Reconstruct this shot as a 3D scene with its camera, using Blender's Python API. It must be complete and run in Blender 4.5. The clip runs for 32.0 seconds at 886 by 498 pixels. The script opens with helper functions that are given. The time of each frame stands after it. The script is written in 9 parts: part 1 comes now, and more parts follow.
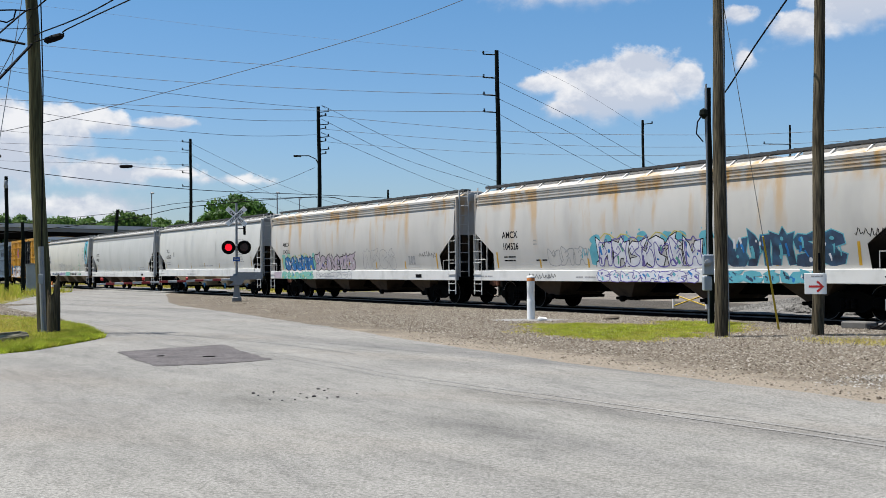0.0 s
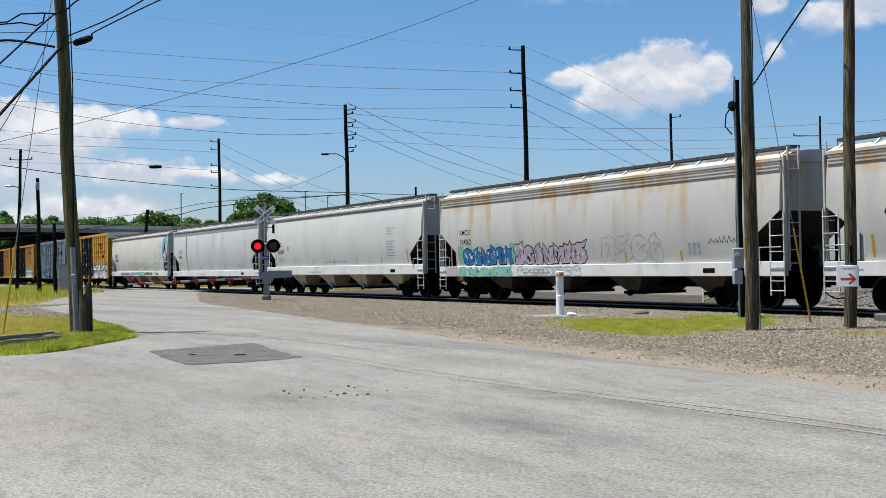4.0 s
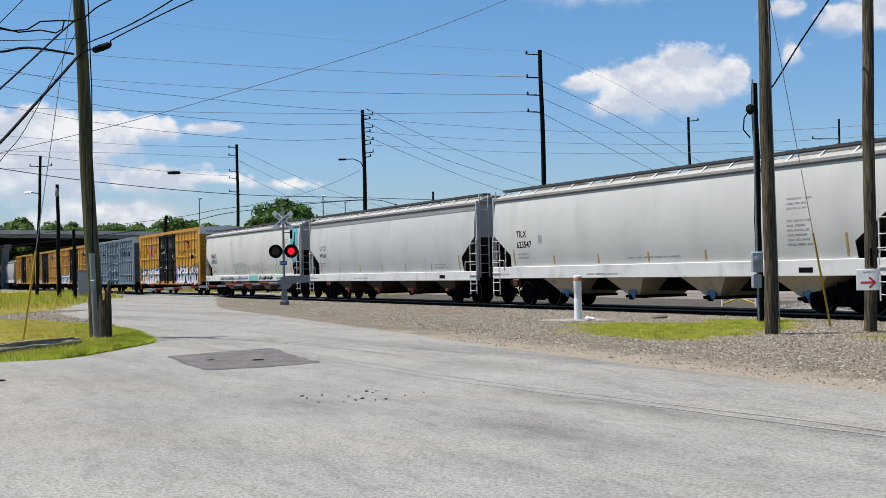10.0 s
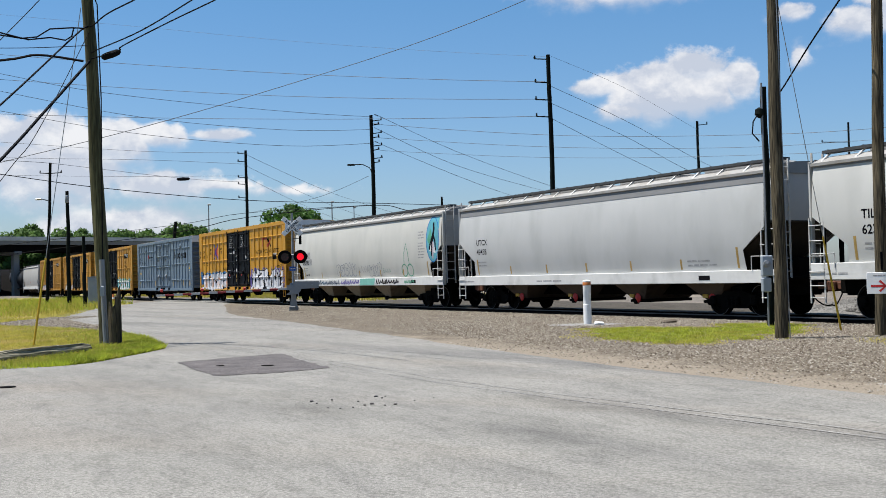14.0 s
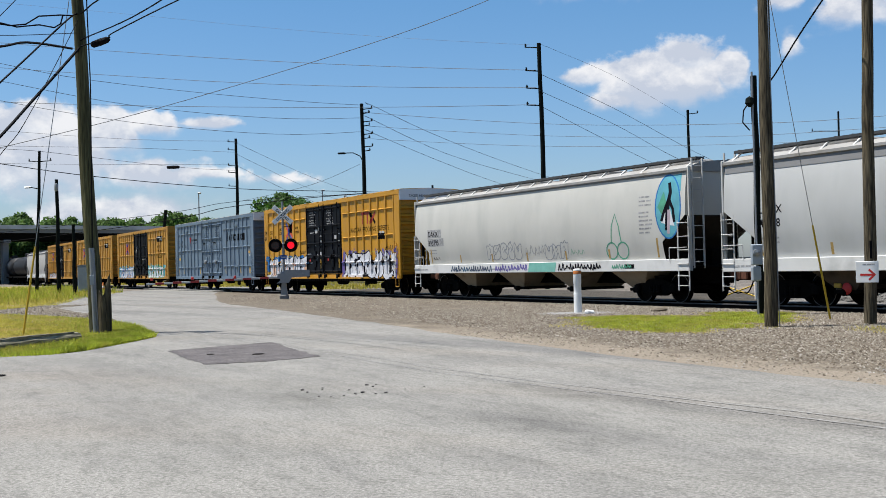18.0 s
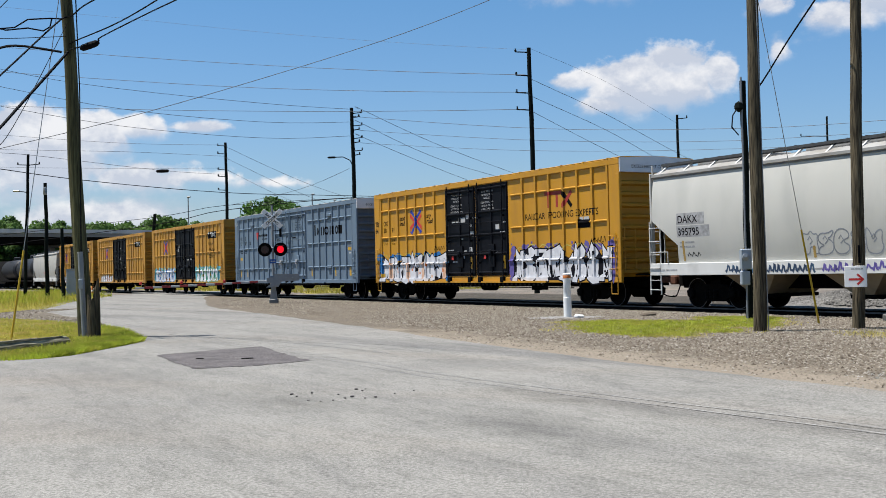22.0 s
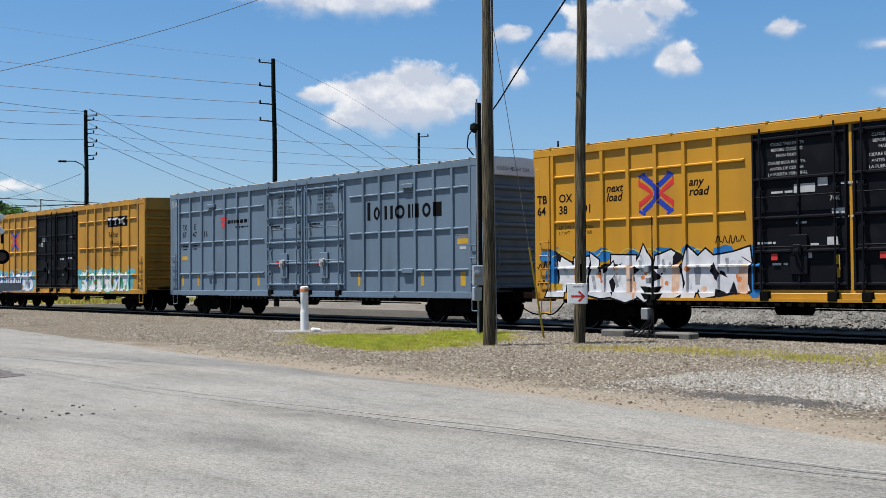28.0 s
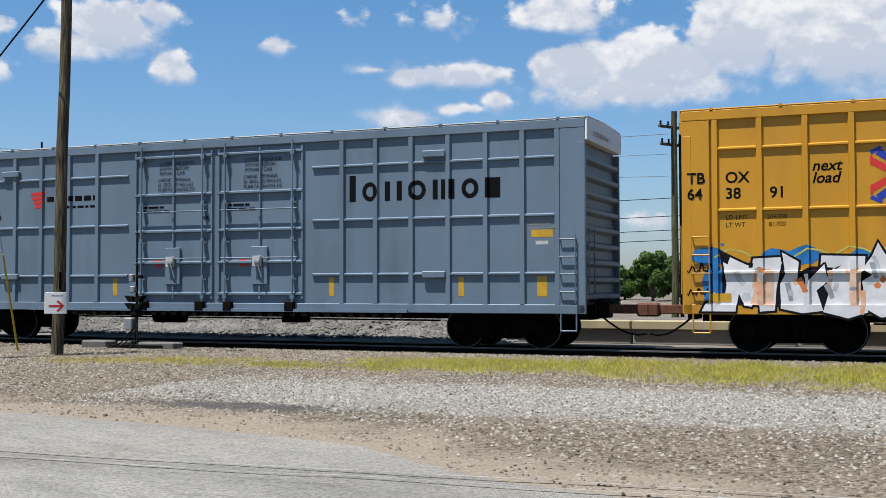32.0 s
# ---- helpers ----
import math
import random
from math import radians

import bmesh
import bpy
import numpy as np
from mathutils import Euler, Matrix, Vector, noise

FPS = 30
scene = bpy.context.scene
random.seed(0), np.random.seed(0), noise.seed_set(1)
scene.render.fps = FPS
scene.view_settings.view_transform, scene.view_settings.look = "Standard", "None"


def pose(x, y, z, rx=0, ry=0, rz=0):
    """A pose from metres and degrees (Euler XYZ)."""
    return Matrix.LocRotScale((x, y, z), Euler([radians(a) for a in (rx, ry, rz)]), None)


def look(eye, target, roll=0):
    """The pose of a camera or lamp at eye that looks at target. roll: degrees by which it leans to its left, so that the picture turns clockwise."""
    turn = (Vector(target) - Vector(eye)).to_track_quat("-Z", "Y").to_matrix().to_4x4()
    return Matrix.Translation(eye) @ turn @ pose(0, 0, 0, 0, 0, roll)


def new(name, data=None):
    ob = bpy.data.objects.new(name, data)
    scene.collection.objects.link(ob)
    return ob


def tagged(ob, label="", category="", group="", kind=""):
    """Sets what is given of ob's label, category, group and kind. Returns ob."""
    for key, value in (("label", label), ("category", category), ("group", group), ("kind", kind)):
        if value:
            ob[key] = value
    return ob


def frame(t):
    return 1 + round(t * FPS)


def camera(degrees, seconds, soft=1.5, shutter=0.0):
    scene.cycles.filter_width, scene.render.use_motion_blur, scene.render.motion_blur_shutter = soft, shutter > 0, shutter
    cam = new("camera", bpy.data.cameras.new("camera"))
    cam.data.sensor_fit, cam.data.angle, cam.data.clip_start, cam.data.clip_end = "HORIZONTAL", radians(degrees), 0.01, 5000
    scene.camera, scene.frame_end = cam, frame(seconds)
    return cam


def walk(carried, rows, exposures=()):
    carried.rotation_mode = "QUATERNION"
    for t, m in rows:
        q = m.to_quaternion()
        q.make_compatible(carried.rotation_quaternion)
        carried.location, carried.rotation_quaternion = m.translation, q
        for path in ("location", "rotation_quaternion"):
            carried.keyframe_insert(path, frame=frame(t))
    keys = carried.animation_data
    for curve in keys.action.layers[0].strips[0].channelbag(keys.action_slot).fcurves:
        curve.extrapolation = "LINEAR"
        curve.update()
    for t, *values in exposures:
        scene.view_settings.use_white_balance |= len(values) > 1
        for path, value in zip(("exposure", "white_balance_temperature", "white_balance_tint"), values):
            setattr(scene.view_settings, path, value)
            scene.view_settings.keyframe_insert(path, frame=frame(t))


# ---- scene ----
# Plan: x right, y ahead of the first view, z up, ground at 0. A straight railway runs past at TRACK_YAW.
# s: metres along the track, growing with the train's run; d: metres square to it, away from the camera.
TRACK_YAW = 31.118
AL = Vector((math.sin(radians(TRACK_YAW)), -math.cos(radians(TRACK_YAW))))
AC = Vector((math.cos(radians(TRACK_YAW)), math.sin(radians(TRACK_YAW))))
BEND = 0.586e-4
D_MID = 24.67
RAIL_Z = 0.09
EYE = 1.5


def bend(s):
    return BEND * min(s, 0) ** 2


def W(s, d, z=0.0):
    """A place in the world from the track's own measures."""
    p = AL * s + AC * (d + bend(s))
    return Vector((p.x, p.y, z))


def polar(az, dist, z=0.0):
    """A place at a bearing (degrees, right of ahead) and a distance from the origin."""
    return Vector((math.sin(radians(az)) * dist, math.cos(radians(az)) * dist, z))


def rise(el, dist):
    return EYE + math.tan(radians(el)) * dist


RUN = ((0.0, -138.90), (1.0, -134.97), (2.0, -131.06), (3.0, -127.16), (5.5, -117.60), (7.0, -111.71), (8.5, -105.65), (10.0, -99.72), (11.5, -93.79), (13.0, -87.71), (14.5, -81.54), (16.5, -73.24), (18.0, -66.97), (19.5, -60.63), (21.0, -54.26), (22.5, -47.64), (24.0, -41.04), (25.5, -34.40), (27.5, -25.45), (29.0, -18.78), (30.5, -12.26), (32.0, -5.77))


def front(t):
    """Where the grey boxcar's leading end stands along the track."""
    return float(np.interp(t, [k[0] for k in RUN], [k[1] for k in RUN]))


def car_pose(s):
    p = W(s, D_MID, RAIL_Z)
    q = AL + AC * (2 * BEND * min(s, 0))
    return pose(p.x, p.y, p.z, 0, 0, math.degrees(math.atan2(q.y, q.x)))


# ---- camera ----
cam = camera(43.242, 32.0, 0.85)
PATH = [
    (0.0, 0.000, 0.000, -0.000, 1.013, 0.442),
    (0.5, 0.000, 0.000, 0.191, 0.884, 0.536),
    (1.0, 0.000, 0.000, 0.381, 0.823, 0.388),
    (1.5, 0.000, 0.000, 0.486, 0.969, 0.291),
    (2.0, 0.000, 0.000, 0.725, 0.855, 0.320),
    (2.5, 0.000, 0.000, 0.894, 0.786, 0.467),
    (3.0, 0.000, 0.000, 1.086, 0.848, 0.722),
    (3.5, 0.000, 0.000, 1.268, 0.879, 0.949),
    (5.5, 0.000, 0.000, 2.098, 0.456, 1.250),
    (6.0, 0.000, 0.000, 2.145, 0.322, 1.486),
    (6.5, 0.000, 0.000, 2.167, 0.333, 1.413),
    (7.0, 0.000, 0.000, 1.951, 0.487, 1.225),
    (7.5, 0.000, 0.000, 1.927, 0.592, 1.136),
    (8.0, 0.000, 0.000, 1.942, 0.693, 1.050),
    (8.5, 0.000, 0.000, 1.985, 0.839, 1.128),
    (9.0, 0.000, 0.000, 2.056, 0.904, 1.150),
    (9.5, 0.000, 0.000, 2.224, 0.929, 1.205),
    (10.0, 0.000, 0.000, 2.363, 1.111, 1.224),
    (10.5, 0.000, 0.000, 2.358, 1.303, 1.155),
    (11.0, 0.000, 0.000, 2.387, 1.383, 1.174),
    (11.5, 0.000, 0.000, 2.410, 1.430, 1.160),
    (12.0, 0.000, 0.000, 2.477, 1.547, 1.187),
    (12.5, 0.000, 0.000, 2.579, 1.598, 1.210),
    (13.0, 0.000, 0.000, 2.712, 1.629, 1.240),
    (13.5, 0.000, 0.000, 2.793, 1.571, 1.356),
    (14.0, 0.000, 0.000, 2.826, 1.381, 1.434),
    (14.5, 0.000, 0.000, 2.891, 1.169, 1.466),
    (16.5, 0.000, 0.000, 2.385, 1.267, 1.085),
    (17.0, 0.000, 0.000, 2.425, 1.124, 1.157),
    (17.5, 0.000, 0.000, 2.285, 0.963, 1.323),
    (18.0, 0.000, 0.000, 2.347, 0.785, 1.412),
    (18.5, 0.000, 0.000, 2.433, 0.717, 1.539),
    (19.0, 0.000, 0.000, 2.418, 0.727, 1.631),
    (19.5, 0.000, 0.000, 2.397, 0.714, 1.750),
    (20.0, 0.000, 0.000, 2.289, 0.763, 1.784),
    (20.5, 0.000, 0.000, 2.150, 0.937, 1.778),
    (21.0, 0.000, 0.000, 2.027, 0.963, 1.675),
    (21.5, 0.000, 0.000, 1.913, 0.979, 1.483),
    (22.0, 0.000, 0.000, 1.824, 0.990, 1.362),
    (22.5, 0.000, 0.000, 1.735, 0.946, 1.286),
    (23.0, 0.000, 0.000, 1.597, 0.989, 1.305),
    (23.5, 0.003, 0.006, 1.265, 1.078, 1.320),
    (24.0, 0.009, 0.020, 0.455, 1.196, 1.310),
    (24.5, 0.012, 0.032, -0.584, 1.399, 1.256),
    (25.0, 0.012, 0.046, -1.647, 1.448, 1.020),
    (25.5, 0.029, 0.047, -3.162, 1.467, 0.859),
    (27.5, 0.114, 0.051, -9.525, 1.362, 0.615),
    (28.0, 0.143, 0.050, -11.303, 1.467, 0.443),
    (28.5, 0.155, 0.066, -13.423, 1.483, 0.225),
    (29.0, 0.158, 0.079, -15.901, 1.591, -0.191),
    (29.5, 0.180, 0.072, -18.813, 1.676, -0.313),
    (30.0, 0.228, 0.091, -22.078, 1.867, -0.134),
    (30.5, 0.234, 0.059, -25.700, 2.145, -0.049),
    (31.0, 0.241, 0.024, -29.490, 2.242, -0.250),
    (31.5, 0.253, -0.004, -33.188, 2.122, -0.296),
    (32.0, 0.247, -0.016, -36.969, 1.818, 0.118),
]
walk(cam, [(t, pose(x, y, EYE, 90 + p, r, a)) for t, x, y, a, p, r in PATH])

# ---- light ----
SUN_EL, SUN_AZ = 71.0, -88.0   # degrees; the bearing is right of ahead
world = bpy.data.worlds.new("sky")
scene.world = world
world.use_nodes = True
scene.view_settings.exposure = 0.98


def build_sky():
    nt = world.node_tree
    nt.nodes.clear()
    N, Lk = nt.nodes.new, nt.links.new

    def mth(op, a, b=None, c=None, clamp=False):
        nd = N("ShaderNodeMath")
        nd.operation, nd.use_clamp = op, clamp
        for i, v in enumerate((a, b, c)):
            if v is None:
                continue
            if isinstance(v, (int, float)):
                nd.inputs[i].default_value = v
            else:
                Lk(v, nd.inputs[i])
        return nd.outputs[0]

    tc = N("ShaderNodeTexCoord")
    sep = N("ShaderNodeSeparateXYZ")
    Lk(tc.outputs["Generated"], sep.inputs[0])
    X, Yv, Z = sep.outputs
    az = mth("MULTIPLY", mth("ARCTAN2", X, Yv), 57.29578)
    el = mth("MULTIPLY", mth("ARCSINE", Z), 57.29578)

    def cloud_noise(scale, detail, lift):
        mp = N("ShaderNodeMapping")
        mp.inputs["Location"].default_value = (0.0, 0.0, lift)
        mp.inputs["Scale"].default_value = (1, 1, 1.35)
        Lk(tc.outputs["Generated"], mp.inputs[0])
        nz = N("ShaderNodeTexNoise")
        nz.inputs["Scale"].default_value, nz.inputs["Detail"].default_value = scale, detail
        nz.inputs["Roughness"].default_value = 0.58
        Lk(mp.outputs[0], nz.inputs["Vector"])
        return nz.outputs["Fac"]

    big, up = cloud_noise(17, 9, 0), cloud_noise(17, 9, -0.012)
    fine = cloud_noise(60, 6, 0)
    # heaps of cloud: bearing, height, half width, half height above, half height below (degrees)
    heaps = [(9.2, 8.7, 4.5, 2.2, 1.8, 1.5), (10.2, 10.0, 2.1, 1.4, 1.45, 1.2), (12.2, 9.3, 1.2, 1.15, 1.7, 1.1), (5.2, 9.3, 2.2, 0.75, 0.8, 0.8), (6.9, 8.1, 2.75, 0.9, 1.0, 0.9),
             (-22.1, 5.9, 5.8, 2.3, 3.8, 1.2), (-18.7, 6.8, 2.2, 1.45, 1.75, 1.1), (-23.1, 7.3, 3.2, 1.4, 1.75, 1.1), (-13.9, 7.3, 2.3, 0.6, 0.4, 0.9), (-16.9, 7.2, 2.0, 0.9, 1.0, 0.9),
             (-17.4, 4.8, 3.5, 1.1, 1.3, 0.8), (-13.8, 4.8, 2.0, 0.4, 0.4, 0.5), (-20.1, 2.9, 6.7, 2.0, 1.75, 0.75), (-27.3, 6.3, 4.6, 3.2, 4.0, 1.0), (-11.0, 4.5, 2.6, 0.4, 0.5, 0.4),
             (7.1, 14.2, 7.0, 2.0, 1.5, 1.0), (20.3, 12.5, 3.3, 2.0, 1.75, 1.25), (18.4, 11.6, 2.6, 1.3, 1.15, 1.0), (22.3, 13.4, 1.75, 1.3, 1.3, 0.9), (23.4, 10.6, 1.6, 1.3, 1.1, 0.9),
             (28.3, 12.0, 1.3, 0.7, 0.65, 0.75), (32.5, 13.4, 1.45, 1.0, 0.9, 0.45), (36.9, 13.4, 2.0, 1.1, 1.1, 0.6), (43.1, 13.4, 3.6, 1.6, 1.3, 0.95),
             (43.9, 10.8, 3.2, 1.9, 1.8, 1.5), (48.2, 10.9, 4.4, 2.1, 2.4, 1.6), (51.5, 12.1, 3.6, 2.6, 2.6, 1.5), (46.9, 9.9, 6.8, 1.5, 1.6, 1.3),
             (37.1, 10.6, 5.0, 0.9, 0.8, 0.9), (33.4, 10.9, 2.2, 0.5, 0.45, 0.6), (39.7, 9.4, 1.0, 0.6, 0.75, 0.7), (38.1, 8.9, 2.0, 0.4, 0.4, 0.55), (34.6, 8.5, 2.3, 0.7, 0.9, 0.95),
             (15.2, 10.2, 0.9, 0.9, 0.9, 0.5), (14.9, 12.3, 1.3, 0.7, 0.6, 0.6), (57.0, 11.6, 5.2, 3.6, 3.0, 1.5), (61.5, 10.8, 4.6, 2.9, 2.9, 1.1), (47.8, 3.2, 2.2, 0.8, 0.8, 0.6),
             (-60, 14, 10, 4, 4, 0.9), (-120, 24, 10, 5, 4, 0.9), (100, 16, 12, 5, 4, 0.9), (160, 24, 14, 6, 5, 0.9)]
    total, low = None, None
    for a, e, w, hu, hd, wt in heaps:
        dx = mth("DIVIDE", mth("SUBTRACT", az, a), w)
        de = mth("SUBTRACT", el, e)
        dy = mth("ADD", mth("DIVIDE", mth("MAXIMUM", de, 0.0), hu), mth("DIVIDE", mth("MINIMUM", de, 0.0), hd))
        r = mth("SQRT", mth("ADD", mth("MULTIPLY", dx, dx), mth("MULTIPLY", dy, dy)))
        v = mth("MULTIPLY", mth("SUBTRACT", 1.0, r), wt)
        g = mth("SUBTRACT", v, mth("MULTIPLY", dy, 0.5))
        total = v if total is None else mth("MAXIMUM", total, v)
        low = g if low is None else mth("MAXIMUM", low, g)
    below = mth("MULTIPLY", mth("SUBTRACT", low, total), 1.6, None, True)
    vo = N("ShaderNodeTexVoronoi")
    vo.feature = "SMOOTH_F1"
    vo.inputs["Scale"].default_value, vo.inputs["Smoothness"].default_value = 46, 0.35
    Lk(tc.outputs["Generated"], vo.inputs["Vector"])
    puff = mth("SUBTRACT", 0.45, vo.outputs["Distance"])
    dens = mth("ADD", total, mth("MULTIPLY", mth("SUBTRACT", big, 0.5), 1.6))
    dens = mth("ADD", dens, mth("MULTIPLY", puff, 0.42))
    dens = mth("ADD", dens, mth("MULTIPLY", mth("SUBTRACT", fine, 0.5), 0.75))
    mr = N("ShaderNodeMapRange")
    mr.interpolation_type = "SMOOTHSTEP"
    mr.inputs["From Min"].default_value = 0.02
    Lk(mth("ADD", mth("MULTIPLY", below, 1.1), 0.36), mr.inputs["From Max"])
    Lk(dens, mr.inputs["Value"])
    mask = mth("MULTIPLY", mr.outputs[0], mth("SUBTRACT", 0.95, mth("MULTIPLY", below, 0.38)))
    shade = mth("ADD", mth("MULTIPLY", mth("SUBTRACT", big, up), 6.0), mth("MULTIPLY", mth("SUBTRACT", 0.55, dens), 0.60), None, False)
    shade = mth("SUBTRACT", shade, mth("MULTIPLY", mth("SUBTRACT", low, total), 1.0))
    shade = mth("ADD", shade, mth("MULTIPLY", mth("SUBTRACT", puff, 0.15), 0.9))
    shade = mth("ADD", shade, 0.42, None, True)
    col = N("ShaderNodeMix")
    col.data_type = "RGBA"
    Lk(shade, col.inputs["Factor"])
    col.inputs["A"].default_value = (0.64, 0.69, 0.80, 1)
    col.inputs["B"].default_value = (0.98, 0.98, 1.0, 1)
    sky = N("ShaderNodeTexSky")
    sky.sky_type, sky.sun_disc = "NISHITA", False
    sky.sun_elevation, sky.sun_rotation = radians(SUN_EL), radians(SUN_AZ)
    sky.air_density, sky.dust_density, sky.ozone_density = 1.0, 0.8, 1.0
    bs = N("ShaderNodeBackground")
    bs.inputs["Strength"].default_value = 0.051
    tint = N("ShaderNodeMix")
    tint.data_type, tint.blend_type = "RGBA", "MULTIPLY"
    tint.inputs["Factor"].default_value = 1.0
    high = N("ShaderNodeMapRange")
    high.inputs["From Min"].default_value, high.inputs["From Max"].default_value = 0.0, 16.0
    Lk(el, high.inputs["Value"])
    tc2 = N("ShaderNodeMix")
    tc2.data_type = "RGBA"
    Lk(high.outputs[0], tc2.inputs["Factor"])
    tc2.inputs["A"].default_value, tc2.inputs["B"].default_value = (0.87, 0.985, 1.25, 1), (0.61, 1.03, 1.31, 1)
    Lk(tc2.outputs["Result"], tint.inputs["B"])
    Lk(sky.outputs[0], tint.inputs["A"])
    Lk(tint.outputs["Result"], bs.inputs["Color"])
    bc = N("ShaderNodeBackground")
    bc.inputs["Strength"].default_value = 0.47
    Lk(col.outputs["Result"], bc.inputs["Color"])
    ms = N("ShaderNodeMixShader")
    Lk(mask, ms.inputs[0])
    Lk(bs.outputs[0], ms.inputs[1])
    Lk(bc.outputs[0], ms.inputs[2])
    out = N("ShaderNodeOutputWorld")
    Lk(ms.outputs[0], out.inputs[0])


build_sky()
sun = new("sun", bpy.data.lights.new("sun", "SUN"))
sun.data.energy, sun.data.angle, sun.data.color = 5.0, radians(0.53), (1.0, 0.965, 0.915)
sun.matrix_world = look(polar(SUN_AZ, 40 * math.cos(radians(SUN_EL)), 40 * math.sin(radians(SUN_EL))), (0, 0, 0))


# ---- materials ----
ALBEDO_SCALE = 0.55


def scaled(c):
    """A base colour times the common factor, which is set together with the exposure."""
    return tuple(v * ALBEDO_SCALE for v in c)


def material(name, colour, rough=0.7, metal=0.0, vary=0.12, grain=8.0, fleck=0.0, fleck_scale=60.0, bump=0.0, bump_scale=60.0,
             dirt=None, dirt_scale=1.2, dirt_amount=0.0, stretch=(1, 1, 1), spec=0.4, per_piece=0.0, emit=0.0):
    """A surface with a base colour, broad and fine variation, stains of a second colour and relief, in metres."""
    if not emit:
        colour = scaled(colour)
        dirt = scaled(dirt) if dirt else None
    m = bpy.data.materials.new(name)
    m.use_nodes = True
    nt = m.node_tree
    b = nt.nodes["Principled BSDF"]
    N, Lk = nt.nodes.new, nt.links.new
    tc = N("ShaderNodeTexCoord")
    mp = N("ShaderNodeMapping")
    mp.inputs["Scale"].default_value = stretch
    Lk(tc.outputs["Object"], mp.inputs[0])

    def noise_of(scale, detail=4.0):
        nz = N("ShaderNodeTexNoise")
        nz.inputs["Scale"].default_value, nz.inputs["Detail"].default_value = scale, detail
        Lk(mp.outputs[0], nz.inputs["Vector"])
        return nz.outputs["Fac"]

    def blend(f, a, c, mode="MIX"):
        mx = N("ShaderNodeMix")
        mx.data_type, mx.blend_type = "RGBA", mode
        for v, k in ((f, "Factor"), (a, "A"), (c, "B")):
            if isinstance(v, (int, float)):
                mx.inputs[k].default_value = v
            elif isinstance(v, tuple):
                mx.inputs[k].default_value = (*v, 1)
            else:
                Lk(v, mx.inputs[k])
        return mx.outputs["Result"]

    def ramp(v, lo, hi):
        r = N("ShaderNodeMapRange")
        r.inputs["From Min"].default_value, r.inputs["From Max"].default_value = lo, hi
        Lk(v, r.inputs["Value"])
        return r.outputs[0]

    dark = tuple(c * (1 - vary) for c in colour)
    light = tuple(min(1.0, c * (1 + vary)) for c in colour)
    col = blend(ramp(noise_of(grain), 0.3, 0.7), dark, light)
    if fleck:
        col = blend(ramp(noise_of(fleck_scale, 2.0), 0.35, 0.65), blend(1.0, col, (1 - fleck,) * 3, "MULTIPLY"), col)
    if dirt_amount:
        f = ramp(noise_of(dirt_scale, 6.0), 0.5, 0.72)
        mu = N("ShaderNodeMath")
        mu.operation = "MULTIPLY"
        mu.inputs[1].default_value = dirt_amount
        Lk(f, mu.inputs[0])
        col = blend(mu.outputs[0], col, dirt)
    if per_piece:
        oi = N("ShaderNodeObjectInfo")
        col = blend(ramp(oi.outputs["Random"], 0, 1), blend(1.0, col, (1 - per_piece,) * 3, "MULTIPLY"), col)
    Lk(col, b.inputs["Base Color"])
    b.inputs["Roughness"].default_value, b.inputs["Metallic"].default_value = rough, metal
    b.inputs["Specular IOR Level"].default_value = spec
    if bump:
        bp = N("ShaderNodeBump")
        bp.inputs["Strength"].default_value, bp.inputs["Distance"].default_value = 0.6, bump
        Lk(noise_of(bump_scale, 5.0), bp.inputs["Height"])
        Lk(bp.outputs[0], b.inputs["Normal"])
    if emit:
        b.inputs["Emission Color"].default_value = (*colour, 1)
        b.inputs["Emission Strength"].default_value = emit
    return m


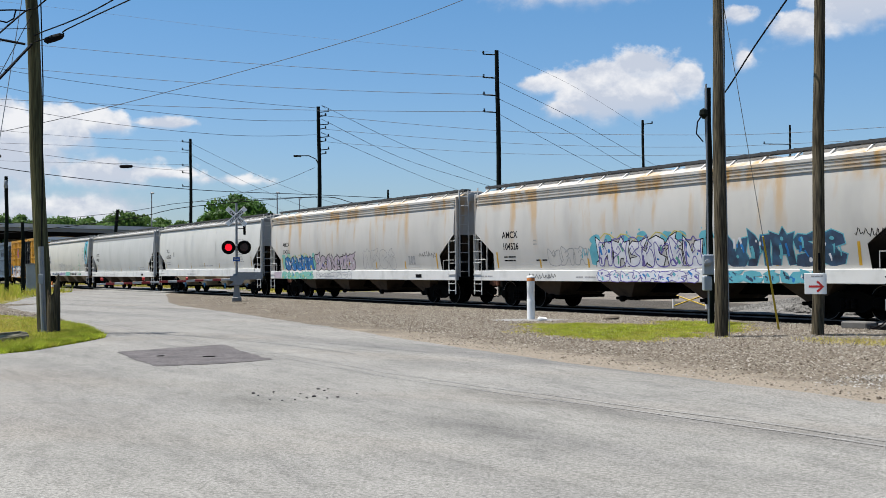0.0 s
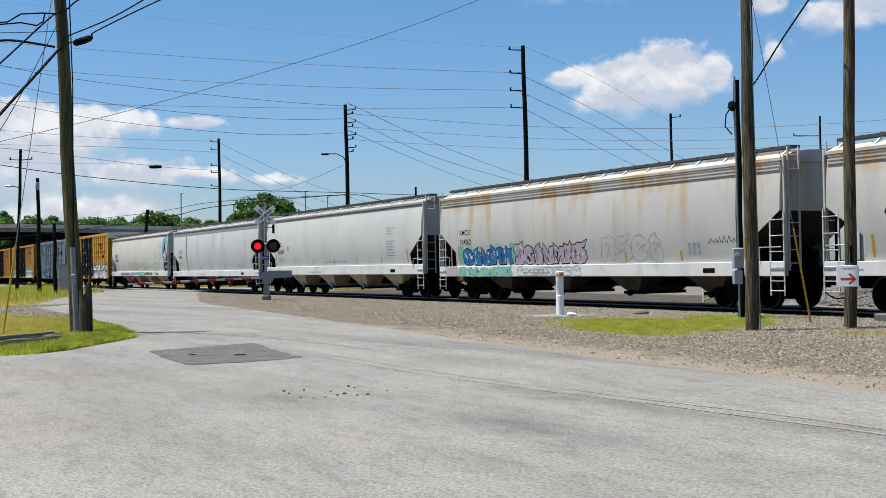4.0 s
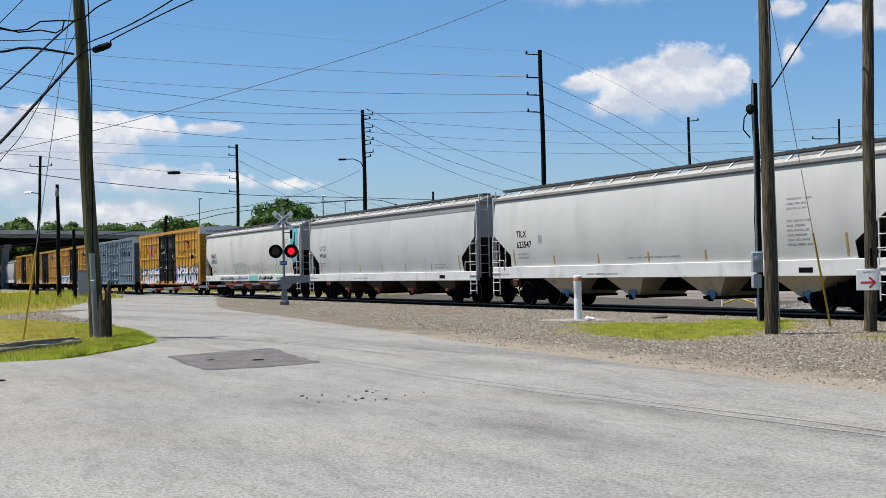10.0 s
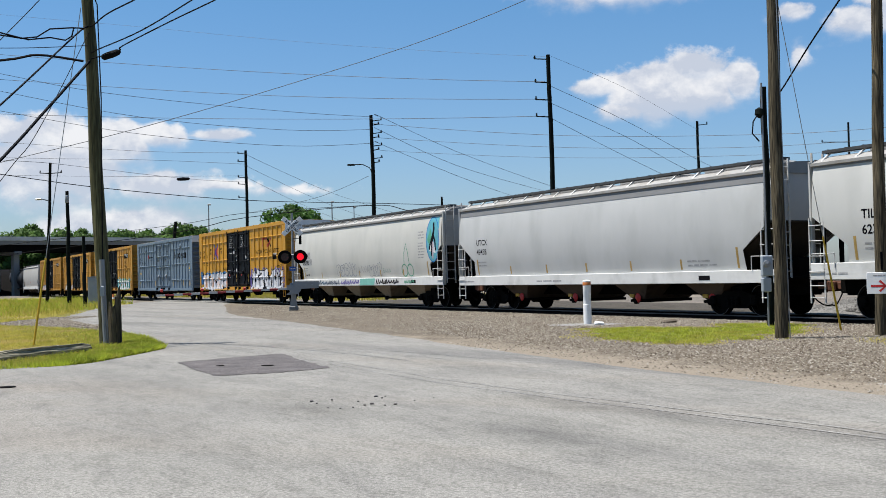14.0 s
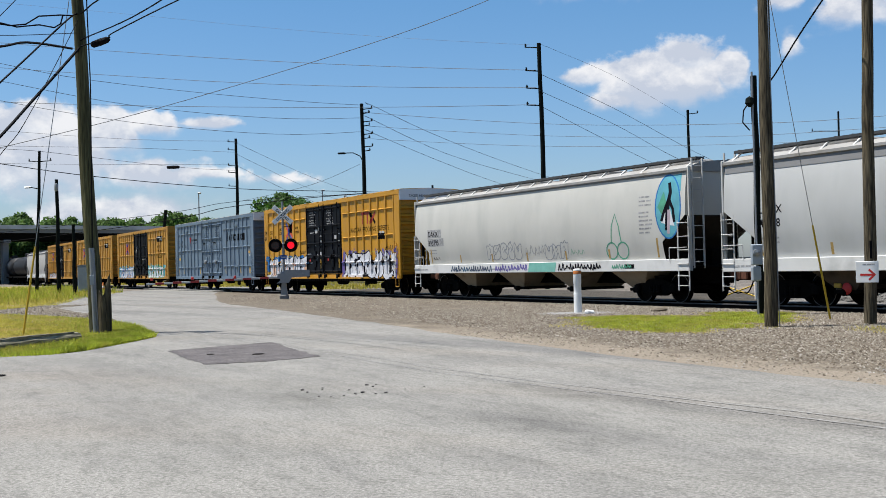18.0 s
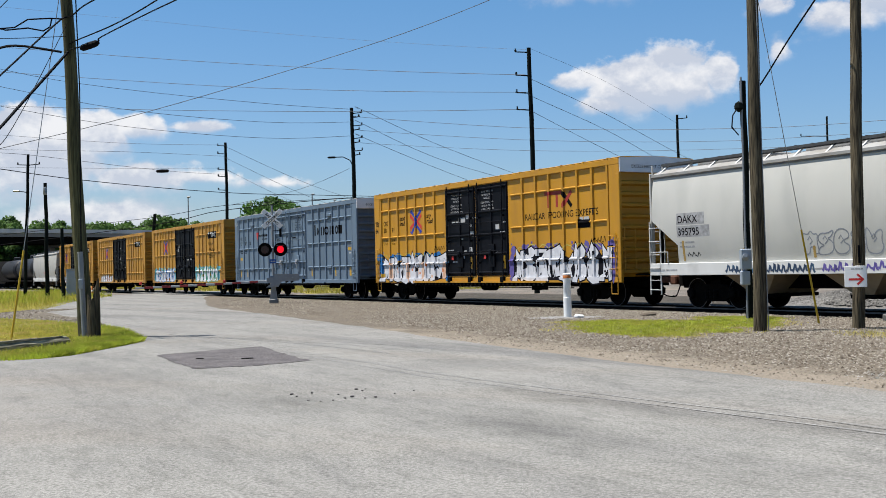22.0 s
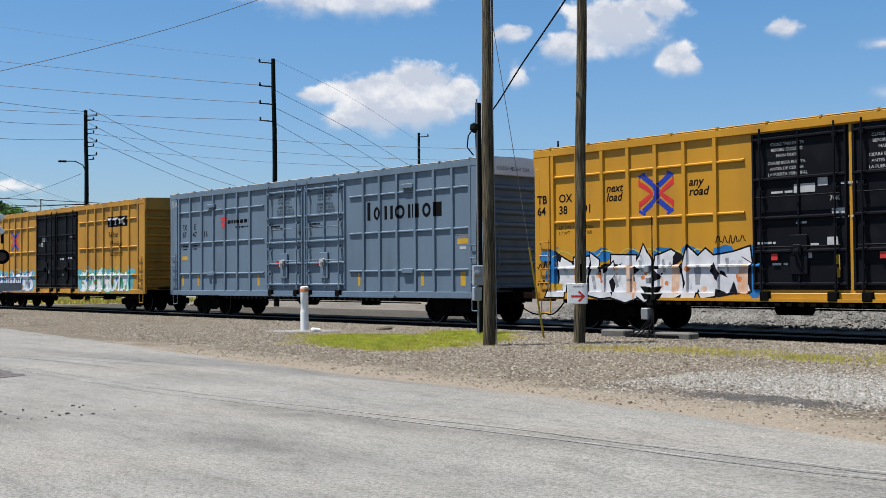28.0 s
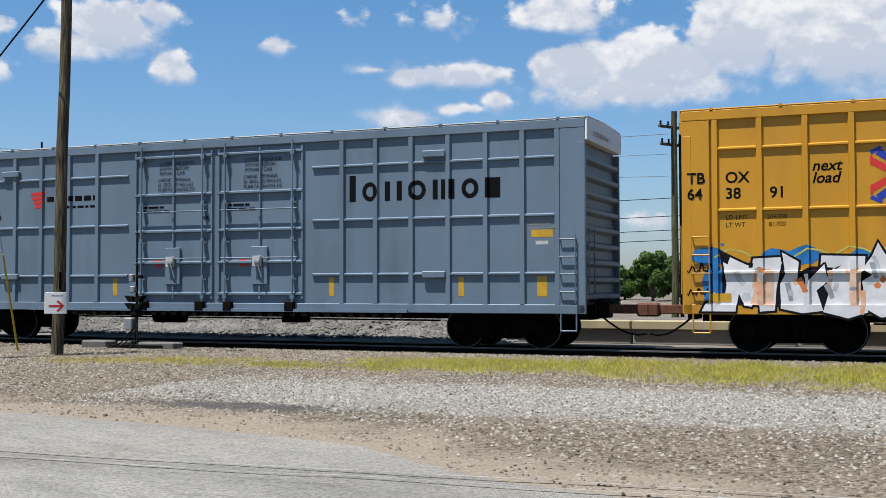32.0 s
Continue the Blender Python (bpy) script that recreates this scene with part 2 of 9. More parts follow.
def rusty_paint(name, colour, rust, z_lo, z_hi, streaks=0.5, grime=0.35, top_band=None):
    """White hopper paint: grime low down and in streaks, rust stains in a band below the eaves and here and there."""
    m = material(name, colour, 0.55, 0, 0.05, 0.9, dirt=(0.42, 0.42, 0.40), dirt_scale=1.1, dirt_amount=grime, stretch=(1.0, 1.0, 0.45), bump=0.004, bump_scale=1.3)
    nt = m.node_tree
    N, Lk = nt.nodes.new, nt.links.new
    b = nt.nodes["Principled BSDF"]
    base = b.inputs["Base Color"].links[0].from_socket
    tc = N("ShaderNodeTexCoord")
    sp = N("ShaderNodeSeparateXYZ")
    Lk(tc.outputs["Object"], sp.inputs[0])

    def nz(scale, loc, stretch):
        mp = N("ShaderNodeMapping")
        mp.inputs["Location"].default_value, mp.inputs["Scale"].default_value = (loc, loc, 0), stretch
        Lk(tc.outputs["Object"], mp.inputs[0])
        n = N("ShaderNodeTexNoise")
        n.inputs["Scale"].default_value, n.inputs["Detail"].default_value = scale, 6
        Lk(mp.outputs[0], n.inputs["Vector"])
        return n.outputs["Fac"]

    def mth(op, a, c):
        nd = N("ShaderNodeMath")
        nd.operation, nd.use_clamp = op, True
        for i, v in enumerate((a, c)):
            if isinstance(v, (int, float)):
                nd.inputs[i].default_value = v
            else:
                Lk(v, nd.inputs[i])
        return nd.outputs[0]

    def rng(v, a, c):
        r = N("ShaderNodeMapRange")
        r.inputs["From Min"].default_value, r.inputs["From Max"].default_value = a, c
        Lk(v, r.inputs["Value"])
        return r.outputs[0]

    band = mth("MULTIPLY", rng(sp.outputs[2], z_lo - 0.25, z_lo + 0.1), rng(sp.outputs[2], z_hi + 0.15, z_hi))
    f = mth("MULTIPLY", band, mth("MULTIPLY", rng(nz(0.55, 3.1, (1, 1, 0.35)), 0.42, 0.58), rng(nz(2.6, 5.7, (1, 1, 0.6)), 0.36, 0.60)))
    drip = mth("MULTIPLY", mth("MULTIPLY", rng(nz(1.5, 8.4, (1, 1, 0.22)), 0.53, 0.66), rng(sp.outputs[2], 1.9, 3.3)), streaks)
    f = mth("MULTIPLY", mth("ADD", f, drip), rust)
    mx = N("ShaderNodeMix")
    mx.data_type = "RGBA"
    Lk(f, mx.inputs["Factor"])
    Lk(base, mx.inputs["A"])
    mx.inputs["B"].default_value = (*scaled((0.64, 0.37, 0.10)), 1)
    Lk(mx.outputs["Result"], b.inputs["Base Color"])
    return m




def asphalt_paint():
    """Sun-bleached asphalt: pale aggregate in a darker binder, rubbed streaks along the lanes, blotches and a few old stains."""
    m = material("sun_bleached_asphalt", (0.480, 0.463, 0.424), 0.92, 0, 0.09, 0.5, fleck=0.40, fleck_scale=60, bump=0.010, bump_scale=60, spec=0.2)
    nt = m.node_tree
    N, Lk = nt.nodes.new, nt.links.new
    b = nt.nodes["Principled BSDF"]
    base = b.inputs["Base Color"].links[0].from_socket
    tc = N("ShaderNodeTexCoord")

    def nz(scale, stretch, rot=0.0, detail=5.0, lo=0.35, hi=0.65):
        mp = N("ShaderNodeMapping")
        mp.vector_type = "TEXTURE"
        mp.inputs["Scale"].default_value, mp.inputs["Rotation"].default_value = stretch, (0, 0, rot)
        Lk(tc.outputs["Object"], mp.inputs[0])
        n = N("ShaderNodeTexNoise")
        n.inputs["Scale"].default_value, n.inputs["Detail"].default_value = scale, detail
        Lk(mp.outputs[0], n.inputs["Vector"])
        r = N("ShaderNodeMapRange")
        r.inputs["From Min"].default_value, r.inputs["From Max"].default_value = lo, hi
        Lk(n.outputs["Fac"], r.inputs["Value"])
        return r.outputs[0]

    def mul(col, f, c):
        mx = N("ShaderNodeMix")
        mx.data_type, mx.blend_type = "RGBA", "MULTIPLY"
        Lk(f, mx.inputs["Factor"])
        Lk(col, mx.inputs["A"])
        mx.inputs["B"].default_value = (*c, 1)
        return mx.outputs["Result"]

    along = math.atan2(AL.y, AL.x)
    col = mul(base, nz(0.9, (9, 1, 1), along, 6, 0.45, 0.72), (0.80, 0.80, 0.81))
    col = mul(col, nz(0.22, (1, 1, 1), 0, 6, 0.48, 0.70), (0.91, 0.91, 0.925))
    col = mul(col, nz(2.6, (5, 1, 1), along - 0.25, 6, 0.55, 0.72), (0.84, 0.84, 0.85))
    col = mul(col, nz(95, (1, 1, 1), 0, 1, 0.50, 0.58), (0.70, 0.70, 0.69))
    col = mul(col, nz(30, (1, 1, 1), 0, 3, 0.50, 0.60), (0.66, 0.66, 0.655))
    col = mul(col, nz(0.55, (14, 1, 1), along + 0.12, 7, 0.52, 0.66), (0.78, 0.78, 0.80))
    col = mul(col, nz(0.35, (3, 1, 1), along + 0.5, 5, 0.50, 0.68), (1.0, 0.955, 0.915))
    col = mul(col, nz(7, (2.5, 1, 1), along, 4, 0.50, 0.64), (0.86, 0.86, 0.855))
    for s, d, rs, rd in ((-12.0, 4.7, 1.9, 0.9), (-8.5, 5.6, 1.6, 0.8), (-9.8, 7.2, 3.0, 0.5)):
        p = W(s, d)
        mp = N("ShaderNodeMapping")
        mp.vector_type = "TEXTURE"
        mp.inputs["Location"].default_value, mp.inputs["Rotation"].default_value = p, (0, 0, along)
        mp.inputs["Scale"].default_value = (rs, rd, 1)
        Lk(tc.outputs["Object"], mp.inputs[0])
        g = N("ShaderNodeTexGradient")
        g.gradient_type = "SPHERICAL"
        Lk(mp.outputs[0], g.inputs[0])
        mu = N("ShaderNodeMath")
        mu.operation = "MULTIPLY"
        Lk(g.outputs["Fac"], mu.inputs[0])
        Lk(nz(1.3, (1, 1, 1), 0, 5, 0.2, 0.6), mu.inputs[1])
        col = mul(col, mu.outputs[0], (0.66, 0.66, 0.66))
    Lk(col, b.inputs["Base Color"])
    return m


def zoned_ground():
    """Soil beside the track: tan dirt, brown gravel and pale crushed stone, blended by where each lies."""
    m = material("verge_soil", (0.30, 0.25, 0.19), 0.95, 0, 0.22, 0.6, fleck=0.75, fleck_scale=20, bump=0.05, bump_scale=26, spec=0.15)
    nt = m.node_tree
    N, Lk = nt.nodes.new, nt.links.new
    b = nt.nodes["Principled BSDF"]
    base = b.inputs["Base Color"].links[0].from_socket
    tc = N("ShaderNodeTexCoord")
    nz = N("ShaderNodeTexNoise")
    nz.inputs["Scale"].default_value, nz.inputs["Detail"].default_value = 1.1, 7
    Lk(tc.outputs["Object"], nz.inputs["Vector"])
    fl = N("ShaderNodeTexNoise")
    fl.inputs["Scale"].default_value, fl.inputs["Detail"].default_value = 30, 2
    Lk(tc.outputs["Object"], fl.inputs["Vector"])
    for zone, c0, c1 in (("dirt", (0.37, 0.315, 0.245), (0.27, 0.225, 0.175)), ("pale", (0.41, 0.39, 0.355), (0.22, 0.205, 0.18)), ("turf", (0.46, 0.42, 0.07), (0.34, 0.26, 0.08))):
        at = N("ShaderNodeAttribute")
        at.attribute_name = zone
        ad = N("ShaderNodeMath")
        ad.operation = "ADD"
        Lk(at.outputs["Fac"], ad.inputs[0])
        Lk(nz.outputs["Fac"], ad.inputs[1])
        r = N("ShaderNodeMapRange")
        r.inputs["From Min"].default_value, r.inputs["From Max"].default_value = 0.72, 1.12
        Lk(ad.outputs[0], r.inputs["Value"])
        r2 = N("ShaderNodeMapRange")
        r2.inputs["From Min"].default_value, r2.inputs["From Max"].default_value = 0.4, 0.62
        Lk(fl.outputs["Fac"], r2.inputs["Value"])
        cc = N("ShaderNodeMix")
        cc.data_type = "RGBA"
        Lk(r2.outputs[0], cc.inputs["Factor"])
        cc.inputs["A"].default_value, cc.inputs["B"].default_value = (*scaled(c1), 1), (*scaled(c0), 1)
        mx = N("ShaderNodeMix")
        mx.data_type = "RGBA"
        Lk(r.outputs[0], mx.inputs["Factor"])
        Lk(base, mx.inputs["A"])
        Lk(cc.outputs["Result"], mx.inputs["B"])
        base = mx.outputs["Result"]
    Lk(base, b.inputs["Base Color"])
    return m


ASPHALT = asphalt_paint()
VERGE = zoned_ground()
DARK_GROUND = material("dark_brown_ground", (0.13, 0.115, 0.095), 0.95, 0, 0.3, 1.5, fleck=0.6, fleck_scale=18, bump=0.03, bump_scale=24, spec=0.1)
# Near-black: shade below the train and beside the rail is put into this colour.
BED = material("oil_and_shade_black_bed", (0.020, 0.018, 0.016), 0.95, 0, 0.3, 3.0, fleck=0.4, fleck_scale=24, bump=0.03, bump_scale=26, spec=0.1)
PATCH = material("asphalt_patch", (0.205, 0.185, 0.182), 0.9, 0, 0.25, 2.5, fleck=0.65, fleck_scale=34, bump=0.012, bump_scale=50, spec=0.2)
SEAL = material("crack_sealant", (0.35, 0.34, 0.325), 0.85, 0, 0.3, 2.0)
GROUND = material("gravelly_soil", (0.28, 0.245, 0.21), 0.95, 0, 0.22, 0.5, fleck=0.6, fleck_scale=28, bump=0.02, bump_scale=35,
                  dirt=(0.34, 0.285, 0.22), dirt_scale=0.22, dirt_amount=0.8, spec=0.15)
OIL = material("oily_stain", (0.13, 0.12, 0.11), 0.8, 0, 0.3, 3.0, fleck=0.4, fleck_scale=30, bump=0.01, bump_scale=30)
BALLAST = material("track_ballast", (0.29, 0.28, 0.265), 0.95, 0, 0.25, 3.0, fleck=0.55, fleck_scale=24, bump=0.03, bump_scale=26, spec=0.15)
TURF = material("turf_soil", (0.41, 0.35, 0.095), 0.95, 0, 0.25, 0.5, fleck=0.35, fleck_scale=40, bump=0.02, bump_scale=40,
                dirt=(0.52, 0.40, 0.20), dirt_scale=0.35, dirt_amount=0.95, spec=0.1)


def mixed_stone(name, tones):
    """Crushed stone in which every piece has a tone of its own."""
    m = material(name, (0.4, 0.4, 0.4), 0.9, 0, 0.15, 9.0, spec=0.2)
    nt = m.node_tree
    geo = nt.nodes.new("ShaderNodeNewGeometry")
    ramp = nt.nodes.new("ShaderNodeValToRGB")
    while len(ramp.color_ramp.elements) < len(tones):
        ramp.color_ramp.elements.new(0.5)
    for i, c in enumerate(tones):
        e = ramp.color_ramp.elements[i]
        e.position, e.color = i / (len(tones) - 1), (*scaled(c), 1)
    nt.links.new(geo.outputs["Random Per Island"], ramp.inputs[0])
    nt.links.new(ramp.outputs[0], nt.nodes["Principled BSDF"].inputs["Base Color"])
    return m


def leafy(m, share=0.4):
    """Thin leaves and blades let part of the light through."""
    nt = m.node_tree
    b = nt.nodes["Principled BSDF"]
    tr = nt.nodes.new("ShaderNodeBsdfTranslucent")
    mx = nt.nodes.new("ShaderNodeMixShader")
    mx.inputs[0].default_value = share
    nt.links.new(b.inputs["Base Color"].links[0].from_socket, tr.inputs["Color"])
    nt.links.new(b.outputs[0], mx.inputs[1])
    nt.links.new(tr.outputs[0], mx.inputs[2])
    nt.links.new(mx.outputs[0], nt.nodes["Material Output"].inputs["Surface"])
    return m


STONE = mixed_stone("loose_stone", [(0.08, 0.06, 0.042), (0.18, 0.145, 0.108), (0.235, 0.195, 0.148), (0.285, 0.243, 0.19), (0.34, 0.30, 0.243), (0.50, 0.46, 0.395)])
PALE_STONE = mixed_stone("pale_crushed_stone_pieces", [(0.17, 0.155, 0.13), (0.29, 0.275, 0.245), (0.37, 0.355, 0.325), (0.43, 0.415, 0.385), (0.58, 0.565, 0.53)])
BLADE = leafy(material("grass_blades", (0.60, 0.54, 0.09), 0.7, 0, 0.45, 2.5, dirt=(0.74, 0.54, 0.20), dirt_scale=0.5, dirt_amount=0.95, spec=0.2))
BLADE_FRESH = leafy(material("fresh_grass_blades", (0.46, 0.54, 0.05), 0.7, 0, 0.5, 3.0, dirt=(0.66, 0.56, 0.11), dirt_scale=0.9, dirt_amount=0.8, spec=0.2))
LEAF = leafy(material("tree_leaves", (0.075, 0.18, 0.022), 0.6, 0, 0.5, 0.8, spec=0.3))
LEAF_FAR = leafy(material("far_tree_leaves", (0.12, 0.22, 0.05), 0.7, 0, 0.4, 0.3, spec=0.2))
BARK = material("bark", (0.14, 0.10, 0.07), 0.9, 0, 0.3, 6, bump=0.02, bump_scale=12)
STEEL = material("worn_rail_steel", (0.20, 0.185, 0.18), 0.5, 0.7, 0.15, 3)
# Rust far darkened: the shade on the rail's side is put into the colour.
RAILSIDE = material("shaded_rusty_rail_web", (0.016, 0.012, 0.010), 0.9, 0.0, 0.3, 5, spec=0.05)
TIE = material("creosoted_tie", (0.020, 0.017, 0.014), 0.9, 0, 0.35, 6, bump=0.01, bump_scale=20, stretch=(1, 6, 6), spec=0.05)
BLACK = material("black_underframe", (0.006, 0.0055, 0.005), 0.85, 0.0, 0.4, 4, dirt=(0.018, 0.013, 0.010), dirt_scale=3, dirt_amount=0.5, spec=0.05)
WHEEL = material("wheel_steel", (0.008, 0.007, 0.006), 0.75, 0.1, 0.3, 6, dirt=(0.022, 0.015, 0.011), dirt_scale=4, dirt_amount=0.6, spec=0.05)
COUPLER = material("rusty_coupler", (0.17, 0.065, 0.035), 0.85, 0.1, 0.35, 8)
WHITE = rusty_paint("clean_hopper_white", (0.76, 0.755, 0.715), 0.10, 4.2, 4.5, 0.05, 0.22)
WHITE_UT = rusty_paint("grimy_hopper_white", (0.70, 0.705, 0.69), 0.06, 4.2, 4.5, 0.02, 0.30)
WHITE_DK = rusty_paint("cream_hopper_white", (0.76, 0.745, 0.68), 0.10, 4.2, 4.5, 0.04, 0.25)
WHITE_AM = rusty_paint("rust_stained_hopper_white", (0.69, 0.665, 0.62), 0.95, 3.72, 4.22, 0.65, 0.35)
WHITE_FAR = rusty_paint("old_hopper_white", (0.62, 0.60, 0.56), 0.3, 3.8, 4.3, 0.3, 0.35)
SILL = material("sill_white", (0.92, 0.915, 0.88), 0.5, 0, 0.06, 1.0, dirt=(0.45, 0.44, 0.42), dirt_scale=1.6, dirt_amount=0.45)
# Grey for the painted shading below the hopper eaves, and for small print.
GREYBAND = material("band_shade_and_print_grey", (0.27, 0.27, 0.27), 0.6, 0, 0.1, 1.2)
ROOFGREY = material("weathered_roof", (0.42, 0.41, 0.39), 0.7, 0, 0.12, 1.0, dirt=(0.26, 0.22, 0.17), dirt_scale=1.2, dirt_amount=0.6)
BAY = material("hopper_bay_tan", (0.98, 0.80, 0.56), 0.7, 0, 0.15, 2.0, dirt=(0.40, 0.30, 0.21), dirt_scale=2.0, dirt_amount=0.7)
BAY_DARK = material("dark_bay_brown", (0.15, 0.11, 0.08), 0.8, 0, 0.2, 2.0, dirt=(0.03, 0.025, 0.02), dirt_scale=2.0, dirt_amount=0.7, spec=0.15)
BAY_MID = material("hopper_bay_brown", (0.52, 0.41, 0.28), 0.75, 0, 0.15, 2.0, dirt=(0.25, 0.18, 0.12), dirt_scale=2.0, dirt_amount=0.7, spec=0.15)
LADDER = material("ladder_off_white", (0.72, 0.71, 0.68), 0.6, 0, 0.1, 3, dirt=(0.4, 0.38, 0.35), dirt_scale=4, dirt_amount=0.5)
PARAPET = material("pale_parapet_concrete", (0.80, 0.82, 0.84), 0.9, 0, 0.12, 0.4, dirt=(0.45, 0.46, 0.47), dirt_scale=0.5, dirt_amount=0.5)
BRICK = material("brown_brick", (0.30, 0.17, 0.12), 0.9, 0, 0.2, 3, fleck=0.3, fleck_scale=12)
SLOPE = material("dark_brown_slope_sheet", (0.05, 0.04, 0.03), 0.8, 0, 0.2, 2.0, spec=0.15)
GRATE = material("galvanised_grating", (0.10, 0.10, 0.10), 0.6, 0.4, 0.2, 10)
YELLOW = material("boxcar_yellow", (0.70, 0.335, 0.012), 0.5, 0, 0.10, 0.8, dirt=(0.48, 0.23, 0.025), dirt_scale=1.7, dirt_amount=0.5, stretch=(1, 1, 0.3))
YELLOW_OLD = material("faded_boxcar_yellow", (0.61, 0.30, 0.028), 0.6, 0, 0.16, 0.8, dirt=(0.30, 0.135, 0.03), dirt_scale=1.5, dirt_amount=0.65, stretch=(1, 1, 0.3))
GREY = material("boxcar_blue_grey", (0.172, 0.246, 0.332), 0.5, 0, 0.10, 0.8, dirt=(0.118, 0.168, 0.228), dirt_scale=1.6, dirt_amount=0.75, stretch=(1, 1, 0.3))
DOORBLACK = material("black_plug_door", (0.007, 0.008, 0.012), 0.55, 0, 0.2, 1.5, dirt=(0.018, 0.019, 0.025), dirt_scale=2, dirt_amount=0.5, spec=0.08)
ROOFWHITE = material("boxcar_white_end_top", (1.1, 1.11, 1.13), 0.5, 0, 0.05, 1.5, dirt=(0.85, 0.85, 0.85), dirt_scale=2, dirt_amount=0.4)
GALV = material("galvanised_steel", (0.42, 0.44, 0.46), 0.45, 0.6, 0.12, 4)
ALUM = material("grey_painted_metal", (0.36, 0.38, 0.40), 0.5, 0.3, 0.1, 5)
INK = material("black_lettering", (0.008, 0.008, 0.010), 0.8, 0, 0.2, 8, spec=0.05)
INK_FAINT = material("faded_lettering", (0.45, 0.45, 0.45), 0.7, 0, 0.3, 8)
PALE_INK = material("white_lettering", (0.62, 0.62, 0.62), 0.6, 0, 0.1, 8)
REFL = material("yellow_reflective_strip", (0.72, 0.42, 0.03), 0.4, 0, 0.12, 6)
REFL_DIM = material("weathered_reflective_strip", (0.55, 0.36, 0.10), 0.5, 0, 0.15, 6)
RED = material("red_paint", (0.80, 0.035, 0.03), 0.5, 0, 0.1, 6)
DEVICE_RED = material("dark_red_paint", (0.42, 0.03, 0.02), 0.6, 0, 0.15, 6)
CAP_BLUE = material("sky_blue_cap_paint", (0.10, 0.36, 0.62), 0.5, 0, 0.15, 6)
BLUE = material("royal_blue_paint", (0.015, 0.05, 0.50), 0.5, 0, 0.1, 6)
ORANGE = material("orange_band", (0.75, 0.24, 0.05), 0.5, 0, 0.1, 6)
PLASTIC = material("white_plastic", (1.25, 1.25, 1.22), 0.4, 0, 0.04, 3, dirt=(0.85, 0.82, 0.77), dirt_scale=3, dirt_amount=0.3)
GUARD = material("yellow_guy_guard", (0.75, 0.50, 0.03), 0.5, 0, 0.1, 5)
WOOD = material("weathered_pole_wood", (0.215, 0.175, 0.11), 0.95, 0, 0.5, 2.2, fleck=0.75, fleck_scale=9, bump=0.03, bump_scale=6, stretch=(4.5, 4.5, 0.28), dirt=(0.045, 0.038, 0.03), dirt_scale=2.4, dirt_amount=0.95, spec=0.15)
TIMBER = material("weathered_lying_timber", (0.48, 0.44, 0.32), 0.95, 0, 0.4, 2.2, fleck=0.6, fleck_scale=9, bump=0.03, bump_scale=6, stretch=(0.4, 4.5, 4.5), dirt=(0.16, 0.15, 0.10), dirt_scale=1.6, dirt_amount=0.6, spec=0.15)
WOOD_GREEN = material("greenish_treated_pole", (0.17, 0.165, 0.085), 0.95, 0, 0.4, 2.2, fleck=0.55, fleck_scale=9, bump=0.03, bump_scale=6, stretch=(4.5, 4.5, 0.26), dirt=(0.05, 0.05, 0.03), dirt_scale=1.4, dirt_amount=0.8, spec=0.15)
POLE_DARK = material("dark_steel_pole", (0.011, 0.015, 0.013), 0.85, 0.0, 0.3, 3, spec=0.05)
CABLE = material("black_cable", (0.008, 0.008, 0.010), 0.8, spec=0.08)
WIRE = material("weathered_wire", (0.03, 0.035, 0.045), 0.6)
CONCRETE = material("concrete", (0.34, 0.335, 0.32), 0.9, 0, 0.12, 2.0, fleck=0.2, fleck_scale=60, bump=0.004, bump_scale=50,
                    dirt=(0.28, 0.26, 0.24), dirt_scale=1.0, dirt_amount=0.6)
BLOCK = material("grimy_block_concrete", (0.21, 0.20, 0.185), 0.9, 0, 0.2, 3.0, fleck=0.3, fleck_scale=40, bump=0.006, bump_scale=40, dirt=(0.10, 0.095, 0.085), dirt_scale=2.5, dirt_amount=0.8)
ROADDECK = material("overpass_concrete", (0.30, 0.31, 0.31), 0.9, 0, 0.12, 0.2)
GATE_RED = material("dark_gate_red", (0.42, 0.03, 0.03), 0.6, 0, 0.2, 6)
GATE_WHITE = material("dull_gate_white", (0.72, 0.72, 0.70), 0.6, 0, 0.12, 3, dirt=(0.35, 0.33, 0.30), dirt_scale=3, dirt_amount=0.6)
BOXPAINT = material("pale_grey_box_paint", (0.44, 0.50, 0.57), 0.5, 0.1, 0.08, 4)
BLUESIGN = material("blue_sign", (0.03, 0.12, 0.45), 0.5)
# Unlit look of the lamp, worn by the added shutters.
LENS = material("dark_red_shutter", (0.05, 0.006, 0.006), 0.2, 0, 0.1, 5)
LAMP = material("lit_red_lens", (0.9, 0.012, 0.03), 0.4, 0, 0.0, 5, emit=0.47, spec=0.1)
SIGNBLACK = material("matt_black", (0.008, 0.008, 0.008), 0.85, spec=0.06)
CREAM = material("weathered_cream_board", (0.50, 0.42, 0.26), 0.8, 0, 0.15, 2)
TANK = material("black_tank_paint", (0.03, 0.03, 0.032), 0.55, 0, 0.3, 2, spec=0.2)
SHEDWHITE = material("white_metal_roof", (0.72, 0.72, 0.72), 0.6, 0, 0.08, 0.5)
G_WHITE = material("spray_white", (0.90, 0.90, 0.94), 0.6, 0, 0.12, 4, dirt=(0.68, 0.70, 0.76), dirt_scale=2.2, dirt_amount=0.6)
G_BLACK = material("spray_black", (0.012, 0.012, 0.018), 0.8, 0, 0.3, 6, spec=0.06)
G_BLUE = material("spray_blue", (0.01, 0.20, 0.56), 0.6, 0, 0.3, 3)
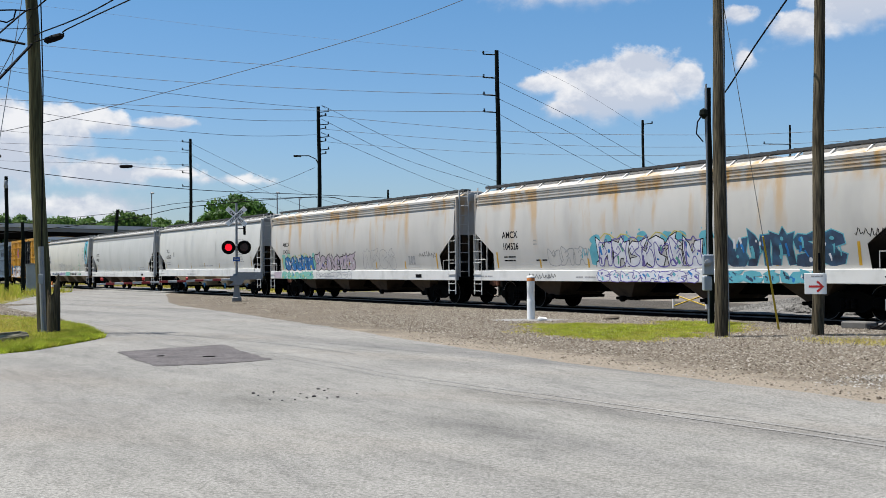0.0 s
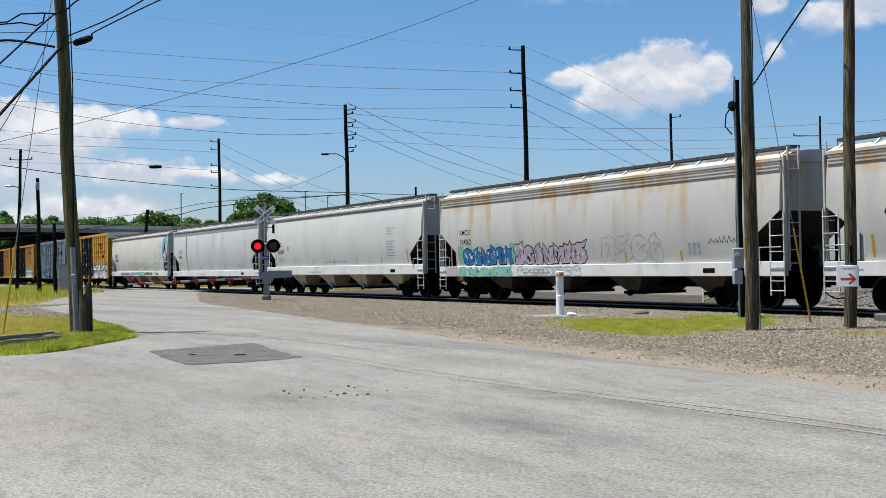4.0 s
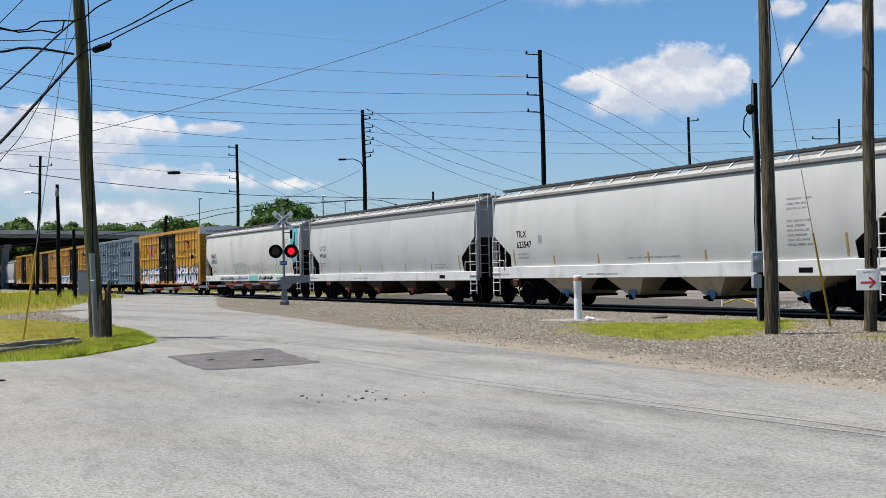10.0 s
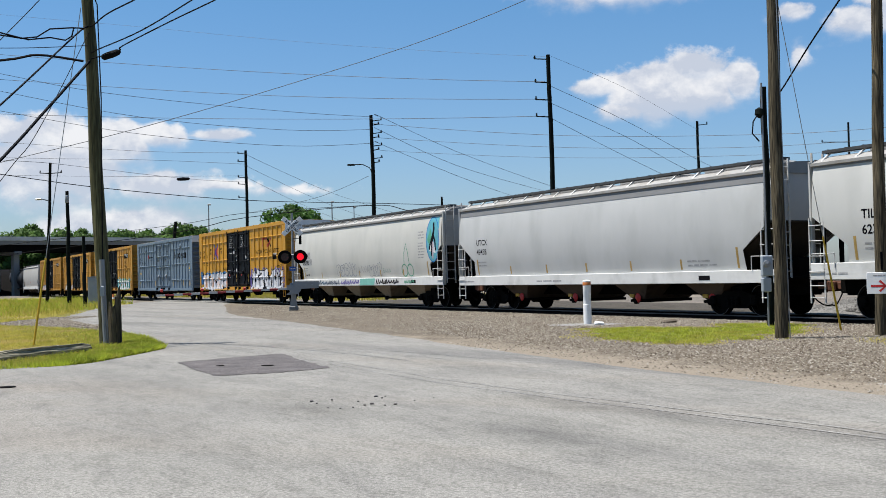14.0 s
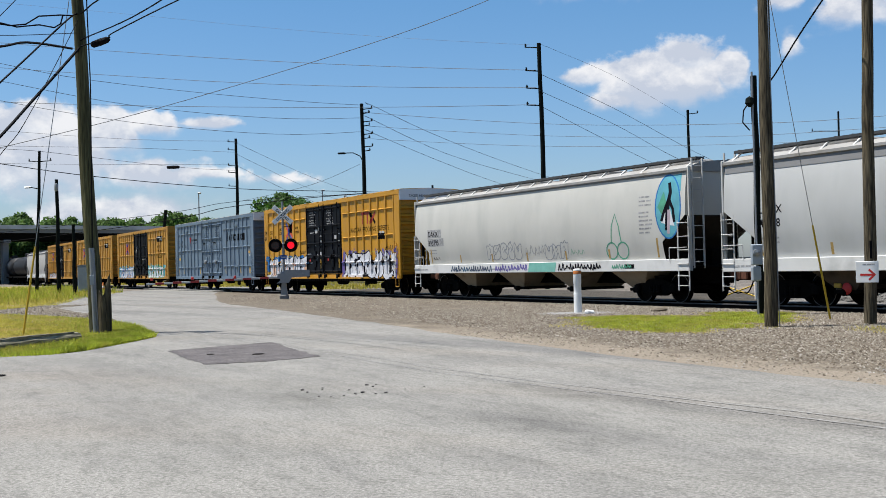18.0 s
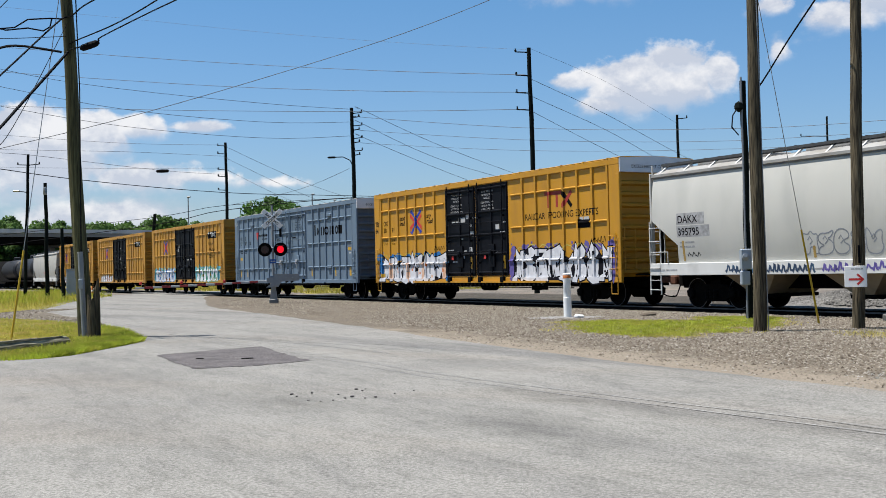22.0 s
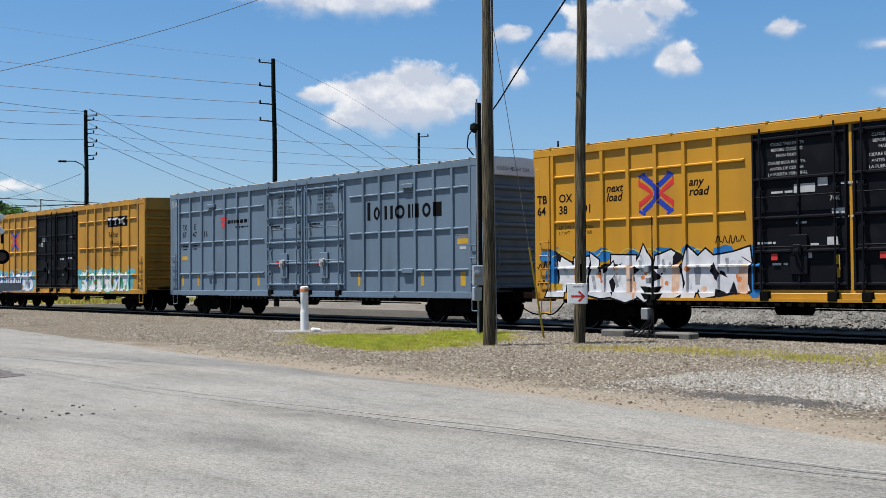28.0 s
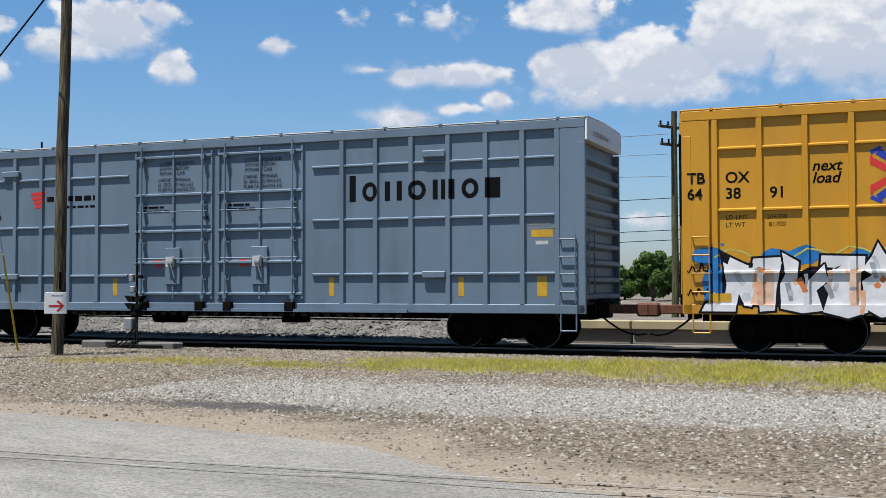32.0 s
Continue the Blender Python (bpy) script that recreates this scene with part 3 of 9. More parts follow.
G_CYAN = material("spray_cyan", (0.14, 0.50, 0.60), 0.6, 0, 0.15, 3)
G_GREEN = material("spray_green", (0.10, 0.42, 0.26), 0.6, 0, 0.2, 4)
G_TEAL = material("spray_mint", (0.25, 0.62, 0.52), 0.6, 0, 0.1, 4)
G_PURPLE = material("spray_violet", (0.16, 0.12, 0.42), 0.6, 0, 0.25, 4)
G_ORANGE = material("spray_orange", (0.80, 0.24, 0.06), 0.6, 0, 0.2, 4)
G_YELLOW = material("spray_yellow", (0.65, 0.58, 0.12), 0.6, 0, 0.2, 4)
G_PINK = material("spray_pink", (0.60, 0.50, 0.56), 0.6, 0, 0.15, 4)
G_GREY = material("spray_grey", (0.36, 0.38, 0.42), 0.6, 0, 0.2, 4)
G_SILVER = material("spray_silver", (0.62, 0.65, 0.70), 0.5, 0.1, 0.2, 4)
G_PEACH = material("spray_pale_orange", (0.92, 0.62, 0.45), 0.6, 0, 0.2, 5, dirt=(0.85, 0.36, 0.14), dirt_scale=3.0, dirt_amount=0.8)
G_DEEP = material("spray_blue_black", (0.03, 0.06, 0.12), 0.6, 0, 0.5, 3, dirt=(0.05, 0.20, 0.34), dirt_scale=2.0, dirt_amount=0.8)


# ---- mesh tools ----
class Shape:
    """Collects the points and faces of one mesh."""

    def __init__(self):
        self.v, self.f = [], []

    def add(self, verts, faces):
        k = len(self.v)
        self.v.extend(tuple(p) for p in verts)
        self.f.extend(tuple(i + k for i in f) for f in faces)
        return self

    def box(self, x0, x1, y0, y1, z0, z1, m=None):
        vs = [Vector((x, y, z)) for z in (z0, z1) for y in (y0, y1) for x in (x0, x1)]
        if m is not None:
            vs = [m @ p for p in vs]
        return self.add(vs, [(0, 2, 3, 1), (4, 5, 7, 6), (0, 1, 5, 4), (2, 6, 7, 3), (0, 4, 6, 2), (1, 3, 7, 5)])

    def soft(self, x0, x1, y0, y1, z0, z1, c=0.01, m=None):
        """A box with chamfered edges."""
        vs, idx = [], {}
        for i, x in enumerate((x0, x1)):
            for j, y in enumerate((y0, y1)):
                for k, z in enumerate((z0, z1)):
                    sx, sy, sz = (1, -1)[i], (1, -1)[j], (1, -1)[k]
                    for ax, d in enumerate(((0, sy * c, sz * c), (sx * c, 0, sz * c), (sx * c, sy * c, 0))):
                        idx[i, j, k, ax] = len(vs)
                        vs.append(Vector((x + d[0], y + d[1], z + d[2])))
        fs = []
        for a in range(3):
            o = [q for q in range(3) if q != a]
            for e in (0, 1):
                ring = []
                for p, q in ((0, 0), (1, 0), (1, 1), (0, 1)):
                    key = [0, 0, 0]
                    key[a], key[o[0]], key[o[1]] = e, p, q
                    ring.append(idx[(*key, a)])
                fs.append(tuple(ring))
            for p in (0, 1):
                for q in (0, 1):
                    k0, k1 = [0, 0, 0], [0, 0, 0]
                    k0[a], k1[a] = 0, 1
                    k0[o[0]] = k1[o[0]] = p
                    k0[o[1]] = k1[o[1]] = q
                    fs.append((idx[(*k0, o[0])], idx[(*k1, o[0])], idx[(*k1, o[1])], idx[(*k0, o[1])]))
        for i in (0, 1):
            for j in (0, 1):
                for k in (0, 1):
                    fs.append((idx[i, j, k, 0], idx[i, j, k, 1], idx[i, j, k, 2]))
        if m is not None:
            vs = [m @ p for p in vs]
        return self.add(vs, fs)

    def tube(self, p0, p1, r0, r1=None, n=8, caps=True):
        p0, p1 = Vector(p0), Vector(p1)
        r1 = r0 if r1 is None else r1
        ax = (p1 - p0).normalized()
        e = ax.orthogonal().normalized()
        g = ax.cross(e)
        vs = []
        for p, r in ((p0, r0), (p1, r1)):
            for i in range(n):
                a = 2 * math.pi * i / n
                vs.append(p + (e * math.cos(a) + g * math.sin(a)) * r)
        fs = [(i, (i + 1) % n, n + (i + 1) % n, n + i) for i in range(n)]
        if caps:
            fs += [tuple(range(n - 1, -1, -1)), tuple(range(n, 2 * n))]
        return self.add(vs, fs)

    def line(self, pts, r, n=5):
        return self.sweep([(Vector(p), r) for p in pts], n)

    def sweep(self, rings, n=8):
        """One connected tube through (point, radius) pairs."""
        ax = (rings[-1][0] - rings[0][0]).normalized()
        e = ax.orthogonal().normalized()
        vs, fs = [], []
        for i, (p, r) in enumerate(rings):
            d = (rings[min(i + 1, len(rings) - 1)][0] - rings[max(i - 1, 0)][0]).normalized()
            a = (e - d * e.dot(d)).normalized()
            b = d.cross(a)
            vs += [p + (a * math.cos(2 * math.pi * k / n) + b * math.sin(2 * math.pi * k / n)) * r for k in range(n)]
        for i in range(len(rings) - 1):
            for k in range(n):
                j = (k + 1) % n
                fs.append((i * n + k, i * n + j, (i + 1) * n + j, (i + 1) * n + k))
        fs += [tuple(range(n - 1, -1, -1)), tuple(range((len(rings) - 1) * n, len(rings) * n))]
        return self.add(vs, fs)

    def prism(self, ring, axis, a, b):
        """A ring of 2D points drawn out along an axis from a to b."""
        def at(p, q):
            w = [p[0], p[1]]
            w.insert(axis, q)
            return tuple(w)
        n = len(ring)
        vs = [at(p, a) for p in ring] + [at(p, b) for p in ring]
        fs = [(i, (i + 1) % n, n + (i + 1) % n, n + i) for i in range(n)]
        return self.add(vs, fs + [tuple(range(n - 1, -1, -1)), tuple(range(n, 2 * n))])

    def lathe(self, prof, p, ax, n=16):
        """Turns (radius, height) pairs round an axis from p."""
        p, ax = Vector(p), Vector(ax).normalized()
        e = ax.orthogonal().normalized()
        g = ax.cross(e)
        vs, fs = [], []
        for r, h in prof:
            for i in range(n):
                a = 2 * math.pi * i / n
                vs.append(p + ax * h + (e * math.cos(a) + g * math.sin(a)) * r)
        for k in range(len(prof) - 1):
            for i in range(n):
                j = (i + 1) % n
                fs.append((k * n + i, k * n + j, (k + 1) * n + j, (k + 1) * n + i))
        fs += [tuple(range(n - 1, -1, -1)), tuple(range((len(prof) - 1) * n, len(prof) * n))]
        return self.add(vs, fs)

    def mesh(self, name):
        me = bpy.data.meshes.new(name)
        me.from_pydata(self.v, [], self.f)
        return me


def finish(me, mat, smooth=True, fix=True):
    if fix:
        bm = bmesh.new()
        bm.from_mesh(me)
        bmesh.ops.recalc_face_normals(bm, faces=bm.faces)
        bm.to_mesh(me)
        bm.free()
    me.materials.append(mat)
    if smooth and len(me.polygons):
        me.polygons.foreach_set("use_smooth", [True] * len(me.polygons))
        me.set_sharp_from_angle(angle=radians(32))
    me.update()
    return me


def part(name, sh, mat, parent, label="", smooth=True, fix=True):
    """One mesh object under a thing or under a part."""
    me = finish(sh.mesh(name) if isinstance(sh, Shape) else sh, mat, smooth, fix)
    ob = new(name, me)
    ob.parent = parent
    return tagged(ob, label)


def again(name, me, parent, m):
    """A further piece on shared mesh data."""
    ob = new(name, me)
    ob.parent = parent
    ob.matrix_local = m
    return ob


def thing(name, label, category, group="", kind="", m=None):
    ob = new(name)
    ob.empty_display_size = 0.2
    if m is not None:
        ob.matrix_world = m
    return tagged(ob, label, category, group, kind)


def solo(name, sh, mat, label, category="", group="", kind="", m=None, smooth=True, fix=True):
    ob = new(name, finish(sh.mesh(name) if isinstance(sh, Shape) else sh, mat, smooth, fix))
    if m is not None:
        ob.matrix_world = m
    return tagged(ob, label, category, group, kind)


def letters(text, size, bold=0.0, shear=0.0, align="LEFT"):
    """A flat mesh of words in the built-in font, in the x-z plane, facing -y."""
    cu = bpy.data.curves.new("lettering", "FONT")
    cu.body, cu.size, cu.offset, cu.shear, cu.align_x, cu.resolution_u = text, size, bold, shear, align, 3
    ob = bpy.data.objects.new("lettering", cu)
    me = bpy.data.meshes.new_from_object(ob)
    bpy.data.objects.remove(ob)
    for v in me.vertices:
        v.co = Vector((v.co.x, 0, v.co.y))
    return me


def bars(x0, x1, z, h, words, seed=0):
    """Unreadable writing: a row of plain bars."""
    rnd = random.Random(seed)
    sh = Shape()
    x, total = x0, sum(words)
    k = (x1 - x0) / (total + 0.5 * (len(words) - 1))
    for w in words:
        sh.add([(x, 0, z), (x + w * k, 0, z), (x + w * k, 0, z + h), (x, 0, z + h)], [(0, 1, 2, 3)])
        x += (w + 0.5) * k
    return sh


# ---- ground, road and railway ----
def smooth_path(pts, n=6):
    out = []
    for i in range(len(pts) - 1):
        p0, p1, p2, p3 = pts[max(i - 1, 0)], pts[i], pts[i + 1], pts[min(i + 2, len(pts) - 1)]
        for k in range(n):
            t = k / n
            out.append(tuple(0.5 * (2 * b + (c - a) * t + (2 * a - 5 * b + 4 * c - d) * t * t + (3 * b - a - 3 * c + d) * t ** 3)
                             for a, b, c, d in zip(p0, p1, p2, p3)))
    return out + [pts[-1]]


def sheet(name, left, right, mat, label, z=0.004, lanes=4, rough=0.0, category="", kind="structure", thick=0.0):
    """A strip of ground between two lines of (s, d) points, in the same number of steps."""
    rnd = random.Random(len(name) * 7)
    sh = Shape()
    for (s0, d0), (s1, d1) in zip(left, right):
        j0, j1 = rnd.uniform(-rough, rough), rnd.uniform(-rough, rough)
        for k in range(lanes + 1):
            f = k / lanes
            p = W(s0 + (s1 - s0) * f, d0 + j0 * (1 - f) + (d1 - d0) * f + j1 * f, z if 0 < k < lanes else z - thick)
            sh.v.append(tuple(p))
    m = lanes + 1
    for i in range(len(left) - 1):
        for k in range(lanes):
            a = i * m + k
            sh.f.append((a, a + 1, a + m + 1, a + m))
    return solo(name, sh, mat, label, category, "", kind)


def build_ground():
    # one sheet to the horizon, sunk a little where the track lies
    lines = [-2500, -600, -200, -60, -10, 4, 12, 18, 22.75, 23.15, 26.2, 26.7, 30, 45, 90, 200, 600, 2500]
    along = [-2500, -900, -400, -250] + list(range(-200, 61, 10)) + [90, 200, 600, 2500]
    sh = Shape()
    for s in along:
        for d in lines:
            sh.v.append(tuple(W(max(s, -200), d, -0.10 if 23 < d < 26.5 else -0.012) + (Vector((*(AL * (s + 200)), 0)) if s < -200 else Vector((0, 0, 0)))))
    m = len(lines)
    for i in range(len(along) - 1):
        for k in range(m - 1):
            a = i * m + k
            sh.f.append((a, a + 1, a + m + 1, a + m))
    solo("ground", sh, GROUND, "brown gravelly soil ground", "ground", "", "structure")


build_ground()
# road: follows the track, then swings over it at the level crossing; its near part opens into a junction
ROAD_R = smooth_path([(60, 4.0), (8, 6.5), (-1.7, 8.24), (-4.8, 9.9), (-9, 10.7), (-13, 10.9), (-17.5, 11.4), (-21, 11.8), (-25, 12.4), (-32, 13.3), (-40, 14.4), (-47, 15.2), (-51, 16.0), (-56, 17.4), (-62, 19.3), (-72, 22.4), (-79, 28), (-83, 40), (-85, 60)])
ROAD_L = smooth_path([(60, -40), (8, -40), (-1.7, -40), (-4.8, -40), (-9, -36), (-11, -30), (-13, -26), (-18, -10), (-22.5, 1.0), (-28, 4.6), (-38, 4.4), (-46, 4.2), (-52, 6.5), (-58, 9.0), (-66, 11.2), (-86, 17.6), (-93, 27), (-96, 40), (-97, 60)])
sheet("road", ROAD_L, ROAD_R, ASPHALT, "sun-bleached light grey asphalt road", 0.03, 14, 0.12, "road", thick=0.03)


# grassy places beside the track: s, d, half lengths along and across, weight
TURF_SPOTS = ((-21.6, 17.6, 2.3, 1.5, 1.0), (-19.8, 16.6, 2.2, 1.9, 1.0), (-18.4, 15.4, 1.4, 0.9, 0.8), (-20.4, 19.2, 1.5, 1.5, 1.0), (-21.6, 20.8, 1.3, 1.0, 0.9), (-18.8, 18.6, 0.7, 0.9, 0.8),
              (-14.4, 18.0, 1.3, 0.7, 0.6), (-12.6, 18.6, 1.6, 0.9, 0.6), (-10.4, 18.4, 1.2, 0.8, 0.5), (-8.2, 19.2, 1.6, 1.6, 0.7), (-6.4, 19.6, 1.8, 1.7, 0.9), (-4.4, 20.0, 1.8, 1.9, 0.9), (-2.4, 19.4, 1.8, 2.2, 0.9), (0.5, 19.4, 2.6, 2.4, 0.9))


def turf_cover(s, d):
    """How much of the ground at a place is overgrown, 0 to 1."""
    best = 0.0
    for s0, d0, a, b, k in TURF_SPOTS:
        r = math.hypot((s - s0) / a, (d - d0) / b)
        best = max(best, k * max(0.0, 1.35 - r))
    return max(0.0, min(1.0, best + 0.35 * noise.noise((s * 1.1, d * 1.1, 5.0)) * (best > 0)))


def verge_sheet():
    """The strip between road and track, with its zones of dirt and crushed stone."""
    sh, dirt, pale, turf = Shape(), [], [], []
    ss = [-76 + 1.2 * i for i in range(42)] + [-25.6 + 0.4 * i for i in range(110)] + [18.4 + 2 * i for i in range(12)]
    m = 34
    rs = [-q[0] for q in ROAD_R]
    ds = [q[1] for q in ROAD_R]
    for s in ss:
        e = float(np.interp(-s, rs, ds)) - 0.3
        for k in range(m + 1):
            d = e + (22.8 - e) * k / m
            h = 0.0 if k in (0, m) else 0.012 * noise.noise((s * 0.8, d * 0.8, 0)) + 0.010
            sh.v.append(tuple(W(s, d, h)))
            x = d - e
            dirt.append(max(0.0, 1.0 - x / 2.3) * 0.85 * min(1.0, max(0.15, (s + 30) / 10)))
            f = min(1.0, max(0.0, (s + 10.5) / 4)) * min(1.0, max(0.0, (d - 11.6) / 1.2)) * min(1.0, max(0.0, (16.6 - d) / 1.6))
            pale.append(0.75 * f)
            turf.append(0.9 * turf_cover(s, d))
    for i in range(len(ss) - 1):
        for k in range(m):
            a = i * (m + 1) + k
            sh.f.append((a, a + 1, a + m + 2, a + m + 1))
    me = sh.mesh("verge")
    for nm, vals in (("dirt", dirt), ("pale", pale), ("turf", turf)):
        me.attributes.new(nm, "FLOAT", "POINT").data.foreach_set("value", vals)
    return solo("gravel_verge", me, VERGE, "brown gravel verge with sandy dirt along the road", "gravel", kind="structure", fix=False)


verge_sheet()
sheet("track_bed", [(s, 22.7) for s in range(-220, 61, 4)], [(s, 26.5) for s in range(-220, 61, 4)], BED, "black bed under the track, oil and shade in its colour", -0.085, 6, 0.0, "track bed", thick=-0.075)
# the verge's rim along the road, and the gap where a gravel drive leaves it
VERGE_RIM = [(-20.4, 2.2), (-20.96, 3.05), (-21.75, 4.15), (-24.1, 5.75), (-25.1, 6.35), (-26.6, 6.6), (-30.7, 7.2), (-33.7, 7.25), (-36.8, 7.05), (-40, 6.6), (-43.3, 5.8), (-46, 5.0), (-48.5, 5.6),
             (-51.5, 7.3), (-54.2, 9.0), (-61, 11.0), (-68.5, 13.0), (-75.4, 15.8), (-82.3, 18.3), (-110, 19.5), (-150, 20.5)]
sheet("grass_verge", [(q[0], -40) for q in VERGE_RIM], VERGE_RIM, TURF, "dry yellowish green roadside grass verge", 0.035, 14, 0.10, "grass", thick=0.02)
sheet("far_grass", [(s, 29.5 + math.sin(s)) for s in range(-190, -66, 5)], [(s, 44) for s in range(-190, -66, 5)], TURF, "green grass strip behind the track", 0.0, 4, 0.4, "grass")
sheet("gravel_shoulder", [(-33, 7.15), (-36.8, 6.95), (-40, 6.5), (-43.3, 5.7), (-46, 4.9), (-48.5, 5.5), (-51.5, 7.2), (-54.2, 8.9)],
      [(-33.4, 7.35), (-36.8, 7.7), (-40, 8.0), (-43.3, 8.1), (-46, 8.1), (-48.5, 8.2), (-51.5, 8.6), (-54.2, 9.2)], VERGE, "loose gravel drive and road shoulder", 0.045, 4, 0.2, "gravel")


def build_patch():
    sh = Shape()
    ring = [(-20.52, 5.4), (-18.8, 5.2), (-17.05, 5.09), (-16.9, 6.1), (-17.15, 7.08), (-19.0, 7.3), (-21.21, 7.68), (-20.9, 6.6)]
    rnd = random.Random(6)
    fine = []
    for (s0, d0), (s1, d1) in zip(ring, ring[1:] + ring[:1]):
        fine += [(s0 + (s1 - s0) * k / 7 + rnd.uniform(-.04, .04), d0 + (d1 - d0) * k / 7 + rnd.uniform(-.04, .04)) for k in range(7)]
    ring = fine
    mid = W(-18.9, 6.3, 0.036)
    sh.v = [tuple(mid)] + [tuple(W(s, d, 0.036)) for s, d in ring]
    sh.f = [(0, i + 1, (i + 1) % len(ring) + 1) for i in range(len(ring))]
    ob = solo("asphalt_patch", sh, PATCH, "darker square asphalt repair patch in the road", "road patch", "", "structure")
    for s, d, r in ((-18.38, 6.41, 0.30), (-18.99, 5.76, 0.20), (-17.45, 2.1, 0.35)):
        p = W(s, d, 0.036)
        c = thing("manhole_cover", "small round dark iron cover set in the asphalt", "manhole cover", "covers in the patch", m=pose(*p))
        part("rim", Shape().lathe([(0.33 * r, 0.0), (0.36 * r, 0.006), (0.36 * r, 0.008), (0.30 * r, 0.008), (0.30 * r, 0.0)], (0, 0, 0), (0, 0, 1), 20), RAILSIDE, c)
        part("lid", Shape().lathe([(0.0, 0.0), (0.295 * r, 0.002), (0.28 * r, 0.006), (0.0, 0.007)], (0, 0, 0), (0, 0, 1), 20), BLACK, c)


sheet("cinder_strip", [(s, 27.0) for s in range(-66, -25, 4)], [(s, 33.5) for s in range(-66, -25, 4)], DARK_GROUND, "dark brown strip of ground behind the track", 0.004, 4, 0.3, "gravel")
build_patch()


def road_seams():
    """Two long faint seams along the road."""
    for off in (0.0, -0.28):
        pts = smooth_path([(-40, 8.6), (-26, 7.8), (-16.8, 7.62), (-13.6, 7.5), (-10.1, 7.72), (-7.8, 7.95), (-4.4, 8.12), (-2.2, 8.3), (12, 8.9)])
        sh = Shape()
        for s, d in pts:
            j = 0.02 * math.sin(s * 2.3 + off * 9)
            for e in (0, 0.022):
                sh.v.append(tuple(W(s, d + off + e + j, 0.034)))
        sh.f = [(2 * i, 2 * i + 1, 2 * i + 3, 2 * i + 2) for i in range(len(pts) - 1)]
        solo("road_seam", sh, SEAL, "long thin dark seam in the asphalt", "crack", "seams in the road", "structure")


road_seams()


def build_track():
    tr = thing("railway_track", "single railway track on dark timber ties", "railway track", kind="structure")
    steps = [s for s in range(-230, 61, 5)]
    for side in (-1, 1):
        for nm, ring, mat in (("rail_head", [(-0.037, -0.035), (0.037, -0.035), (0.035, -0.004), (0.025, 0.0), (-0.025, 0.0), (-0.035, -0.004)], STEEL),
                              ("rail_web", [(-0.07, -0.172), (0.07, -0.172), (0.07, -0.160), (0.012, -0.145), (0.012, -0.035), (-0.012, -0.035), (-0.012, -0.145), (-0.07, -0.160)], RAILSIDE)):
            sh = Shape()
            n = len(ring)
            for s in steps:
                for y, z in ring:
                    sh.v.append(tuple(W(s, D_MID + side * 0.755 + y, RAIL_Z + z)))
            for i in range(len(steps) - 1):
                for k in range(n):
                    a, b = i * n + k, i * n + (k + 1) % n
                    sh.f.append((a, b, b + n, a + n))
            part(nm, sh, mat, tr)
    sh = Shape()
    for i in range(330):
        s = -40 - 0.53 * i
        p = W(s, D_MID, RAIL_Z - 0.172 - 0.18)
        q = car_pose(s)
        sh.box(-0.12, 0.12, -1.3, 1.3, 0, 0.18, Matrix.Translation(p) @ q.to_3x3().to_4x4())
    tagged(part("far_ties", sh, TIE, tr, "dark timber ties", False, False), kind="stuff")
    # crossing panels between and beside the rails
    for d0, d1 in ((D_MID - 2.2, D_MID - 0.85), (D_MID - 0.66, D_MID + 0.66), (D_MID + 0.85, D_MID + 2.2)):
        sh = Shape()
        for s in range(-94, -73, 2):
            for d in (d0, d1):
                for z in (RAIL_Z - 0.16, RAIL_Z - 0.01):
                    sh.v.append(tuple(W(s, d, z)))
        k = len(range(-94, -73, 2))
        for i in range(k - 1):
            a = i * 4
            sh.f += [(a + 1, a + 3, a + 7, a + 5), (a, a + 1, a + 5, a + 4), (a + 2, a + 6, a + 7, a + 3)]
        part("crossing_panel", sh, ASPHALT, tr)
    # ballast heap beyond the track
    rnd = random.Random(5)
    sh = Shape()
    ss = [-60 + 1.5 * i for i in range(0, 60)]
    prof = [(27.4, -0.02), (28.3, 0.32), (29.2, 0.62), (30.2, 0.68), (31.4, 0.4), (32.6, -0.02)]
    for s in ss:
        fade = min(1.0, max(0.0, (s + 28.5) / 4)) * min(1.0, max(0.0, (-9.0 - s) / 3.0))
        for d, z in prof:
            sh.v.append(tuple(W(s, d + rnd.uniform(-.15, .15), -0.02 + (z + 0.02) * fade * rnd.uniform(0.8, 1.1))))
    m = len(prof)
    for i in range(len(ss) - 1):
        for k in range(m - 1):
            a = i * m + k
            sh.f.append((a, a + 1, a + m + 1, a + m))
    solo("ballast_heap", sh, BALLAST, "long heap of grey crushed stone behind the track", "gravel heap", kind="structure")


build_track()


# ---- the train ----
def hopper_y(z):
    """Half width of a hopper body at a height: gently bulging sides."""
    f = (z - 1.4) / 2.75
    return 1.47 + 0.13 * math.sin(math.pi * min(max(f, 0), 1)) ** 0.8


SKIN = (1.35, 1.6, 1.95, 2.2, 2.5, 2.75, 3.1, 3.5, 3.85, 4.12)


def hopper_skin(z):
    return float(np.interp(z, SKIN, [hopper_y(q) for q in SKIN]))


def bend_cuts(me):
    """Cuts flat paint where the hopper's side is bent."""
    bm = bmesh.new()
    bm.from_mesh(me)
    zs = [v.co.z for v in bm.verts]
    lo, hi = min(zs), max(zs)
    for e in SKIN:
        if lo < e < hi:
            bmesh.ops.bisect_plane(bm, geom=bm.verts[:] + bm.edges[:] + bm.faces[:], plane_co=(0, 0, e), plane_no=(0, 0, 1))
    bm.to_mesh(me)
    bm.free()


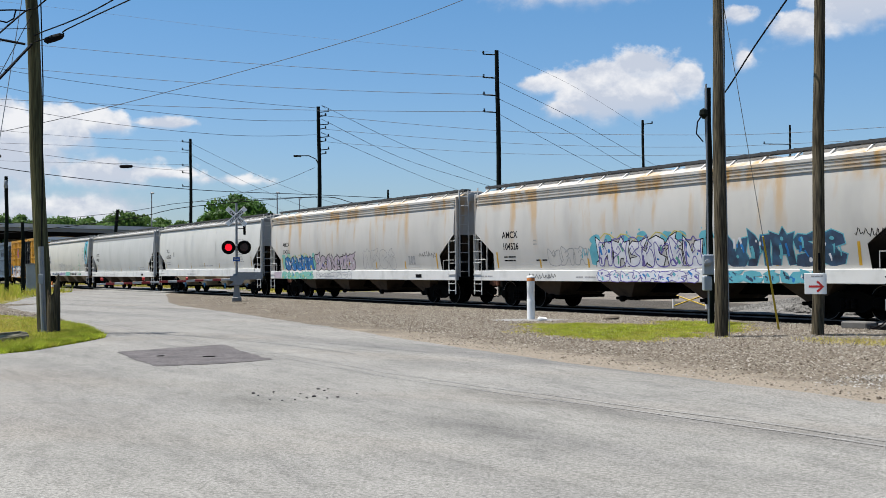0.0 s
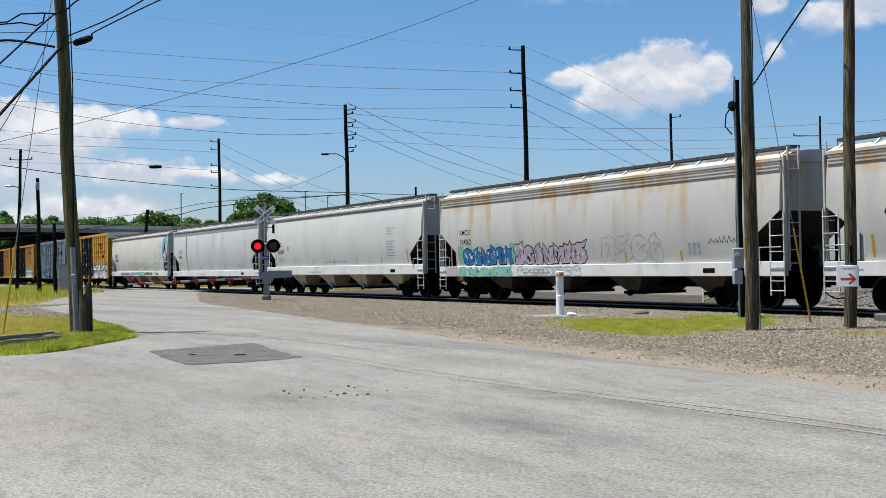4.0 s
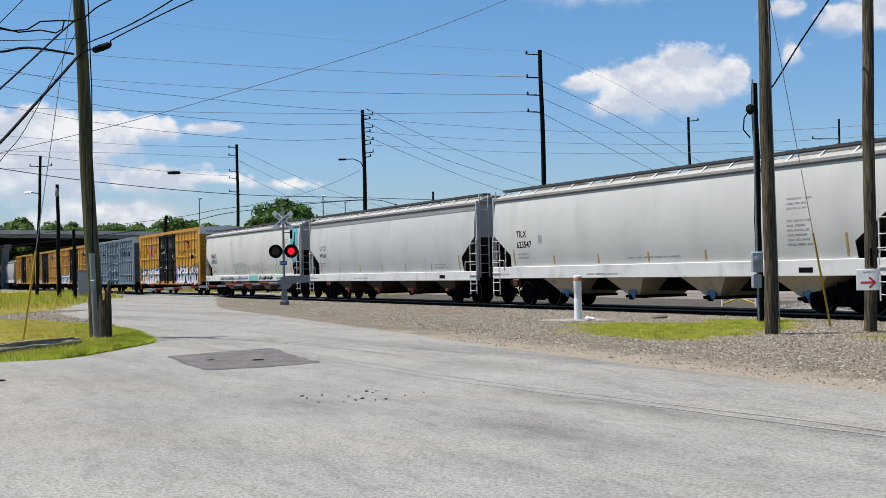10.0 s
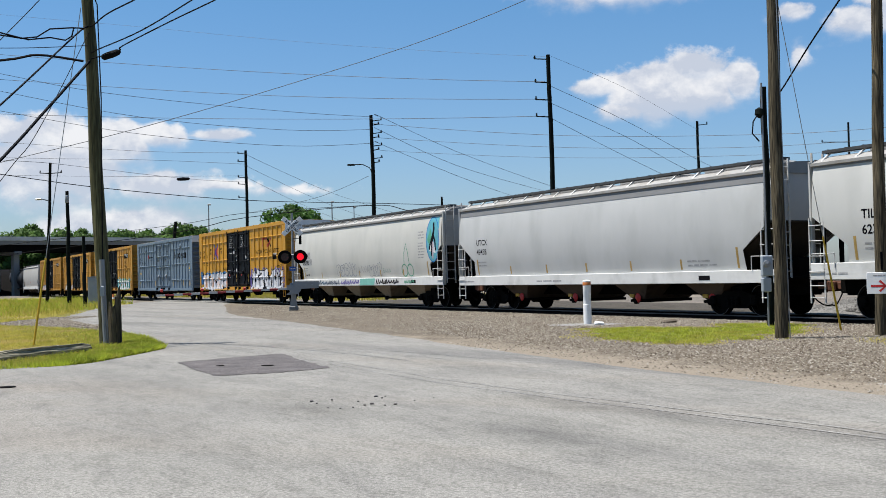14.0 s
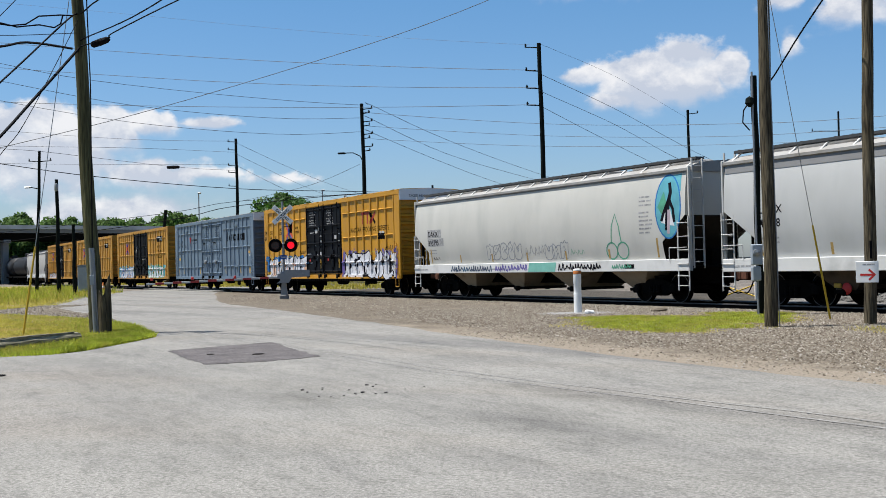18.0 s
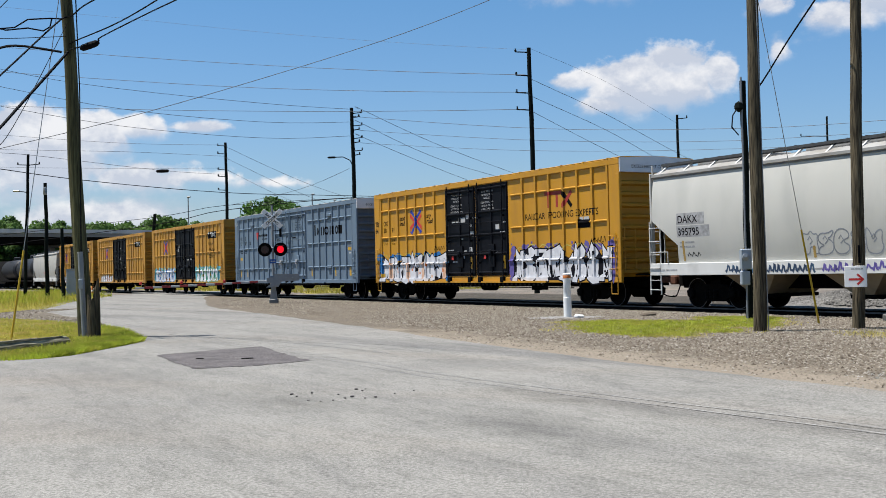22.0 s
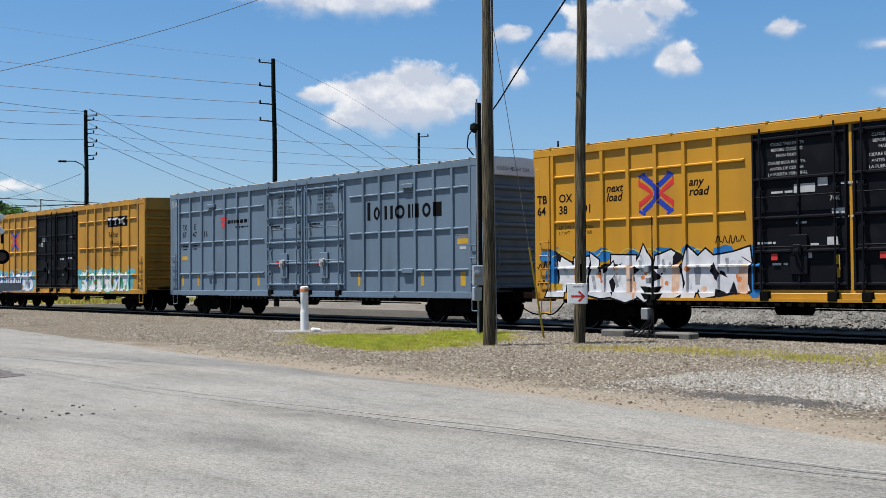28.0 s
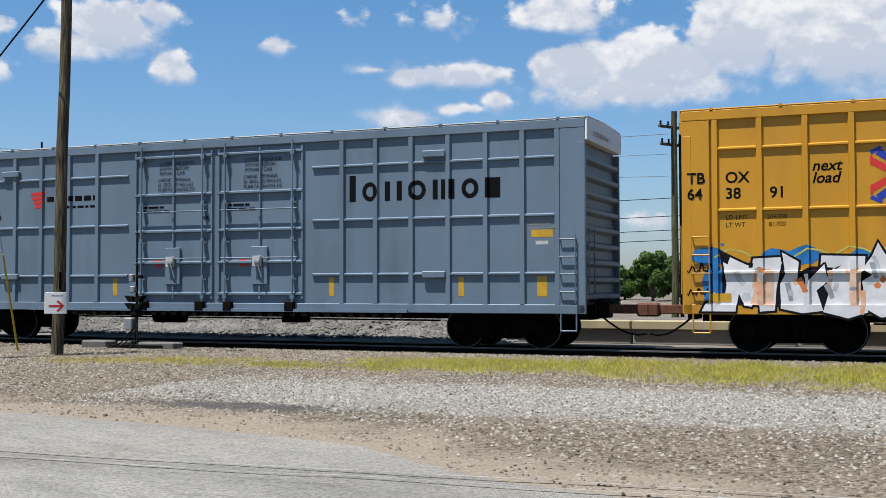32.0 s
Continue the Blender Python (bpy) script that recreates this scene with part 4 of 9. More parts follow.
class Ribbed:
    """The near side of a boxcar: flat panels with upright and level ribs; paint follows the relief."""

    def __init__(self, panel, proud, ups, levels, flats, sill):
        self.panel, self.proud, self.ups, self.levels, self.flats, self.sill = panel, proud, ups, levels, flats, sill

    def depth(self, x, z):
        if z <= self.sill + 0.0005:
            return self.proud
        for a, b in self.flats:
            if a - 0.001 <= x <= b + 0.001:
                return self.proud
        f = 0.0
        for c in self.ups:
            f = max(f, min(1.0, max(0.0, (0.0765 - abs(x - c)) / 0.024)))
        for c in self.levels:
            f = max(f, 0.85 * min(1.0, max(0.0, (0.0405 - abs(z - c)) / 0.02)))
        return self.panel + (self.proud - self.panel) * f

    def drape(self, me, lift):
        bm = bmesh.new()
        bm.from_mesh(me)
        bmesh.ops.triangulate(bm, faces=bm.faces[:])
        xs = [v.co.x for v in bm.verts]
        zs = [v.co.z for v in bm.verts]
        x0, x1, z0, z1 = min(xs), max(xs), min(zs), max(zs)
        cuts = [(e, 0) for c in self.ups for e in (c - 0.076, c - 0.052, c + 0.052, c + 0.076) if x0 < e < x1]
        cuts += [(e, 0) for ab in self.flats for e in ab if x0 < e < x1]
        cuts += [(e, 2) for c in self.levels for e in (c - 0.04, c - 0.02, c + 0.02, c + 0.04) if z0 < e < z1]
        cuts += [(e, 2) for e in (self.sill, self.sill + 0.004) if z0 < e < z1]
        for e, ax in cuts:
            n = (1, 0, 0) if ax == 0 else (0, 0, 1)
            bmesh.ops.bisect_plane(bm, geom=bm.verts[:] + bm.edges[:] + bm.faces[:], plane_co=(e * n[0], 0, e * n[2]), plane_no=n)
        for v in bm.verts:
            v.co.y = -(self.depth(v.co.x, v.co.z) + lift) + v.co.y
        bm.to_mesh(me)
        bm.free()


def onto(me_or_shape, mat, parent, name, x, z, yfun, lift=0.006, label=""):
    """Lays flat lettering or paint (in x and z) on the near side of a car."""
    me = me_or_shape.mesh(name) if isinstance(me_or_shape, Shape) else me_or_shape
    lift = 0.0012 + 0.25 * lift
    for v in me.vertices:
        v.co.x += x
        v.co.z += z
    if yfun is hopper_y:
        bend_cuts(me)
        yfun = hopper_skin
    for v in me.vertices:
        if not isinstance(yfun, Ribbed):
            v.co.y = -(yfun(v.co.z) + lift)
        else:
            v.co.y = 0.0
    if isinstance(yfun, Ribbed):
        yfun.drape(me, lift)
    me.materials.clear()
    me.materials.append(mat)
    ob = new(name, me)
    ob.parent = parent
    return tagged(ob, label)


def stroke(sh, pts, w, taper=1.0):
    """A flat brush stroke through (x, z) points."""
    P = [Vector(p) for p in pts]
    n = len(P)
    ring_a, ring_b = [], []
    for i, p in enumerate(P):
        d = (P[min(i + 1, n - 1)] - P[max(i - 1, 0)]).normalized()
        q = Vector((-d.y, d.x)) * w * 0.5 * (1 + (taper - 1) * i / max(n - 1, 1))
        ring_a.append(p + q)
        ring_b.append(p - q)
    vs = [(v.x, 0, v.y) for ab in zip(ring_a, ring_b) for v in ab]
    sh.add(vs, [(2 * i, 2 * i + 1, 2 * i + 3, 2 * i + 2) for i in range(n - 1)])


GLYPHS = [
    [(.0, 0), (.02, .16), (.2, .22), (.12, .45), (.0, .98), (.34, .80), (.5, .62), (.56, .8), (1, .82), (.93, .35), (.98, 0), (.72, 0), (.66, .42), (.5, .28), (.36, 0)],
    [(.05, .1), (.0, .55), (.04, .97), (.3, .72), (.42, .42), (.6, .78), (.98, .84), (.88, .4), (1, .22), (.84, .0), (.5, -.06), (.2, .0)],
    [(.2, .0), (.1, .5), (.3, .62), (.08, .7), (.3, .92), (.62, 1.04), (.55, .86), (.9, .68), (.6, .6), (.85, .5), (.9, .1), (.7, -.08)],
    [(.06, .12), (.0, .5), (.14, .86), (.5, .98), (.9, .84), (.96, .6), (.62, .52), (.7, .40), (1, .3), (.88, .04), (.4, -.04)],
    [(.02, .0), (.1, .3), (.46, .36), (.1, .48), (.0, .74), (.2, .9), (.52, .86), (1, 1.02), (.8, .70), (.56, .68), (.92, .52), (1, .2), (.8, .02), (.4, -.05)],
    [(.0, .02), (.1, .5), (.02, .9), (.4, .80), (.55, 1.0), (.72, .8), (1, .86), (.9, .5), (.98, .04), (.7, .0), (.62, .3), (.44, .3), (.36, .0)],
    # larger pointed shapes of the silver and orange piece
    [(.0, .0), (.05, .13), (.28, .2), (.31, .45), (.25, .98), (.44, .85), (.62, .74), (.64, .88), (1, .9), (.92, .4), (.9, .02), (.72, .0), (.7, .36), (.62, .08), (.53, .1), (.46, .3), (.42, .0)],
    [(.02, .05), (.0, .45), (.12, .62), (.05, .98), (.42, .82), (.38, .5), (.55, .45), (.98, .78), (1.05, .5), (.8, .35), (.95, .02), (.5, -.02)],
    [(.05, .0), (.2, .35), (.12, .55), (.3, .72), (.0, .74), (.02, .92), (1, .9), (.98, .68), (.8, .6), (.9, .3), (1.05, .0), (.6, -.1), (.4, -.06)],
    [(.2, .05), (.1, .5), (.35, .6), (.1, .7), (.35, .9), (.5, 1.12), (.65, .95), (.95, .75), (.7, .62), (.95, .55), (.85, .2), (1, -.05), (.55, -.08)],
    [(.0, .05), (.05, .35), (.3, .42), (.02, .6), (.1, .88), (.6, 1.0), (1, .85), (.75, .72), (.55, .68), (.95, .5), (1.05, .1), (.6, -.04)],
    [(.05, -.02), (.2, .3), (.1, .62), (.25, 1.05), (.5, .85), (.7, 1.0), (.95, .82), (.8, .55), (1, .35), (.95, .05), (.6, .0), (.5, .2), (.4, -.04)],
    [(.0, .2), (.1, .5), (-.1, .85), (.5, .92), (.95, 1.02), (1, .7), (.8, .5), (.95, .15), (.6, .12), (.5, .35), (.35, .1)],
]


def cell_ring(g, x, z, w, h, lean, grow=0.0):
    """One sprayed shape stretched over its cell; grow pushes its outline outwards."""
    P = [(x + px * w + lean * (pz - .5), z + pz * h) for px, pz in GLYPHS[g]]
    if grow:
        out, n = [], len(P)
        for i in range(n):
            a, b, c = Vector(P[i - 1]), Vector(P[i]), Vector(P[(i + 1) % n])
            u, v = (b - a).normalized(), (c - b).normalized()
            nrm = Vector((u.y + v.y, -u.x - v.x))
            k = nrm.length
            q = b - nrm / max(k, .3) * grow * min(1.8, 2 / max(k, .5))
            out.append((q.x, q.y))
        P = out
    return [(px, 0, pz) for px, pz in P]


def spot(cx, cz, rx, rz, rnd, n=9):
    return [(cx + rx * rnd.uniform(.8, 1.15) * math.cos(2 * math.pi * j / n), 0, cz + rz * rnd.uniform(.8, 1.15) * math.sin(2 * math.pi * j / n)) for j in range(n)]


def flat(ring):
    return Shape().add(ring, [tuple(range(len(ring)))])


def graffiti(car, x0, x1, z0, z1, n, seed, yfun, fills, edge=G_BLACK, halo=None, accents=(), lift=0.006, thick=0.30, label="spray-painted graffiti piece", rim=0.05, solid=True, wash=None, cells=None):
    """A sprayed piece: clouds of paint behind, dark edged angular shapes over one another, and coloured marks in them."""
    rnd = random.Random(seed)
    w, h = (x1 - x0) / n, z1 - z0
    if halo:
        for i in range(n + 1):
            cx = x0 + w * (i + rnd.uniform(-.3, .3))
            up = rnd.uniform(.0, .12)
            onto(flat(spot(cx, z1 - .10 * h, w * rnd.uniform(.22, .42), up + .10 * h, rnd, 13)), halo, car, "graffiti_cloud", 0, 0, yfun, lift - 0.0035 + 0.0002 * (i % 3), label)
            if rnd.random() < .6:
                r = rnd.uniform(.03, .06)
                onto(flat(spot(cx + rnd.uniform(-.3, .3), z1 + up + .05, r, r, rnd, 8)), halo, car, "graffiti_dot", 0, 0, yfun, lift - 0.002, label)
        for cx in (x0 - .12, x1 + .08):
            onto(flat(spot(cx, z0 + .40 * h, .22, .42 * h, rnd, 13)), halo, car, "graffiti_cloud", 0, 0, yfun, lift - 0.0038, label)
    if solid:
        # the dark ground between the shapes
        top = [(x0 + w * n * k / 14, 0, z0 + h * rnd.uniform(.55, .86)) for k in range(15)]
        low = [(x0 + w * n * k / 14, 0, z0 + h * rnd.uniform(.02, .10)) for k in range(14, -1, -1)]
        onto(flat(top[::-1] + low[::-1]), edge, car, "graffiti_ground", 0, 0, yfun, lift - 0.0015, label)
    for i in range(n):
        g = (i * 5 + seed) % 6 if i else seed % 6
        hh = h * rnd.uniform(.88, 1.06)
        lean = rnd.uniform(-.12, .16) * w
        up = lift + 0.0012 * (i % 2)
        cx, cw = x0 + w * i - .03 * w, w * 1.06
        if cells:
            g, cx, cw = cells[i]
            hh, lean = h * .98, 0.0
        onto(flat(cell_ring(g, cx, z0, cw, hh, lean, rim)), edge, car, "graffiti_outline", 0, 0, yfun, up, label)
        f = onto(flat(cell_ring(g, cx, z0, cw, hh, lean)), fills[0], car, "graffiti_fill", 0, 0, yfun, up + 0.0024, label)
        acc = list(fills[1:]) + list(accents)
        if wash and i % 2 == 0:
            # a broad wash of colour down one limb of the shape
            a, b = (.60, .88) if i % 4 or cells else (.10, .30)
            q = [(cx + cw * (a + lean * .1), 0, z0 + hh * .12), (cx + cw * b, 0, z0 + hh * .08), (cx + cw * (b + .02), 0, z0 + hh * .72), (cx + cw * (a + .05), 0, z0 + hh * .68)]
            onto(flat(q), wash, f, "graffiti_wash", 0, 0, yfun, up + 0.0036)
        for k in range(6 if cells else 5):
            mt = acc[rnd.randrange(len(acc))] if acc else edge
            px, pz = cx + cw * rnd.uniform(.15, .8), z0 + hh * rnd.uniform(.15, .75)
            if k % 2:
                onto(flat(spot(px, pz, w * rnd.uniform(.04, .11), hh * rnd.uniform(.03, .08), rnd)), mt, f, "graffiti_accent", 0, 0, yfun, up + 0.0044 + 0.0006 * k)
            else:
                sh = Shape()
                q = rnd.uniform(-.10, .12)
                stroke(sh, [(px - .04, pz + hh * rnd.uniform(.06, .2)), (px + q * .4, pz), (px + q, pz - hh * rnd.uniform(.06, .2))], w * rnd.uniform(.06, .15), rnd.uniform(.3, 1.3))
                onto(sh, mt, f, "graffiti_accent", 0, 0, yfun, up + 0.0048 + 0.0006 * k)
        if halo and i < n - 1:
            sh = Shape()
            zt = z0 + hh * rnd.uniform(.95, 1.05)
            stroke(sh, [(cx + w * .3, zt - .1), (cx + w * .6, zt + .06), (cx + w * .9, zt + .02), (cx + w * 1.2, zt - .12)], .035)
            onto(sh, G_YELLOW, car, "graffiti_line", 0, 0, yfun, lift - 0.001, label)


def outline_tag(car, x0, x1, z0, z1, n, seed, mat, yfun, w=0.03, lift=0.007, label="outline graffiti"):
    """Bubble shapes drawn in thin sprayed outline only."""
    rnd = random.Random(seed)
    cw, h = (x1 - x0) / n, z1 - z0
    for i in range(n):
        ring = [(p[0], p[2]) for p in cell_ring((i * 5 + seed) % 6, x0 + cw * i, z0, cw * 1.05, h * rnd.uniform(.85, 1.05), rnd.uniform(-.1, .15) * cw)]
        m = len(ring)
        pts = []
        for k in range(m):
            a, b, c = Vector(ring[k - 1]), Vector(ring[k]), Vector(ring[(k + 1) % m])
            pts += [tuple(b.lerp(a, .3)), tuple((a * .12 + b * .76 + c * .12)), tuple(b.lerp(c, .3))]
        sh = Shape()
        stroke(sh, pts + pts[:2], w)
        q = ring[m // 2]
        stroke(sh, [(x0 + cw * (i + .35), z0 + h * .55), (x0 + cw * (i + .5), z0 + h * .68), (x0 + cw * (i + .65), z0 + h * .5), (x0 + cw * (i + .45), z0 + h * .38)], w)
        onto(sh, mat, car, "spray_outline", 0, 0, yfun, lift + 0.0004 * (i % 2), label)


def scribble(car, x0, x1, z, h, seed, mat, yfun, w=0.03, lift=0.006):
    """A loose sprayed tag with no readable letters."""
    rnd = random.Random(seed)
    sh = Shape()
    x, pts = x0, []
    while x < x1:
        d = rnd.uniform(.45, .95) * h
        lo, hi = z + rnd.uniform(0, .25) * h, z + h * rnd.uniform(.65, 1)
        pts += [(x, lo + .2 * h), (x + d * .12, lo), (x + d * .30, (lo + hi) / 2), (x + d * .42, hi), (x + d * .58, hi - .12 * h), (x + d * .70, lo + .15 * h), (x + d * .86, lo + rnd.uniform(0, .3) * h)]
        x += d
    stroke(sh, pts, w)
    return onto(sh, mat, car, "spray_tag", 0, 0, yfun, lift)


WHEELSETS = []


def wheelset_mesh():
    sh = Shape()
    r = 0.457
    for sg in (-1, 1):
        y = sg * 0.755
        sh.lathe([(0.10, -0.09), (0.16, -0.09), (0.17, -0.05), (0.36, -0.03), (0.375, -0.075), (r - 0.015, -0.075), (r, -0.06), (r, 0.055), (r + 0.025, 0.065), (r + 0.025, 0.085), (0.36, 0.08), (0.34, 0.02), (0.10, 0.06)],
                 (0, y, 0), (0, -sg, 0), 28)
        # spoke-like marks of wear on the plate show the turn
        for a in range(4):
            m = Matrix.Rotation(a * math.pi / 2 + 0.3, 4, "Y")
            sh.box(0.18, 0.33, y + sg * 0.045 - 0.015, y + sg * 0.045 + 0.015, -0.02, 0.02, m)
        sh.tube((0, sg * 0.75, 0), (0, sg * 1.08, 0), 0.075, 0.075, 10)
    sh.tube((0, -0.7, 0), (0, 0.7, 0), 0.08, 0.08, 10)
    return finish(sh.mesh("wheelset"), WHEEL)


WHEELSET = wheelset_mesh()


def rim_mesh():
    """The bright worn edge of one wheel's tread."""
    sh, n = Shape(), 36
    for i in range(n):
        a = 2 * math.pi * i / n
        for r, y in ((0.442, 0.0), (0.460, 0.0), (0.460, -0.012), (0.442, -0.012)):
            sh.v.append((r * math.cos(a), y, r * math.sin(a)))
    for i in range(n):
        j = (i + 1) % n
        sh.f += [(4 * i + k, 4 * i + (k + 1) % 4, 4 * j + (k + 1) % 4, 4 * j + k) for k in range(4)]
    return finish(sh.mesh("wheel_rim"), STEEL)


RIM = rim_mesh()


def truck_mesh():
    sh = Shape()
    for sg in (-1, 1):
        y0, y1 = sorted((sg * 0.93, sg * 1.07))
        ring = [(-1.12, 0.36), (-0.72, 0.36), (-0.45, 0.22), (0.45, 0.22), (0.72, 0.36), (1.12, 0.36), (1.14, 0.55), (0.95, 0.60), (0.60, 0.66), (0.40, 0.74), (-0.40, 0.74), (-0.60, 0.66), (-0.95, 0.60), (-1.14, 0.55)]
        sh.prism(ring, 1, y0, y1)
        for k in (-0.17, 0, 0.17):
            sh.lathe([(0.07, 0.0), (0.085, 0.04), (0.07, 0.08), (0.085, 0.12), (0.07, 0.16), (0.085, 0.2), (0.07, 0.26)], (k, sg * 1.11, 0.30), (0, 0, 1), 8)
        for k in (-0.89, 0.89):
            sh.lathe([(0.15, 0), (0.15, 0.10), (0.11, 0.13), (0.0, 0.13)], (k, sg * 1.04, 0.457), (0, sg, 0), 12)
    sh.box(-0.22, 0.22, -0.95, 0.95, 0.52, 0.86)
    sh.lathe([(0.35, 0), (0.35, 0.1)], (0, 0, 0.84), (0, 0, 1), 12)
    sh.box(-1.0, -0.92, -0.85, 0.85, 0.42, 0.48)
    sh.box(0.92, 1.0, -0.85, 0.85, 0.42, 0.48)
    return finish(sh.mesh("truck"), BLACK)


TRUCK = truck_mesh()


def add_trucks(car, xs):
    for x in xs:
        tk = again("truck", TRUCK, car, pose(x, 0, 0))
        for k in (-0.89, 0.89):
            ws = again("wheelset", WHEELSET, tk, pose(k, 0, 0.457))
            WHEELSETS.append((ws, k))
            again("wheel_rim", RIM, ws, pose(0, -0.832, 0))


def add_couplers(car, length, reach=0.72):
    for x, sg in ((0, -1), (length, 1)):
        sh = Shape()
        a, b = sorted((x - sg * 0.8, x + sg * (reach - 0.12)))
        sh.soft(a, b, -0.09, 0.09, 0.76, 0.96, 0.015)
        a, b = sorted((x + sg * (reach - 0.22), x + sg * (reach + 0.06)))
        sh.soft(a, b, -0.2, 0.16, 0.70, 1.0, 0.04)
        cp = part("coupler", sh, COUPLER, car, "rusty knuckle coupler")
        hose = [Vector((x + sg * (reach * f), -0.35 + 0.25 * f, 0.72 - 0.42 * math.sin(math.pi * f * 0.62))) for f in (0, .2, .4, .6, .8, 1.0)]
        part("air_hose", Shape().line(hose, 0.022, 6), BLACK, cp)
        a, b = sorted((x - sg * 0.1, x + sg * 0.12))
        part("striker", Shape().soft(a, b, -0.32, 0.32, 0.66, 1.08, 0.02), BLACK, car)


def ladder(sh, x0, x1, y, z0, z1, n, r=0.014, deep=0.07, facing=1):
    for x in (x0, x1):
        sh.box(x - 0.02, x + 0.02, min(y, y + 0.03), max(y, y + 0.03), z0, z1)
    for i in range(n):
        z = z0 + (z1 - z0) * (i + 0.5) / n
        sh.tube((x0, y - 0.02 * facing, z), (x1, y - 0.02 * facing, z), r, r, 6)


BRACKET = finish(Shape().add([(-0.03, -1.43, 4.20), (0.03, -1.43, 4.20), (0.03, -1.02, 4.50), (-0.03, -1.02, 4.50),
                              (-0.03, -1.37, 4.20), (0.03, -1.37, 4.20), (0.03, -0.98, 4.47), (-0.03, -0.98, 4.47)],
                             [(0, 1, 2, 3), (7, 6, 5, 4), (0, 3, 7, 4), (1, 5, 6, 2), (0, 4, 5, 1), (3, 2, 6, 7)]).mesh("roof_bracket"), SILL)


def hopper(name, label, length, paint, band=None, sill=(0.96, 1.36), strips=6, lettering=(), strip_mat=REFL, ribs=0, bay_mat=None, cap=None, group="covered hoppers of the train"):
    """A four-bay covered hopper; local x runs with the train, -y is the side that shows."""
    L = length
    car = thing(name, label, "railcar", group)
    zb = sill[1] - 0.01
    def xa(z):
        if z >= 2.75:
            return 0.14
        if z >= 1.95:
            return 0.14 + (2.75 - z) / 0.8 * 1.16
        return 1.30 - (1.95 - z) * 0.1
    sh = Shape()
    zs = [zb, 1.6, 1.95, 2.2, 2.5, 2.75, 3.1, 3.5, 3.85, 4.12]
    n = len(zs)
    for sg in (-1, 1):
        k = len(sh.v)
        for z in zs:
            a = xa(z)
            for x in (a, L * 0.33, L * 0.67, L - a):
                sh.v.append((x, sg * hopper_y(z), z))
        for i in range(n - 1):
            for j in range(3):
                a = k + 4 * i + j
                sh.f.append((a, a + 1, a + 5, a + 4))
    for x in (0.14, L - 0.14):
        k = len(sh.v)
        zz = [z for z in zs if z >= 2.75]
        for z in zz:
            sh.v += [(x, -hopper_y(z), z), (x, hopper_y(z), z)]
        for i in range(len(zz) - 1):
            a = k + 2 * i
            sh.f.append((a, a + 1, a + 3, a + 2))
    part("body", sh, paint, car)
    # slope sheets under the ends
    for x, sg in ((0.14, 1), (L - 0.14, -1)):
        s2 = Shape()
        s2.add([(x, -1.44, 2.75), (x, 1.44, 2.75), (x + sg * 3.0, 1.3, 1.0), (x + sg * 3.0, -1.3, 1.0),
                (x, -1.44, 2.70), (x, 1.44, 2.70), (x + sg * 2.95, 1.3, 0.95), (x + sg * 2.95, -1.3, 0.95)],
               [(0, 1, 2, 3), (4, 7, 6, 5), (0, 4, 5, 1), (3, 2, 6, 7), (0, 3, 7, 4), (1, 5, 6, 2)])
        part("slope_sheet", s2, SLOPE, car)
        for y in (-1.25, 1.25):
            part("end_post", Shape().box(min(x, x + sg * 0.1), max(x, x + sg * 0.1), y - 0.05, y + 0.05, 1.1, 2.75), BLACK, car)
        part("brake_valve", Shape().soft(min(x + sg * 0.3, x + sg * 0.9), max(x + sg * 0.3, x + sg * 0.9), -0.25, 0.25, 1.15, 1.7, 0.04), BLACK, car)
        part("air_tank", Shape().lathe([(0.12, -0.02), (0.16, 0.03), (0.16, 0.67), (0.12, 0.72)], (x + sg * 0.6, -0.75, 1.45), (sg, 0, 0), 12), BLACK, car)
        s4 = Shape().box(min(x - sg * 0.14, x + sg * 1.4), max(x - sg * 0.14, x + sg * 1.4), -1.45, 1.45, sill[0] + 0.1, sill[0] + 0.16)
        part("end_platform", s4, BLACK, car)
    # roof: eave rail and curved top
    prof = [(-1.50, 4.10), (-1.54, 4.12), (-1.54, 4.20), (-1.44, 4.22), (-1.1, 4.36), (-0.6, 4.44), (0, 4.47), (0.6, 4.44), (1.1, 4.36), (1.44, 4.22), (1.54, 4.20), (1.54, 4.12), (1.50, 4.10)]
    part("roof", Shape().prism(prof, 0, 0.08, L - 0.08), ROOFGREY if band else paint, car, "curved roof sheet")
    # The curved side's shading under the eaves is painted as a grey band.
    if band:
        sb = Shape()
        for z0, z1 in band:
            for sg in (-1, 1):
                k = len(sb.v)
                for z in (z0, z1):
                    y = sg * (hopper_y(z) + 0.012)
                    sb.v += [(0.16, y, z), (L - 0.16, y, z)]
                sb.f.append((k, k + 1, k + 3, k + 2))
        part("side_band", sb, GREYBAND, car, "grey band below the eaves, shading of the curve as colour")
    for r in range(ribs):
        z = 3.86 + 0.10 * r
        part("top_chord_rib", Shape().box(0.16, L - 0.16, -hopper_y(z) - 0.035, -hopper_y(z) + 0.02, z, z + 0.045), paint, car)
    for y0, y1 in ((-1.12, -0.78), (0.78, 1.12)):
        g = Shape().box(0.12, L - 0.12, y0, y1, 4.48, 4.56)
        for i in range(int(L / 0.6)):
            g.box(0.3 + i * 0.6, 0.33 + i * 0.6, y0, y1, 4.56, 4.575)
        part("running_board", g, GRATE, car, "steel grating running board")
    for i in range(4):
        x = L * (0.14 + 0.24 * i)
        part("roof_hatch", Shape().soft(x - 1.6, x + 1.6, -0.42, 0.42, 4.44, 4.58, 0.04), ROOFGREY, car)
    nb = 17
